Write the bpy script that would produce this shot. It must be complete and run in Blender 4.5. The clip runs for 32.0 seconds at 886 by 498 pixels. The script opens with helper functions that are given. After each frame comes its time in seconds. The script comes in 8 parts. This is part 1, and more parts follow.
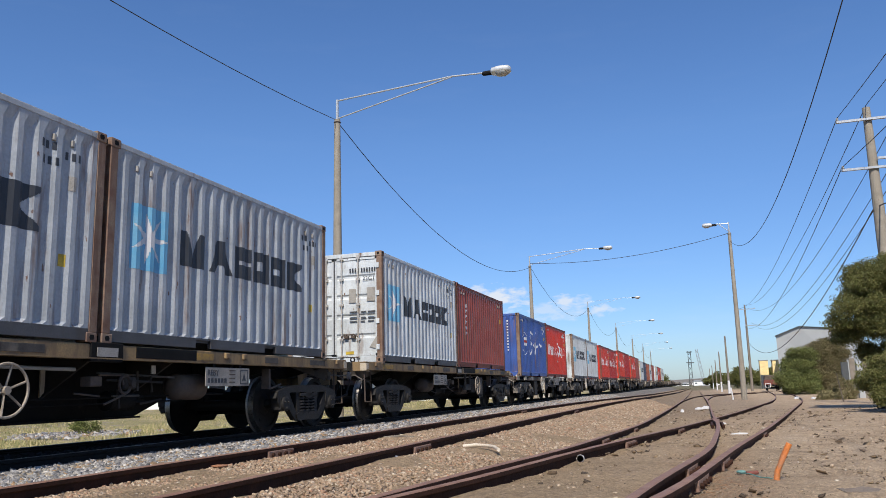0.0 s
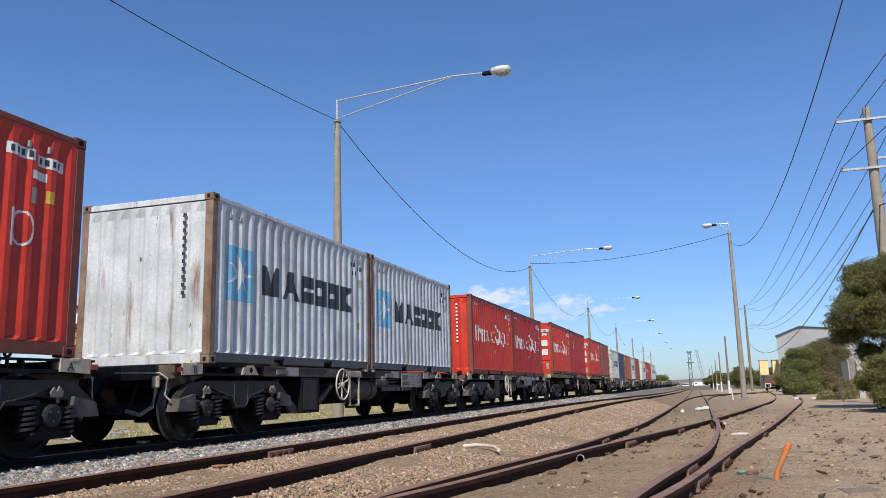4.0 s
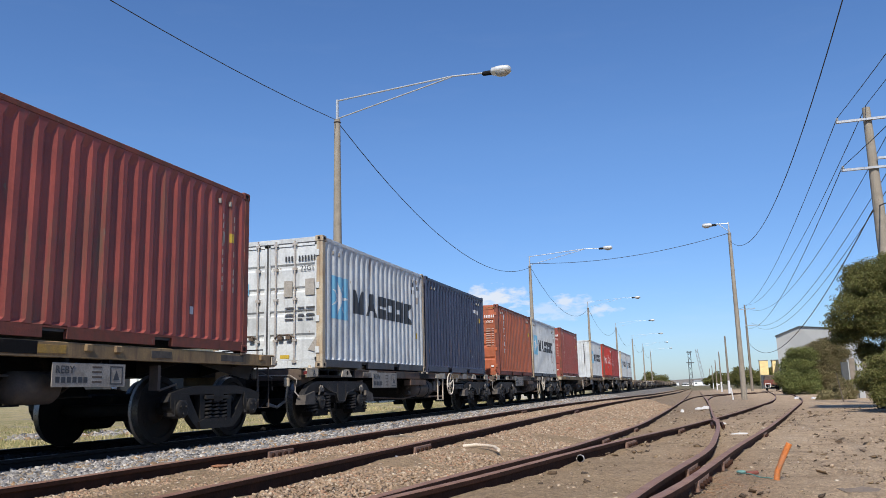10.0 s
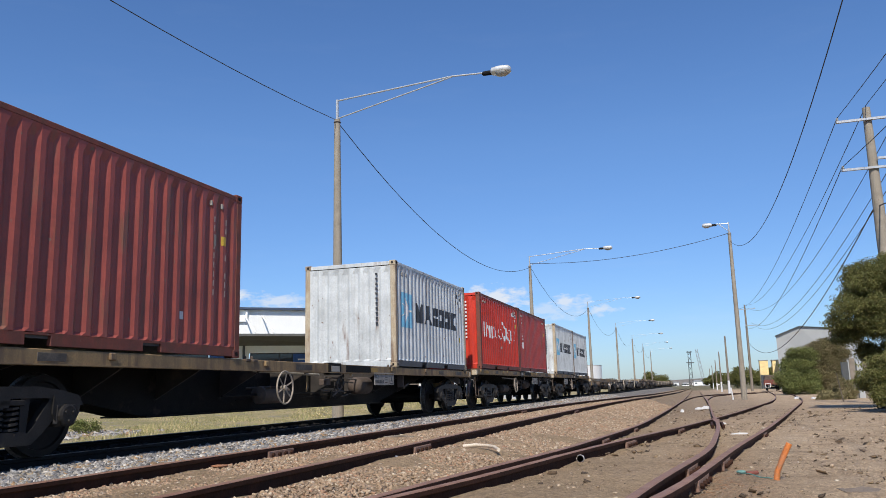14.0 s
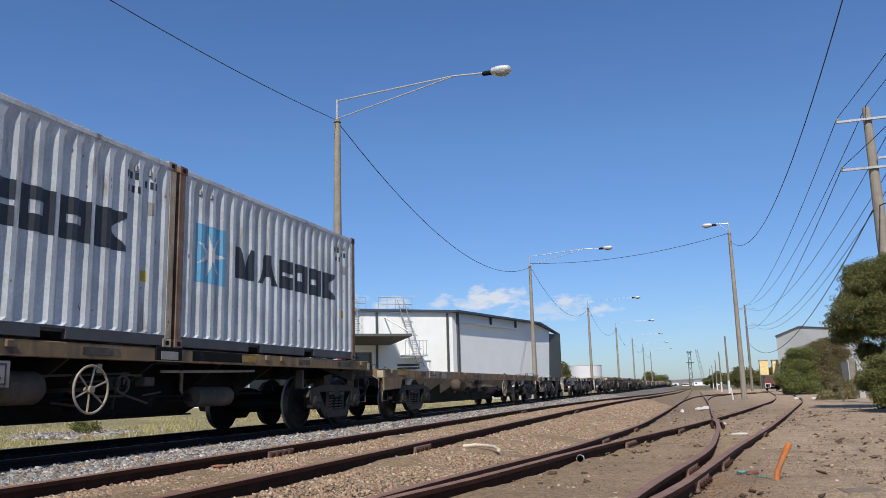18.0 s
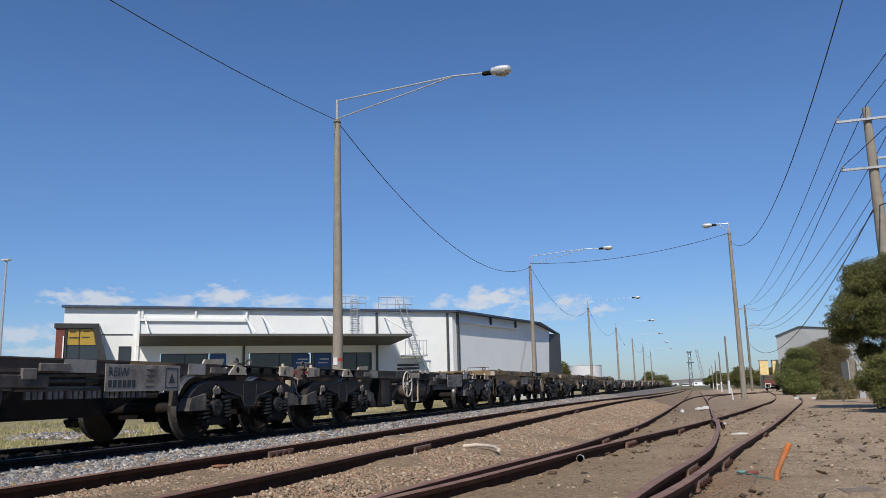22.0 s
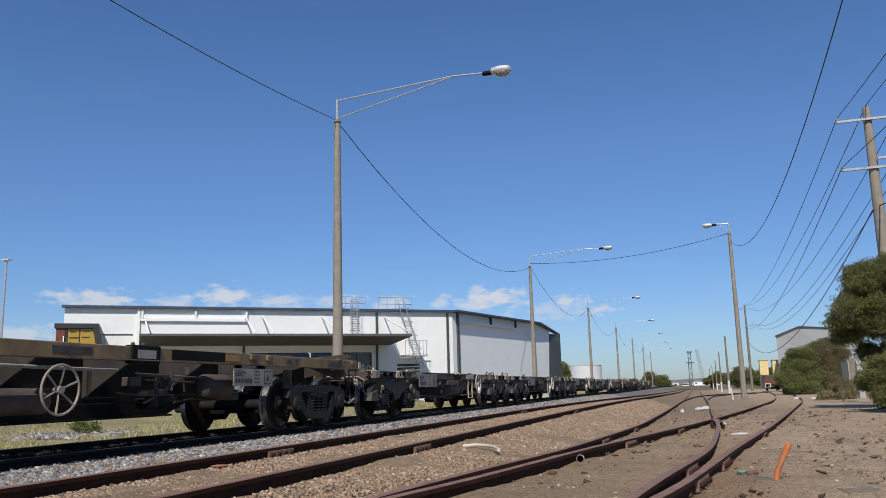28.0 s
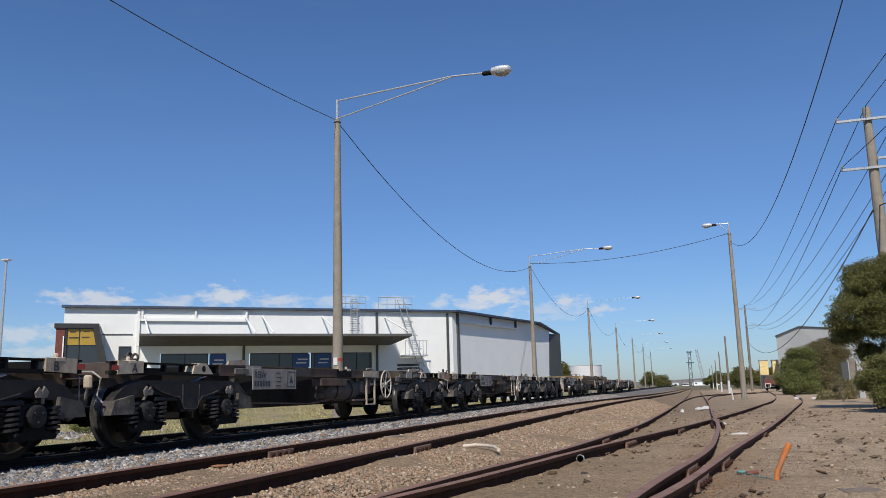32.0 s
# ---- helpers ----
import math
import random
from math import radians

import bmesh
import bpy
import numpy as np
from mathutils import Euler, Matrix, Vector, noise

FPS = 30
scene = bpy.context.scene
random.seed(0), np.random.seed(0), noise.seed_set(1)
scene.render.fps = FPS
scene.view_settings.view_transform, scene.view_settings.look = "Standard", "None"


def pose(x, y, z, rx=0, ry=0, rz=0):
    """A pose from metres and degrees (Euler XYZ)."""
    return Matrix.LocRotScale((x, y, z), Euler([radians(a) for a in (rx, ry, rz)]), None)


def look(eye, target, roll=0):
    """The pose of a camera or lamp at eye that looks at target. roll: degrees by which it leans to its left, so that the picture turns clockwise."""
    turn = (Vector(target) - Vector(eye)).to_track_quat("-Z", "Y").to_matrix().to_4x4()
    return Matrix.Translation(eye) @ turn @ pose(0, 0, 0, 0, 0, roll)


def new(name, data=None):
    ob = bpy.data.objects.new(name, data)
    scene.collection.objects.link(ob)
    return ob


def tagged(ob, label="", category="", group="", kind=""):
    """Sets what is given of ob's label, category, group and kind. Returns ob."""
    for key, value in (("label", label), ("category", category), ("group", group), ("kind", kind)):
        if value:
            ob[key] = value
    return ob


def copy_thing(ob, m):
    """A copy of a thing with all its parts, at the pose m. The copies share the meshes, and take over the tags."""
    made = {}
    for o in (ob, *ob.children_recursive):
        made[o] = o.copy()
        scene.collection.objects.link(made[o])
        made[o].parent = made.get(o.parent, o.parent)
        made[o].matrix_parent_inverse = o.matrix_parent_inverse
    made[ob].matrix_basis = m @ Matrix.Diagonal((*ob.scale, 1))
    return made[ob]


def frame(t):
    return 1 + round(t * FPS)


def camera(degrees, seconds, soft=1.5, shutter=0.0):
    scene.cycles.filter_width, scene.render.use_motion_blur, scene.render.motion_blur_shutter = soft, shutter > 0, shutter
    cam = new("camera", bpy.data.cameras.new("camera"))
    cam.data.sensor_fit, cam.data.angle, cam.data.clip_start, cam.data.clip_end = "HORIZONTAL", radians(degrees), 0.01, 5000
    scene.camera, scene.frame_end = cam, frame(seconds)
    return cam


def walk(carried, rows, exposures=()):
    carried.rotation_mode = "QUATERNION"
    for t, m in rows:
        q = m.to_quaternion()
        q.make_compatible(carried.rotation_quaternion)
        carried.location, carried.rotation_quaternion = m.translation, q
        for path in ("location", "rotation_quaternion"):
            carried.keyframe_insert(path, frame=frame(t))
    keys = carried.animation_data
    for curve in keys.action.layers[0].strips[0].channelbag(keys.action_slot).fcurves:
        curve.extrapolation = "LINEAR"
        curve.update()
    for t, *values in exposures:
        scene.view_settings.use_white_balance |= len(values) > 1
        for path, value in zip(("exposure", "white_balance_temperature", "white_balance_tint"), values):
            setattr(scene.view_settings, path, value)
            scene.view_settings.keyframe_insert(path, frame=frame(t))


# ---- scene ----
# ---------------------------------------------------------------- camera
EYE = Vector((0.0, 0.0, 0.63))
YAW, TILT, ROLL = radians(-17.45), radians(10.207), -1.519
AIM = EYE + Vector((math.sin(YAW) * math.cos(TILT), math.cos(YAW) * math.cos(TILT), math.sin(TILT)))
cam = camera(59.09, 32.0, soft=0.85)
STILL = look(EYE, AIM, ROLL)
walk(cam, [(0.0, STILL), (32.0, STILL)], exposures=[(0.0, 0.14), (9.0, 0.16), (14.0, 0.12), (17.0, 0.04), (19.0, -0.10), (23.0, -0.18), (32.0, -0.18)])

# ---------------------------------------------------------------- light
SUN_EL, SUN_AZ = 47.0, 9.5      # azimuth: degrees from -y towards +x
sun_from = Vector((math.sin(radians(SUN_AZ)) * math.cos(radians(SUN_EL)),
                   -math.cos(radians(SUN_AZ)) * math.cos(radians(SUN_EL)), math.sin(radians(SUN_EL))))
lamp = bpy.data.lights.new("sun", "SUN")
lamp.energy, lamp.angle, lamp.color = 5.0, radians(0.53), (1.0, 0.93, 0.82)
sun = new("sun", lamp)
sun.matrix_world = look(sun_from * 50, (0, 0, 0))


def make_world():
    w = bpy.data.worlds.new("sky")
    scene.world = w
    w.use_nodes = True
    nt = w.node_tree
    N, L = nt.nodes, nt.links
    N.clear()
    out = N.new("ShaderNodeOutputWorld")
    bg = N.new("ShaderNodeBackground")
    bg.inputs["Strength"].default_value = 0.108
    sky = N.new("ShaderNodeTexSky")
    sky.sky_type = "NISHITA"
    sky.sun_disc = False
    sky.sun_elevation = radians(SUN_EL)
    sky.sun_rotation = radians(180.0 - SUN_AZ)
    sky.air_density, sky.dust_density, sky.ozone_density = 1.0, 0.35, 3.0
    co = N.new("ShaderNodeTexCoord")
    sep = N.new("ShaderNodeSeparateXYZ")
    L.new(co.outputs["Generated"], sep.inputs[0])

    def m(op, a, b=None, clamp=False):
        n = N.new("ShaderNodeMath")
        n.operation, n.use_clamp = op, clamp
        for i, q in enumerate((a, b)):
            if q is None:
                continue
            if hasattr(q, "links"):
                L.new(q, n.inputs[i])
            else:
                n.inputs[i].default_value = q
        return n.outputs[0]
    az = m("ARCTAN2", sep.outputs[0], sep.outputs[1])
    el = m("ARCSINE", sep.outputs[2])
    comb = N.new("ShaderNodeCombineXYZ")
    L.new(az, comb.inputs[0])
    L.new(el, comb.inputs[1])

    def fbm(scale, stretch, detail, rough, shift):
        mp = N.new("ShaderNodeMapping")
        mp.inputs["Scale"].default_value = (scale, scale * stretch, 1)
        mp.inputs["Location"].default_value = shift
        L.new(comb.outputs[0], mp.inputs[0])
        n = N.new("ShaderNodeTexNoise")
        n.inputs["Scale"].default_value = 1.0
        n.inputs["Detail"].default_value = detail
        n.inputs["Roughness"].default_value = rough
        L.new(mp.outputs[0], n.inputs["Vector"])
        return n.outputs[0]
    rag = m("SUBTRACT", fbm(48, 2.2, 5, 0.55, (3.1, 7.7, 0)), 0.5)
    total = None
    # cumulus heads low over the horizon: azimuth, elevation, half width, half height (degrees), weight
    for a, e, wd, ht, k in ((-41.5, 6.6, 2.9, 0.62, 0.9), (-33.2, 6.9, 1.9, 0.75, 0.95), (-36.3, 6.5, 1.2, 0.5, 0.7),
                            (-29.3, 6.5, 2.2, 0.5, 0.75), (-25.5, 6.5, 2.6, 0.45, 0.6), (-21.3, 6.35, 1.5, 0.5, 0.8), (-17.9, 6.2, 0.9, 0.45, 0.7),
                            (-14.0, 6.5, 2.7, 0.75, 1.0), (-15.2, 6.2, 1.4, 0.5, 0.8), (-8.4, 6.15, 1.3, 0.42, 0.85), (-9.5, 5.4, 2.8, 0.55, 0.5),
                            (-6.3, 5.35, 1.1, 0.35, 0.75), (-46.0, 4.2, 2.6, 0.7, 0.7), (-44.2, 3.0, 2.4, 0.6, 0.6), (-46.5, 2.4, 2.4, 0.4, 0.6), (-52, 5, 3.5, 0.8, 0.8)):
        dx = m("MULTIPLY", m("SUBTRACT", az, radians(a)), 1 / radians(wd))
        dy = m("MULTIPLY", m("SUBTRACT", el, radians(e)), 1 / radians(ht))
        d = m("SQRT", m("ADD", m("MULTIPLY", dx, dx), m("MULTIPLY", dy, dy)))
        d = m("ADD", d, m("MULTIPLY", rag, 3.4))
        c = m("MULTIPLY", m("MULTIPLY", m("SUBTRACT", 1.15, d), 1.25, True), k)
        total = c if total is None else m("MAXIMUM", total, c)
    # thin cirrus veils
    veil = m("SUBTRACT", fbm(7, 5.0, 5, 0.6, (1.3, 0.4, 0)), 0.53)
    veil = m("MULTIPLY", m("MULTIPLY", veil, 2.2, True), 0.22)
    low = m("MULTIPLY", m("SUBTRACT", radians(11.0), el), 6.0, True)
    veil = m("MULTIPLY", veil, m("ADD", m("MULTIPLY", low, 0.8), 0.12))
    total = m("MAXIMUM", total, veil)
    above = m("MULTIPLY", el, 60.0, True)
    total = m("MULTIPLY", m("MULTIPLY", total, 0.84), above)
    mix = N.new("ShaderNodeMix")
    mix.data_type = "RGBA"
    L.new(total, mix.inputs["Factor"])
    hs = N.new("ShaderNodeHueSaturation")
    hs.inputs["Saturation"].default_value = 1.12
    L.new(sky.outputs[0], hs.inputs["Color"])
    tint = N.new("ShaderNodeMix")
    tint.data_type, tint.blend_type = "RGBA", "MULTIPLY"
    tint.inputs["Factor"].default_value = 1.0
    grad = N.new("ShaderNodeValToRGB")
    grad.color_ramp.elements[0].color = (0.585, 0.74, 1.045, 1)
    grad.color_ramp.elements[1].color = (0.89, 0.985, 1.18, 1)
    grad.color_ramp.elements[1].position = 0.5
    L.new(m("MULTIPLY", el, 1.0 / radians(35.0), True), grad.inputs[0])
    L.new(hs.outputs[0], tint.inputs["A"])
    L.new(grad.outputs[0], tint.inputs["B"])
    L.new(tint.outputs["Result"], mix.inputs["A"])
    mix.inputs["B"].default_value = (7.0, 7.2, 7.6, 1)
    L.new(mix.outputs["Result"], bg.inputs["Color"])
    L.new(bg.outputs[0], out.inputs[0])


make_world()

# ---------------------------------------------------------------- materials
MATS = {}


def mat(name, c1, c2=None, rough=0.7, metal=0.0, scale=6.0, fine=60.0, bump=0.15, dirt=None, dirt_amt=0.0, streak=False, spec=0.5, fine_amt=0.25):
    """A paint, metal, stone or earth: two tones at two scales, fine relief, and stains with a shape of their own."""
    if name in MATS:
        return MATS[name]
    mt = bpy.data.materials.new(name)
    mt.use_nodes = True
    nt = mt.node_tree
    N, L = nt.nodes, nt.links
    bs = N["Principled BSDF"]
    bs.inputs["Metallic"].default_value = metal
    bs.inputs["Specular IOR Level"].default_value = spec
    co = N.new("ShaderNodeTexCoord")
    info = N.new("ShaderNodeObjectInfo")
    add = N.new("ShaderNodeVectorMath")
    add.operation = "ADD"
    sc = N.new("ShaderNodeVectorMath")
    sc.operation = "SCALE"
    sc.inputs[0].default_value = (37.0, 53.0, 17.0)
    L.new(info.outputs["Random"], sc.inputs["Scale"])
    L.new(co.outputs["Object"], add.inputs[0])
    L.new(sc.outputs[0], add.inputs[1])
    P = add.outputs[0]

    def tex(s, detail=4, rgh=0.6, stretch=None):
        n = N.new("ShaderNodeTexNoise")
        n.inputs["Scale"].default_value = s
        n.inputs["Detail"].default_value = detail
        n.inputs["Roughness"].default_value = rgh
        if stretch:
            mp = N.new("ShaderNodeMapping")
            mp.inputs["Scale"].default_value = stretch
            L.new(P, mp.inputs[0])
            L.new(mp.outputs[0], n.inputs["Vector"])
        else:
            L.new(P, n.inputs["Vector"])
        return n.outputs[0]

    def ramp(src, lo, hi):
        r = N.new("ShaderNodeMapRange")
        r.inputs["From Min"].default_value = lo
        r.inputs["From Max"].default_value = hi
        L.new(src, r.inputs["Value"])
        return r.outputs[0]

    def blend(f, a, b):
        x = N.new("ShaderNodeMix")
        x.data_type = "RGBA"
        if hasattr(f, "links"):
            L.new(f, x.inputs["Factor"])
        else:
            x.inputs["Factor"].default_value = f
        for s, q in (("A", a), ("B", b)):
            if hasattr(q, "links"):
                L.new(q, x.inputs[s])
            else:
                x.inputs[s].default_value = (*q, 1)
        return x.outputs["Result"]
    c2 = c2 or tuple(q * 0.72 for q in c1)
    col = blend(ramp(tex(scale), 0.35, 0.7), c1, c2)
    grain = ramp(tex(fine, 3), 0.3, 0.75)
    hs = N.new("ShaderNodeHueSaturation")
    L.new(col, hs.inputs["Color"])
    v = N.new("ShaderNodeMapRange")
    v.inputs["To Min"].default_value = 1 - fine_amt
    v.inputs["To Max"].default_value = 1 + fine_amt
    L.new(grain, v.inputs["Value"])
    L.new(v.outputs[0], hs.inputs["Value"])
    col = hs.outputs[0]
    if dirt:
        st = tex(1.0, 5, 0.65, (5.0, 5.0, 0.7) if streak else (2.2, 2.2, 2.2))
        f = ramp(st, 0.62 - 0.25 * dirt_amt, 0.78 - 0.15 * dirt_amt)
        col = blend(f, col, dirt)
        if streak:
            # soot runs down the sheet, chipped spots and scuffs
            soot = N.new("ShaderNodeMath")
            soot.operation = "MULTIPLY"
            soot.inputs[1].default_value = 0.32
            L.new(ramp(tex(1.0, 4, 0.6, (11.0, 11.0, 0.55)), 0.50, 0.78), soot.inputs[0])
            col = blend(soot.outputs[0], col, tuple(q * 0.35 for q in c1))
            chips = ramp(tex(1.0, 3, 0.5, (13.0, 13.0, 6.0)), 0.70, 0.74)
            col = blend(chips, col, (0.17, 0.10, 0.07))
    L.new(col, bs.inputs["Base Color"])
    rr = N.new("ShaderNodeMapRange")
    rr.inputs["To Min"].default_value = max(0.05, rough - 0.12)
    rr.inputs["To Max"].default_value = min(1.0, rough + 0.12)
    L.new(grain, rr.inputs["Value"])
    L.new(rr.outputs[0], bs.inputs["Roughness"])
    if bump:
        bp = N.new("ShaderNodeBump")
        bp.inputs["Strength"].default_value = bump
        bp.inputs["Distance"].default_value = 0.02
        L.new(grain, bp.inputs["Height"])
        L.new(bp.outputs[0], bs.inputs["Normal"])
    MATS[name] = mt
    return mt


RUST = (0.10, 0.045, 0.025)
GRIME = (0.055, 0.045, 0.038)


def paint(name, c, amt=0.3, rough=0.5):
    return mat(name, c, tuple(q * 0.68 for q in c), rough=rough, scale=1.6, fine=28, bump=0.08, dirt=(0.16, 0.085, 0.05), dirt_amt=amt, streak=True, fine_amt=0.12)


M_GREY = paint("grey_container_paint", (0.40, 0.425, 0.45))
M_PALE = paint("pale_container_paint", (0.58, 0.61, 0.62), 0.16)
M_RED = paint("red_container_paint", (0.40, 0.014, 0.011))
M_BRIGHT = paint("bright_red_container_paint", (0.57, 0.036, 0.014), 0.1)
M_BROWN = paint("brown_container_paint", (0.30, 0.066, 0.048))
M_MAROON = paint("maroon_container_paint", (0.35, 0.046, 0.040))
M_RUSSET = paint("russet_container_paint", (0.42, 0.115, 0.052))
M_BLUE = paint("blue_container_paint", (0.045, 0.10, 0.34))
M_SLATE = paint("slate_container_paint", (0.046, 0.054, 0.096), 0.12)
M_POST = mat("weathered_post_paint", (0.24, 0.17, 0.12), (0.14, 0.07, 0.045), rough=0.75, scale=5, dirt=RUST, dirt_amt=0.5, streak=True)
M_POSTC = mat("cream_rusty_post_paint", (0.46, 0.40, 0.30), (0.36, 0.27, 0.17), rough=0.75, scale=4, dirt=RUST, dirt_amt=0.55, streak=True)
M_CREAMP = mat("cream_patch_paint", (0.68, 0.66, 0.58), rough=0.6, bump=0.02)
M_SCUFF = mat("scuffed_grey_brown_steel", (0.085, 0.073, 0.062), (0.035, 0.03, 0.027), rough=0.8, scale=7, dirt=(0.2, 0.17, 0.13), dirt_amt=0.3)
M_BOGIEB = mat("dusty_brown_cast_steel", (0.017, 0.0145, 0.013), (0.009, 0.008, 0.0075), rough=0.7, scale=5, dirt=(0.07, 0.055, 0.042), dirt_amt=0.12, spec=0.35)
M_POST_SHADERAIL = mat("dark_red_post_paint", (0.20, 0.05, 0.032), (0.11, 0.04, 0.03), rough=0.75, scale=5, dirt=RUST, dirt_amt=0.4, streak=True)
M_DARKRAIL = mat("dark_rail_paint", (0.075, 0.075, 0.08), rough=0.6, scale=3, dirt=GRIME, dirt_amt=0.3)
M_ROOFP = mat("dusty_roof_paint", (0.30, 0.29, 0.28), rough=0.8)
M_INK = mat("black_marking_paint", (0.035, 0.038, 0.045), rough=0.55, bump=0, fine_amt=0.15)
M_WHITE = mat("white_marking_paint", (0.66, 0.66, 0.66), (0.58, 0.58, 0.58), rough=0.55, bump=0, dirt=(0.3, 0.22, 0.18), dirt_amt=0.05, fine_amt=0.1)
M_SKYB = mat("faded_blue_marking_paint", (0.12, 0.36, 0.55), (0.18, 0.40, 0.55), rough=0.55, bump=0, fine_amt=0.1)
M_GOLD = mat("yellow_marking_paint", (0.55, 0.38, 0.04), rough=0.6, bump=0)
M_REDMK = mat("red_marking_paint", (0.42, 0.05, 0.03), rough=0.6, bump=0)
M_ZINC = mat("galvanised_bar", (0.50, 0.48, 0.45), (0.40, 0.34, 0.28), rough=0.45, metal=0.35, scale=12)
M_TAN = mat("dusty_tan_wagon_paint", (0.28, 0.188, 0.088), (0.16, 0.11, 0.06), rough=0.8, scale=2.2, dirt=(0.09, 0.06, 0.045), dirt_amt=0.55, streak=True)
M_CREAM = mat("cream_bracket_paint", (0.50, 0.43, 0.33), (0.36, 0.29, 0.2), rough=0.75, dirt=(0.2, 0.15, 0.1), dirt_amt=0.3)
M_WGREY = mat("brown_grey_wagon_paint", (0.098, 0.070, 0.054), (0.048, 0.036, 0.029), rough=0.82, scale=2.5, dirt=(0.13, 0.095, 0.065), dirt_amt=0.4)
# Tone taken below black steel so the shade under the wagons is in it.
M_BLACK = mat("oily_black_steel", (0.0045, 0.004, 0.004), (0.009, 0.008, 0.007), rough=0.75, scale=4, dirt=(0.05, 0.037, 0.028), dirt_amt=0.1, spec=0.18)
M_BOGIE = mat("dark_cast_steel", (0.013, 0.013, 0.015), (0.024, 0.021, 0.019), rough=0.68, scale=5, dirt=(0.075, 0.06, 0.05), dirt_amt=0.15, spec=0.3)
M_TREAD = mat("worn_wheel_steel", (0.26, 0.25, 0.24), (0.16, 0.145, 0.13), rough=0.36, metal=0.8, scale=9)
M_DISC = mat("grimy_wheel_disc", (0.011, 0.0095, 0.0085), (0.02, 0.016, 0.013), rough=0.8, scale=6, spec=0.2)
M_PLATE = mat("pale_grey_sign_plate", (0.34, 0.32, 0.29), (0.26, 0.24, 0.21), rough=0.7, bump=0.04, dirt=(0.15, 0.12, 0.1), dirt_amt=0.25)
M_HWHEEL = mat("dusty_white_handwheel", (0.62, 0.57, 0.5), (0.45, 0.38, 0.3), rough=0.6)
M_SIGNP = mat("dull_grey_sign_plate", (0.31, 0.285, 0.25), (0.22, 0.195, 0.17), rough=0.75, bump=0.04, dirt=(0.10, 0.08, 0.065), dirt_amt=0.35)
M_WHEELB = mat("dusty_brown_handwheel", (0.34, 0.285, 0.225), (0.22, 0.18, 0.14), rough=0.65)
# Paler than the scuffed steel; sunlight on the gear is put into its colour.
M_LITGREY = mat("dusty_grey_fitting", (0.20, 0.178, 0.155), (0.10, 0.088, 0.076), rough=0.8, scale=8, dirt=(0.05, 0.042, 0.036), dirt_amt=0.3)
M_WBROWN = mat("faded_brown_wagon_paint", (0.135, 0.082, 0.055), (0.06, 0.042, 0.034), rough=0.82, scale=2.2, dirt=(0.05, 0.038, 0.03), dirt_amt=0.35)
M_FISH = mat("dusty_joint_plate", (0.27, 0.165, 0.12), (0.16, 0.095, 0.068), rough=0.85, scale=14, bump=0.3)
# Rust tone lowered: the shade on the rails' sides is put into it.
M_RAILR = mat("rusty_rail_steel", (0.050, 0.022, 0.014), (0.026, 0.013, 0.009), rough=0.9, spec=0.15, scale=7, bump=0.2)
M_RAILTOP = mat("dull_rail_head", (0.25, 0.145, 0.10), (0.17, 0.09, 0.06), rough=0.6, spec=0.3, scale=5)
M_RAILDARK = mat("greasy_running_rail", (0.009, 0.0075, 0.007), (0.006, 0.005, 0.005), rough=0.7, spec=0.2, scale=5)
M_RAILSHINE = mat("worn_rail_head", (0.10, 0.095, 0.09), (0.04, 0.037, 0.034), rough=0.45, metal=0.5, scale=3)
M_CONC = mat("concrete_pole", (0.30, 0.265, 0.215), (0.23, 0.20, 0.16), rough=0.9, scale=2.2, fine=45, dirt=(0.16, 0.14, 0.11), dirt_amt=0.2, streak=True)
M_TIMBER = mat("weathered_timber_pole", (0.23, 0.195, 0.155), (0.15, 0.125, 0.10), rough=0.9, scale=3)
M_GALV = mat("galvanised_tube", (0.46, 0.48, 0.50), (0.38, 0.39, 0.40), rough=0.4, metal=0.4, scale=10, bump=0.03)
M_WIRE = mat("black_cable", (0.03, 0.032, 0.038), rough=0.6, bump=0)
M_LAMPH = mat("lamp_housing", (0.62, 0.63, 0.63), rough=0.4, metal=0.2, bump=0.02)
M_LENS = mat("lamp_lens_acrylic", (0.42, 0.42, 0.40), rough=0.25, bump=0)

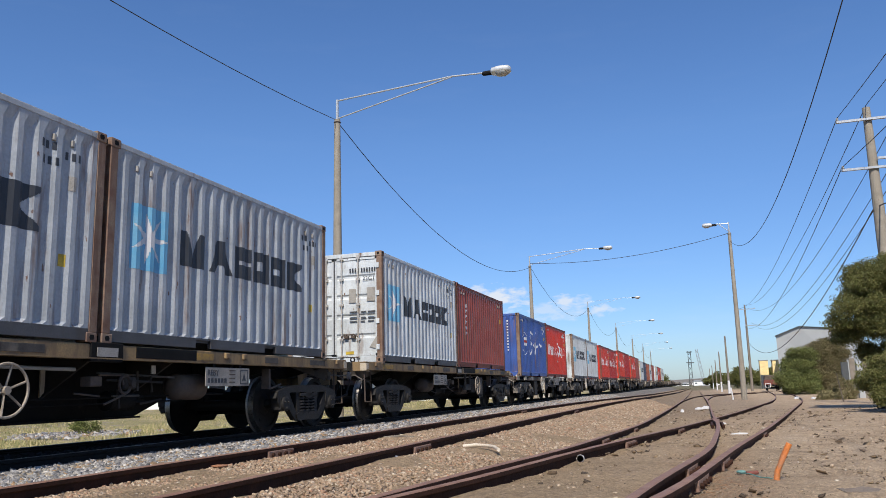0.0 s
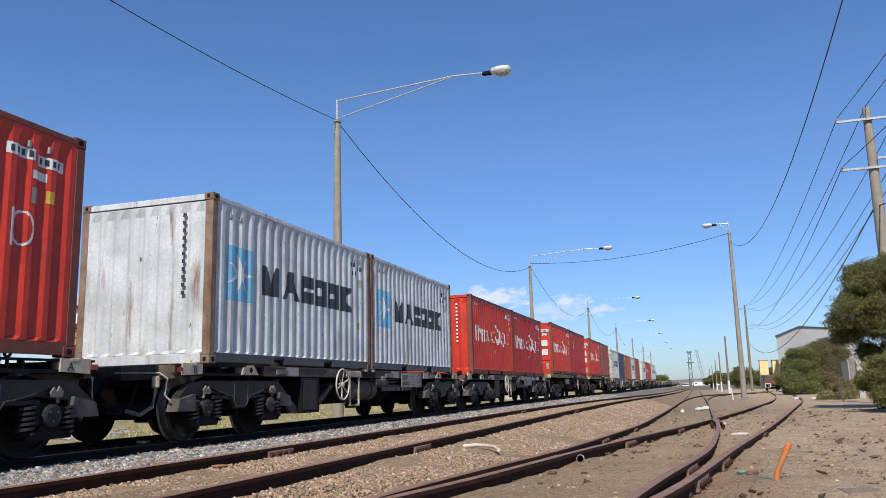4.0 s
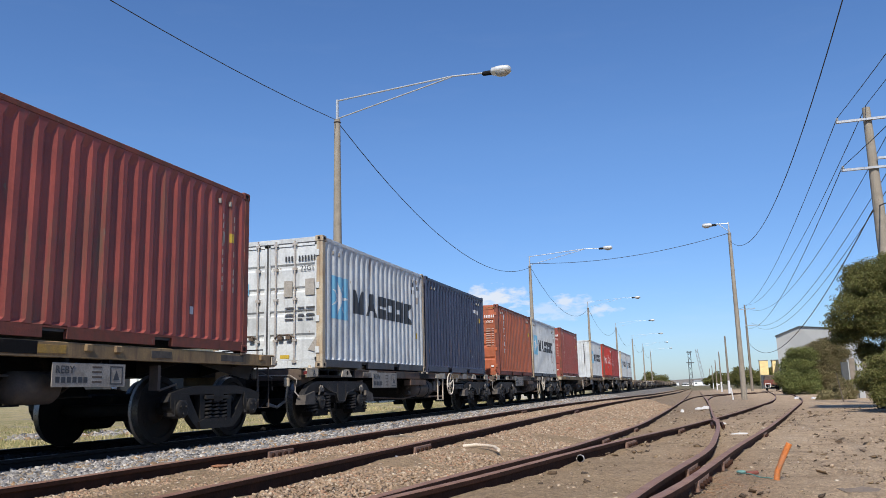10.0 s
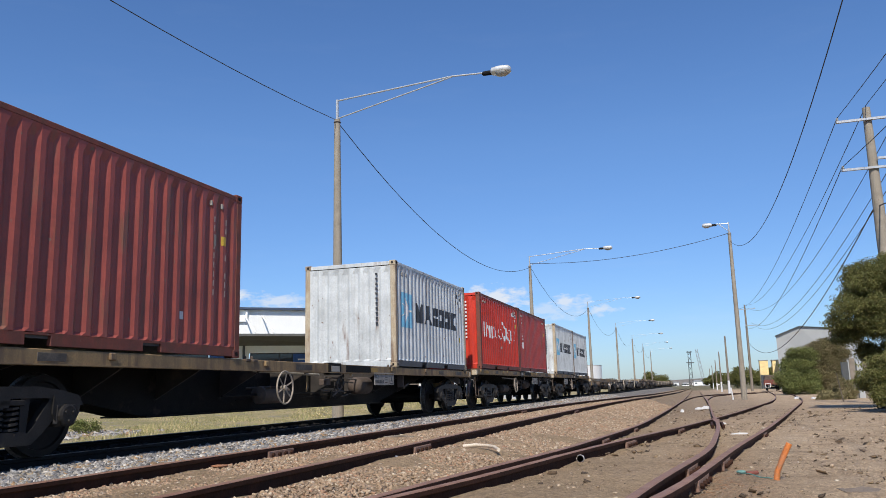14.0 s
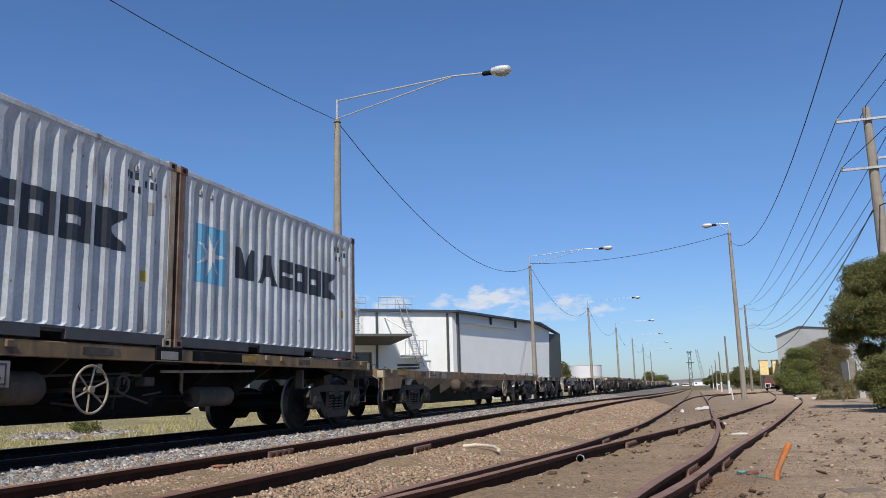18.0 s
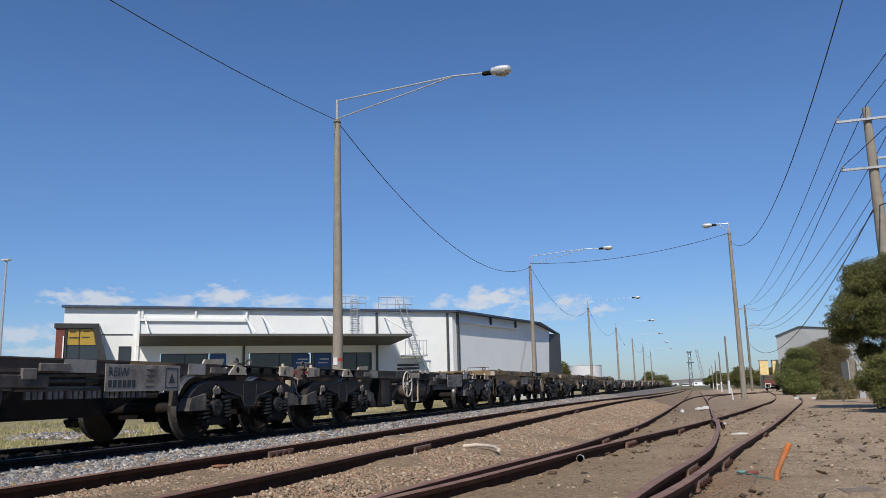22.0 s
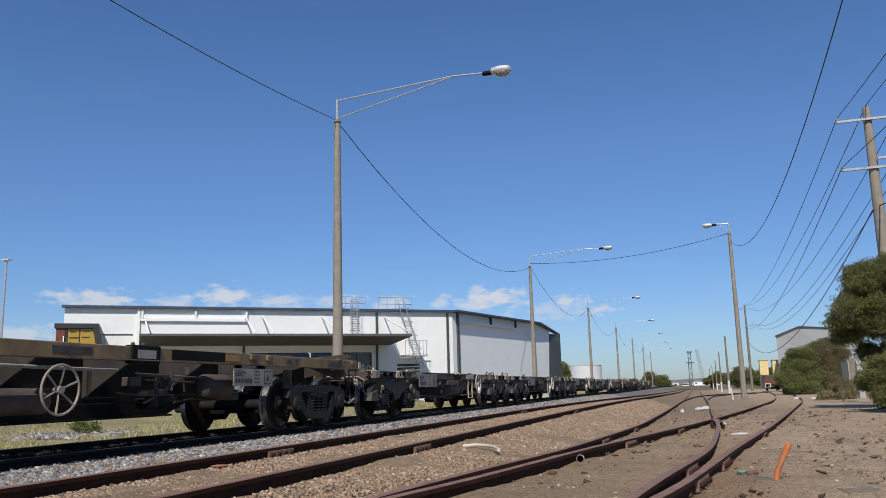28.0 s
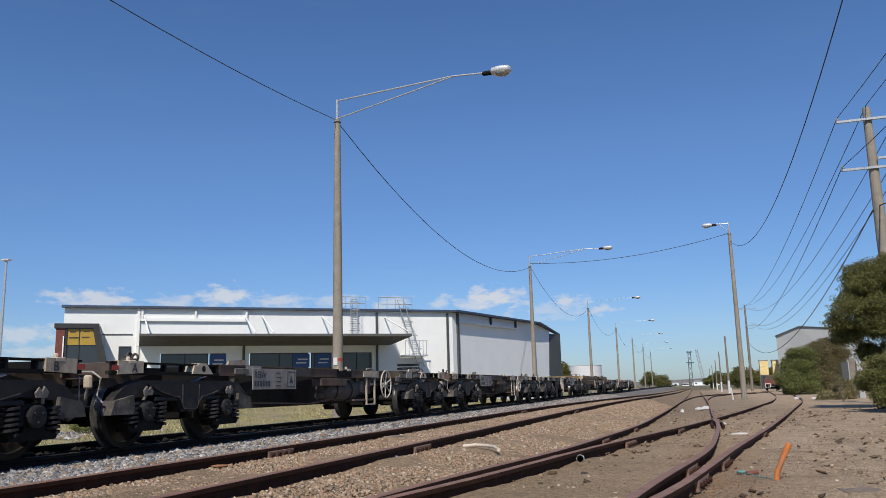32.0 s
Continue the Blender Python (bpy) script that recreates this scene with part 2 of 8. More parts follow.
# ---------------------------------------------------------------- mesh tools
class Geo:
    """A small mesh builder: vertices and faces of one part."""

    def __init__(self):
        self.v, self.f = [], []

    def add(self, verts, faces):
        n = len(self.v)
        self.v.extend(tuple(p) for p in verts)
        self.f.extend(tuple(i + n for i in q) for q in faces)
        return self

    def box(self, x0, x1, y0, y1, z0, z1, c=0.0):
        if c <= 0:
            vs = [(x, y, z) for z in (z0, z1) for y in (y0, y1) for x in (x0, x1)]
            return self.add(vs, [(0, 2, 3, 1), (4, 5, 7, 6), (0, 1, 5, 4), (2, 6, 7, 3), (0, 4, 6, 2), (1, 3, 7, 5)])
        b = bmesh.new()
        mw = Matrix.Translation(((x0 + x1) / 2, (y0 + y1) / 2, (z0 + z1) / 2)) @ Matrix.Diagonal((x1 - x0, y1 - y0, z1 - z0, 1))
        bmesh.ops.create_cube(b, size=1.0, matrix=mw)
        bmesh.ops.bevel(b, geom=b.edges[:], offset=c, segments=1, affect="EDGES")
        b.verts.index_update()
        self.add([v.co for v in b.verts], [[v.index for v in q.verts] for q in b.faces])
        b.free()
        return self

    def prism(self, pts, axis, a0, a1):
        """Polygon pts in the plane across axis, from a0 to a1. 'x': pts are (y, z); 'y': (x, z); 'z': (x, y)."""
        def p3(p, a):
            return {"x": (a, p[0], p[1]), "y": (p[0], a, p[1]), "z": (p[0], p[1], a)}[axis]
        n = len(pts)
        vs = [p3(p, a0) for p in pts] + [p3(p, a1) for p in pts]
        fs = [tuple(range(n))[::-1], tuple(range(n, 2 * n))]
        fs += [(i, (i + 1) % n, n + (i + 1) % n, n + i) for i in range(n)]
        return self.add(vs, fs)

    def tube(self, pts, r, n=6, r1=None, caps=True):
        """A round bar along a list of points."""
        pts = [Vector(p) for p in pts]
        m = len(pts)
        vs, fs = [], []
        for i, p in enumerate(pts):
            d = (pts[min(i + 1, m - 1)] - pts[max(i - 1, 0)]).normalized()
            a = d.orthogonal().normalized() if abs(d.z) > 0.95 else Vector((-d.y, d.x, 0)).normalized()
            b = d.cross(a)
            rr = r if r1 is None else r + (r1 - r) * i / (m - 1)
            vs += [p + rr * (math.cos(t) * a + math.sin(t) * b) for t in (2 * math.pi * k / n for k in range(n))]
        for i in range(m - 1):
            fs += [(i * n + k, i * n + (k + 1) % n, (i + 1) * n + (k + 1) % n, (i + 1) * n + k) for k in range(n)]
        if caps:
            fs += [tuple(range(n))[::-1], tuple(range((m - 1) * n, m * n))]
        return self.add(vs, fs)

    def ring(self, c, R, r, axis="x", n=24, k=6):
        c = Vector(c)
        vs, fs = [], []
        for i in range(n):
            t = 2 * math.pi * i / n
            u = {"x": Vector((0, math.cos(t), math.sin(t))), "y": Vector((math.cos(t), 0, math.sin(t))), "z": Vector((math.cos(t), math.sin(t), 0))}[axis]
            w = {"x": Vector((1, 0, 0)), "y": Vector((0, 1, 0)), "z": Vector((0, 0, 1))}[axis]
            for j in range(k):
                s = 2 * math.pi * j / k
                vs.append(c + u * (R + r * math.cos(s)) + w * r * math.sin(s))
        for i in range(n):
            for j in range(k):
                fs.append((i * k + j, ((i + 1) % n) * k + j, ((i + 1) % n) * k + (j + 1) % k, i * k + (j + 1) % k))
        return self.add(vs, fs)

    def lathe(self, profile, axis="x", n=24, c=(0, 0, 0)):
        """Turn (along, radius) pairs about an axis."""
        vs, fs = [], []
        for a, r in profile:
            for i in range(n):
                t = 2 * math.pi * i / n
                q = {"x": (a, r * math.cos(t), r * math.sin(t)), "y": (r * math.cos(t), a, r * math.sin(t)), "z": (r * math.cos(t), r * math.sin(t), a)}[axis]
                vs.append((q[0] + c[0], q[1] + c[1], q[2] + c[2]))
        for j in range(len(profile) - 1):
            for i in range(n):
                fs.append((j * n + i, j * n + (i + 1) % n, (j + 1) * n + (i + 1) % n, (j + 1) * n + i))
        fs += [tuple(range(n))[::-1], tuple(range((len(profile) - 1) * n, len(profile) * n))]
        return self.add(vs, fs)

    def mesh(self, name, material, smooth=False):
        me = bpy.data.meshes.new(name)
        me.from_pydata([tuple(p) for p in self.v], [], self.f)
        bm = bmesh.new()
        bm.from_mesh(me)
        bmesh.ops.recalc_face_normals(bm, faces=bm.faces[:])
        bm.to_mesh(me)
        bm.free()
        me.materials.append(material)
        if smooth:
            me.shade_smooth()
            me.set_sharp_from_angle(angle=radians(40))
        return me


def part(name, geo, material, parent, label="", at=None, smooth=False):
    me = geo if isinstance(geo, bpy.types.Mesh) else geo.mesh(name, material, smooth)
    ob = new(name, me)
    ob.parent = parent
    if at is not None:
        ob.matrix_basis = at
    if material is not None and me.materials[0] != material:
        ob.material_slots[0].link = "OBJECT"
        ob.material_slots[0].material = material
    if label:
        tagged(ob, label)
    return ob


def thing(name, label, category, group="", at=None, kind=""):
    ob = new(name)
    ob.empty_display_size = 0.2
    if at is not None:
        ob.matrix_basis = at
    return tagged(ob, label, category, group, kind)


def text_mesh(words, size, material):
    cu = bpy.data.curves.new("lettering", "FONT")
    cu.body, cu.size, cu.extrude, cu.resolution_u = words, size, 0.002, 3
    ob = bpy.data.objects.new("lettering", cu)
    scene.collection.objects.link(ob)
    me = bpy.data.meshes.new_from_object(ob.evaluated_get(bpy.context.evaluated_depsgraph_get()))
    bpy.data.objects.remove(ob)
    me.materials.clear()
    me.materials.append(material)
    me.name = "lettering"
    return me


FACE_X = Matrix(((0, 0, 1, 0), (1, 0, 0, 0), (0, 1, 0, 0), (0, 0, 0, 1)))   # lettering that faces +x and runs along +y
FACE_Y = Matrix(((1, 0, 0, 0), (0, 0, -1, 0), (0, 1, 0, 0), (0, 0, 0, 1)))  # lettering that faces -y and runs along +x


def smoothstep(a, b, x):
    t = np.clip((x - a) / (b - a), 0, 1)
    return t * t * (3 - 2 * t)


# ---------------------------------------------------------------- plan of the tracks
MAIN_X, GAUGE = -7.99, 1.6


def curve_of(ys, xs):
    """A smooth curve through a few stations of the plan."""
    ys, xs = np.array(ys, float), np.array(xs, float)
    sl = np.gradient(xs, ys)

    def at(y):
        y = np.asarray(y, float)
        i = np.clip(np.searchsorted(ys, y) - 1, 0, len(ys) - 2)
        h = ys[i + 1] - ys[i]
        t = np.clip((y - ys[i]) / h, 0, 1)
        return ((1 + 2 * t) * (1 - t) ** 2 * xs[i] + t * (1 - t) ** 2 * h * sl[i] + t * t * (3 - 2 * t) * xs[i + 1] + t * t * (t - 1) * h * sl[i + 1])
    return at


yard_z = curve_of((-60, 0, 5, 9, 12.5, 16, 25, 42, 68, 110, 170, 400), (0, -0.03, -0.05, -0.08, -0.13, -0.19, -0.31, -0.43, -0.60, -0.80, -1.0, -1.6))
second_z = curve_of((-60, 10, 30, 40, 56, 90, 150, 250, 400), (0, 0, 0, -0.04, -0.13, -0.33, -0.6, -1.0, -1.5))
second_x = curve_of((-60, 0, 10, 16, 24, 30, 46, 60, 90, 150, 400), (-4.2, -4.16, -4.1, -4.08, -4.0, -3.9, -3.55, -3.3, -3.0, -2.9, -2.9))
third_x = curve_of((-60, 0, 4, 6, 9, 12.5, 16, 25, 44, 80, 150, 400), (-5.5, -1.62, -1.35, -1.14, -0.76, -0.58, -0.47, -0.40, -0.26, -0.2, -0.3, -0.6))
fourth_x = curve_of((4, 6, 7.3, 9.6, 14.2, 20, 29, 49, 76, 117, 150), (-1.35, -0.95, -0.76, -0.45, 0.19, 0.95, 2.15, 4.82, 7.4, 10.3, 12.4))
fifth_x = curve_of((40, 46, 58, 71, 84, 95, 102, 108, 116), (-0.28, -0.25, -0.15, 0.2, 0.8, 2.0, 3.4, 5.2, 8.4))


def ground_z(x, y):
    x, y = np.asarray(x, float), np.asarray(y, float)
    za, zb = second_z(y), yard_z(y)
    s = second_x(y)
    z_main = -0.115
    z = z_main + (za - 0.115 - z_main) * smoothstep(-6.2, -5.1, x)
    z = z + (zb - 0.115 - z) * smoothstep(s + 0.95, np.maximum(third_x(y) - 1.0, s + 1.3), x)
    # the field behind the running line lies lower
    z = z + (-0.42 - z) * smoothstep(-9.4, -10.6, x)
    z = z + 0.33 * np.maximum(smoothstep(-19.0, -27.0, x), smoothstep(-12.6, -15.4, x) * smoothstep(30.0, 42.0, y))
    far = smoothstep(160, 420, y)
    z = z * (1 - far) + far * -1.3
    return z


def graded(lo, hi, fine_lo, fine_hi, step, grow):
    xs = list(np.arange(fine_lo, fine_hi + 1e-6, step))
    d = step
    while xs[-1] < hi:
        d *= grow
        xs.append(min(hi, xs[-1] + d))
    d = step
    while xs[0] > lo:
        d *= grow
        xs.insert(0, max(lo, xs[0] - d))
    return np.array(xs)


def ground_material():
    mt = bpy.data.materials.new("yard_ground")
    mt.use_nodes = True
    nt = mt.node_tree
    N, L = nt.nodes, nt.links
    bs = N["Principled BSDF"]
    bs.inputs["Roughness"].default_value = 0.95
    bs.inputs["Specular IOR Level"].default_value = 0.2
    co = N.new("ShaderNodeTexCoord")
    sep = N.new("ShaderNodeSeparateXYZ")
    L.new(co.outputs["Object"], sep.inputs[0])

    def tex(s, d=5, r=0.6):
        n = N.new("ShaderNodeTexNoise")
        n.inputs["Scale"].default_value, n.inputs["Detail"].default_value, n.inputs["Roughness"].default_value = s, d, r
        L.new(co.outputs["Object"], n.inputs["Vector"])
        return n.outputs[0]

    def rng(v, a, b, c=0.0, d=1.0):
        r = N.new("ShaderNodeMapRange")
        for k, q in (("From Min", a), ("From Max", b), ("To Min", c), ("To Max", d)):
            r.inputs[k].default_value = q
        L.new(v, r.inputs["Value"])
        return r.outputs[0]

    def mix(f, a, b):
        x = N.new("ShaderNodeMix")
        x.data_type = "RGBA"
        L.new(f, x.inputs["Factor"])
        for s, q in (("A", a), ("B", b)):
            if hasattr(q, "links"):
                L.new(q, x.inputs[s])
            else:
                x.inputs[s].default_value = (*q, 1)
        return x.outputs["Result"]

    def ad(a, b, op="ADD"):
        m = N.new("ShaderNodeMath")
        m.operation = op
        for i, q in enumerate((a, b)):
            if hasattr(q, "links"):
                L.new(q, m.inputs[i])
            else:
                m.inputs[i].default_value = q
        return m.outputs[0]
    def cells(s, out="Distance"):
        n = N.new("ShaderNodeTexVoronoi")
        n.inputs["Scale"].default_value = s
        L.new(co.outputs["Object"], n.inputs["Vector"])
        return n.outputs[out]
    big, mid, small = tex(0.35), tex(3.0), tex(55.0, 4, 0.7)
    clod, patch, grit = tex(16.0, 6, 0.7), tex(1.1, 6, 0.65), cells(34.0)
    wob = ad(sep.outputs[0], rng(mid, 0.3, 0.7, -0.22, 0.22))
    dirt = mix(rng(mid, 0.35, 0.7), (0.40, 0.29, 0.18), (0.285, 0.205, 0.125))
    dirt = mix(rng(big, 0.4, 0.65), dirt, (0.41, 0.295, 0.182))
    pale = mix(rng(mid, 0.35, 0.65), (0.58, 0.435, 0.29), (0.45, 0.33, 0.215))
    pale = mix(rng(patch, 0.52, 0.66), pale, (0.35, 0.25, 0.158))
    pale = mix(rng(patch, 0.42, 0.30), pale, (0.62, 0.475, 0.33))
    dirt = mix(rng(wob, -1.2, 1.4), dirt, pale)
    # ash and cinders trodden into the yard beyond the turnout
    dirt = mix(ad(rng(sep.outputs[1], 17.0, 32.0, 0.0, 0.5), rng(wob, 6.0, 2.5), "MULTIPLY"), dirt, (0.215, 0.165, 0.125))
    # rust shed along the turnout rail
    rusty = mix(rng(clod, 0.42, 0.62), dirt, (0.27, 0.135, 0.068))
    strip = ad(rng(wob, -0.5, -0.05), rng(wob, 0.75, 0.25), "MULTIPLY")
    dirt = mix(ad(strip, rng(sep.outputs[1], 13.0, 8.0, 0.0, 0.75), "MULTIPLY"), dirt, rusty)
    ash = mix(rng(mid, 0.4, 0.7), (0.25, 0.23, 0.21), (0.14, 0.13, 0.12))
    col = mix(rng(wob, -5.35, -4.95), ash, dirt)
    # Near-black strip puts the train's shade on the oily bed into the ground colour.
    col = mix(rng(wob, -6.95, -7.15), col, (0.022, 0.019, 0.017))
    grass = mix(rng(tex(7.0), 0.35, 0.65), (0.40, 0.335, 0.18), (0.25, 0.235, 0.105))
    grass = mix(rng(big, 0.45, 0.65), grass, (0.46, 0.375, 0.22))
    grass = mix(rng(patch, 0.56, 0.62), grass, (0.30, 0.265, 0.22))
    col = mix(rng(wob, -9.9, -10.5), col, grass)
    # beyond the yard the land is dry grass
    col = mix(rng(ad(sep.outputs[1], rng(big, 0.3, 0.7, -25, 25)), 190, 260), col, (0.17, 0.15, 0.09))
    col = mix(rng(sep.outputs[0], 14.0, 20.0), col, (0.16, 0.14, 0.08))
    sp = N.new("ShaderNodeHueSaturation")
    L.new(col, sp.inputs["Color"])
    tone = ad(rng(small, 0.25, 0.8, 0.62, 1.4), rng(clod, 0.28, 0.72, 0.66, 1.32), "MULTIPLY")
    tone = ad(tone, rng(grit, 0.0, 0.62, 1.12, 0.80), "MULTIPLY")
    L.new(tone, sp.inputs["Value"])
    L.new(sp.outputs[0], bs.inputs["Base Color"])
    bp = N.new("ShaderNodeBump")
    bp.inputs["Strength"].default_value, bp.inputs["Distance"].default_value = 0.9, 0.035
    L.new(ad(ad(small, mid), ad(ad(clod, 0.8, "MULTIPLY"), ad(grit, -0.7, "MULTIPLY"))), bp.inputs["Height"])
    L.new(bp.outputs[0], bs.inputs["Normal"])
    return mt


M_GROUND = ground_material()


def build_ground():
    xs = graded(-2500, 2500, -11.5, 7.0, 0.16, 1.25)
    ys = graded(-300, 4500, 1.5, 26.0, 0.2, 1.12)
    X, Y = np.meshgrid(xs, ys)
    Z = ground_z(X, Y)
    rs = np.random.RandomState(4)
    near = (np.abs(X) < 40) & (Y < 120)
    Z = Z + near * (rs.rand(*X.shape) - 0.5) * 0.022
    # gentle hollows
    Z = Z + near * 0.018 * (np.sin(X * 2.1 + 0.7 * Y) * np.sin(Y * 1.3 + 0.4) + 0.5 * np.sin(Y * 3.7 + X))
    verts = np.stack([X, Y, Z], -1).reshape(-1, 3)
    nx = len(xs)
    i = np.arange(len(ys) - 1)[:, None] * nx + np.arange(nx - 1)[None]
    faces = np.stack([i, i + 1, i + nx + 1, i + nx], -1).reshape(-1, 4)
    me = bpy.data.meshes.new("ground")
    me.from_pydata(verts.tolist(), [], faces.tolist())
    me.shade_smooth()
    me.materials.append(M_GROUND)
    tagged(new("ground", me), "brown gravelly yard ground with dry grass beyond the running line", "ground", kind="structure")


build_ground()


def sleeper_and_rails():
    """Rails with head, web and foot, swept along each line."""
    head = [(-0.035, 0.0), (-0.031, 0.004), (0.031, 0.004), (0.035, 0.0), (0.035, -0.028), (0.009, -0.04), (0.009, -0.13), (0.066, -0.142), (0.066, -0.155),
            (-0.066, -0.155), (-0.066, -0.142), (-0.009, -0.13), (-0.009, -0.04), (-0.035, -0.028)]

    def rail(name, label, y0, y1, fx, fz, side, body, top, group):
        ys = [y0]
        while ys[-1] < y1:
            ys.append(min(y1, ys[-1] + max(0.6, 0.03 * abs(ys[-1]))))
        root = thing(name, label, "rail", group, kind="structure")
        g, t = Geo(), Geo()
        n = len(head)
        vs, tv = [], []
        for y in ys:
            c, z = float(fx(y)), float(fz(y))
            d = (float(fx(y + 0.1)) - float(fx(y - 0.1))) / 0.2
            nrm = Vector((1, -d, 0)).normalized()
            for a, h in head:
                p = nrm * (a + side * GAUGE / 2)
                vs.append((c + p.x, y + p.y, z + h - 0.004))
            for a, h in ((-0.036, 0.0), (-0.028, 0.006), (0.028, 0.006), (0.036, 0.0)):
                p = nrm * (a + side * GAUGE / 2)
                tv.append((c + p.x, y + p.y, z + h))
        m = len(ys)
        g.add(vs, [(i * n + k, i * n + (k + 1) % n, (i + 1) * n + (k + 1) % n, (i + 1) * n + k) for i in range(m - 1) for k in range(n)]
              + [tuple(range(n)), tuple(range((m - 1) * n, m * n))])
        t.add(tv, [(i * 4 + k, i * 4 + k + 1, (i + 1) * 4 + k + 1, (i + 1) * 4 + k) for i in range(m - 1) for k in range(3)])
        part("rail_section", g, body, root)
        part("rail_head", t, top, root)
        return root
    level = lambda y: 0.0
    main = lambda y: MAIN_X
    for s in (-1, 1):
        rail("rail", "dark greasy running rail on grey ballast under the train", -30, 420, main, level, s, M_RAILDARK, M_RAILSHINE, "rails of the running line")
        rail("rail", "rusty brown rail half buried in brown gravel", -30, 400, second_x, second_z, s, M_RAILR, M_RAILTOP, "rails of the second track")
        rail("rail", "rusty brown rail of the siding bending through a turnout", -4, 400, third_x, yard_z, s, M_RAILR, M_RAILTOP, "rails of the third track")
        rail("rail", "rusty brown rail turning off to the siding", 4.3 if s < 0 else 4.4, 150, fourth_x, lambda y: float(yard_z(y)) - 0.007, s, M_RAILR, M_RAILTOP, "rails of the fourth track")
        rail("rail", "rusty brown rail of a far branch curve", 46, 116, fifth_x, yard_z, s, M_RAILR, M_RAILTOP, "rails of the far branch")

    # bolted joints
    def joint(fx, fz, side, y, length):
        c, z = float(fx(y)) + side * GAUGE / 2, float(fz(y))
        d = (float(fx(y + 0.2)) - float(fx(y - 0.2))) / 0.4
        at = Matrix.Translation((c, y, z)) @ Matrix.Rotation(-math.atan(d), 4, "Z")
        root = thing("fishplate", "rusty bolted joint plate on a rail", "rail joint", "rail joints", at)
        for q in (-1, 1):
            g = Geo().box(min(q * 0.012, q * 0.045), max(q * 0.012, q * 0.045), -length / 2, length / 2, -0.125, -0.036, 0.006)
            part("plate", g, M_FISH, root)
        for k in range(4):
            yy = -length / 2 + length * (k + 0.5) / 4
            part("bolt", Geo().lathe([(-0.07, 0.016), (0.047, 0.016), (0.048, 0.024), (0.075, 0.024)], "x", 6, (0, yy, -0.08)), M_RAILR, root)
    for fx, fz, s, y in ((second_x, second_z, -1, 8.72), (second_x, second_z, 1, 9.35), (third_x, yard_z, -1, 6.55), (third_x, yard_z, -1, 8.6),
                         (fourth_x, yard_z, 1, 8.35), (third_x, yard_z, 1, 7.6), (third_x, yard_z, -1, 12.2), (fourth_x, yard_z, 1, 14.0), (fourth_x, yard_z, -1, 11.6), (third_x, yard_z, -1, 16.5),
                         (fourth_x, yard_z, 1, 6.7), (fourth_x, yard_z, -1, 16.0), (second_x, second_z, 1, 22.0), (second_x, second_z, -1, 22.6)):
        joint(fx, fz, s, y, 0.6)
    # crossing where the two lines of the turnout meet
    yf = 19.0
    root = thing("turnout_crossing", "rusty cast crossing of the turnout", "rail crossing", at=Matrix.Translation((float(third_x(yf)) + 0.8, yf, float(yard_z(yf)))))
    for q in (-0.11, 0.11):
        part("wing_rail", Geo().box(q - 0.03, q + 0.03, -0.8, 0.8, -0.12, -0.035, 0.008), M_RAILR, root)
    part("nose", Geo().prism([(-0.02, -0.6), (0.02, -0.6), (0.09, 1.4), (-0.09, 1.4)], "z", -0.12, 0.002), M_RAILTOP, root)


sleeper_and_rails()


def stones(name, label, mats, spots, size, flat, seed, sink=0.25):
    """Loose crushed stones, one sheet of them: each an uneven six-sided block."""
    rs = np.random.RandomState(seed)
    n = len(spots)
    base = np.array([(x, y, z) for z in (-1, 1) for y in (-1, 1) for x in (-1, 1)], float) * 0.5
    quad = np.array([(0, 2, 3, 1), (4, 5, 7, 6), (0, 1, 5, 4), (2, 6, 7, 3), (0, 4, 6, 2), (1, 3, 7, 5)])
    V = base[None] * (1 + 0.9 * (rs.rand(n, 8, 3) - 0.5)) + (rs.rand(n, 8, 3) - 0.5) * 0.42
    S = size[:, None] * (0.65 + 0.7 * rs.rand(n, 3))
    S[:, 2] *= flat
    V = V * S[:, None, :]
    a, b, c = rs.rand(n) * 6.283, (rs.rand(n) - 0.5) * 1.1, (rs.rand(n) - 0.5) * 1.1
    ca, sa, cb, sb, cc, sc = np.cos(a), np.sin(a), np.cos(b), np.sin(b), np.cos(c), np.sin(c)
    x, y, z = V[..., 0], V[..., 1], V[..., 2]
    y, z = y * cb[:, None] - z * sb[:, None], y * sb[:, None] + z * cb[:, None]
    x, z = x * cc[:, None] + z * sc[:, None], -x * sc[:, None] + z * cc[:, None]
    x, y = x * ca[:, None] - y * sa[:, None], x * sa[:, None] + y * ca[:, None]
    P = np.stack([x + spots[:, 0:1], y + spots[:, 1:2], z + spots[:, 2:3] + (0.5 - sink) * size[:, None] * flat], -1).reshape(-1, 3)
    F = (quad[None] + 8 * np.arange(n)[:, None, None]).reshape(-1, 4)
    me = bpy.data.meshes.new(name)
    me.vertices.add(len(P))
    me.vertices.foreach_set("co", P.ravel())
    me.loops.add(F.size)
    me.loops.foreach_set("vertex_index", F.ravel())
    me.polygons.add(len(F))
    me.polygons.foreach_set("loop_start", np.arange(0, F.size, 4))
    for q in mats:
        me.materials.append(q)
    me.polygons.foreach_set("material_index", np.repeat(rs.randint(0, len(mats), n), 6))
    me.update()
    me.validate()
    return tagged(new(name, me), label, name.replace("_", " "), kind="stuff")


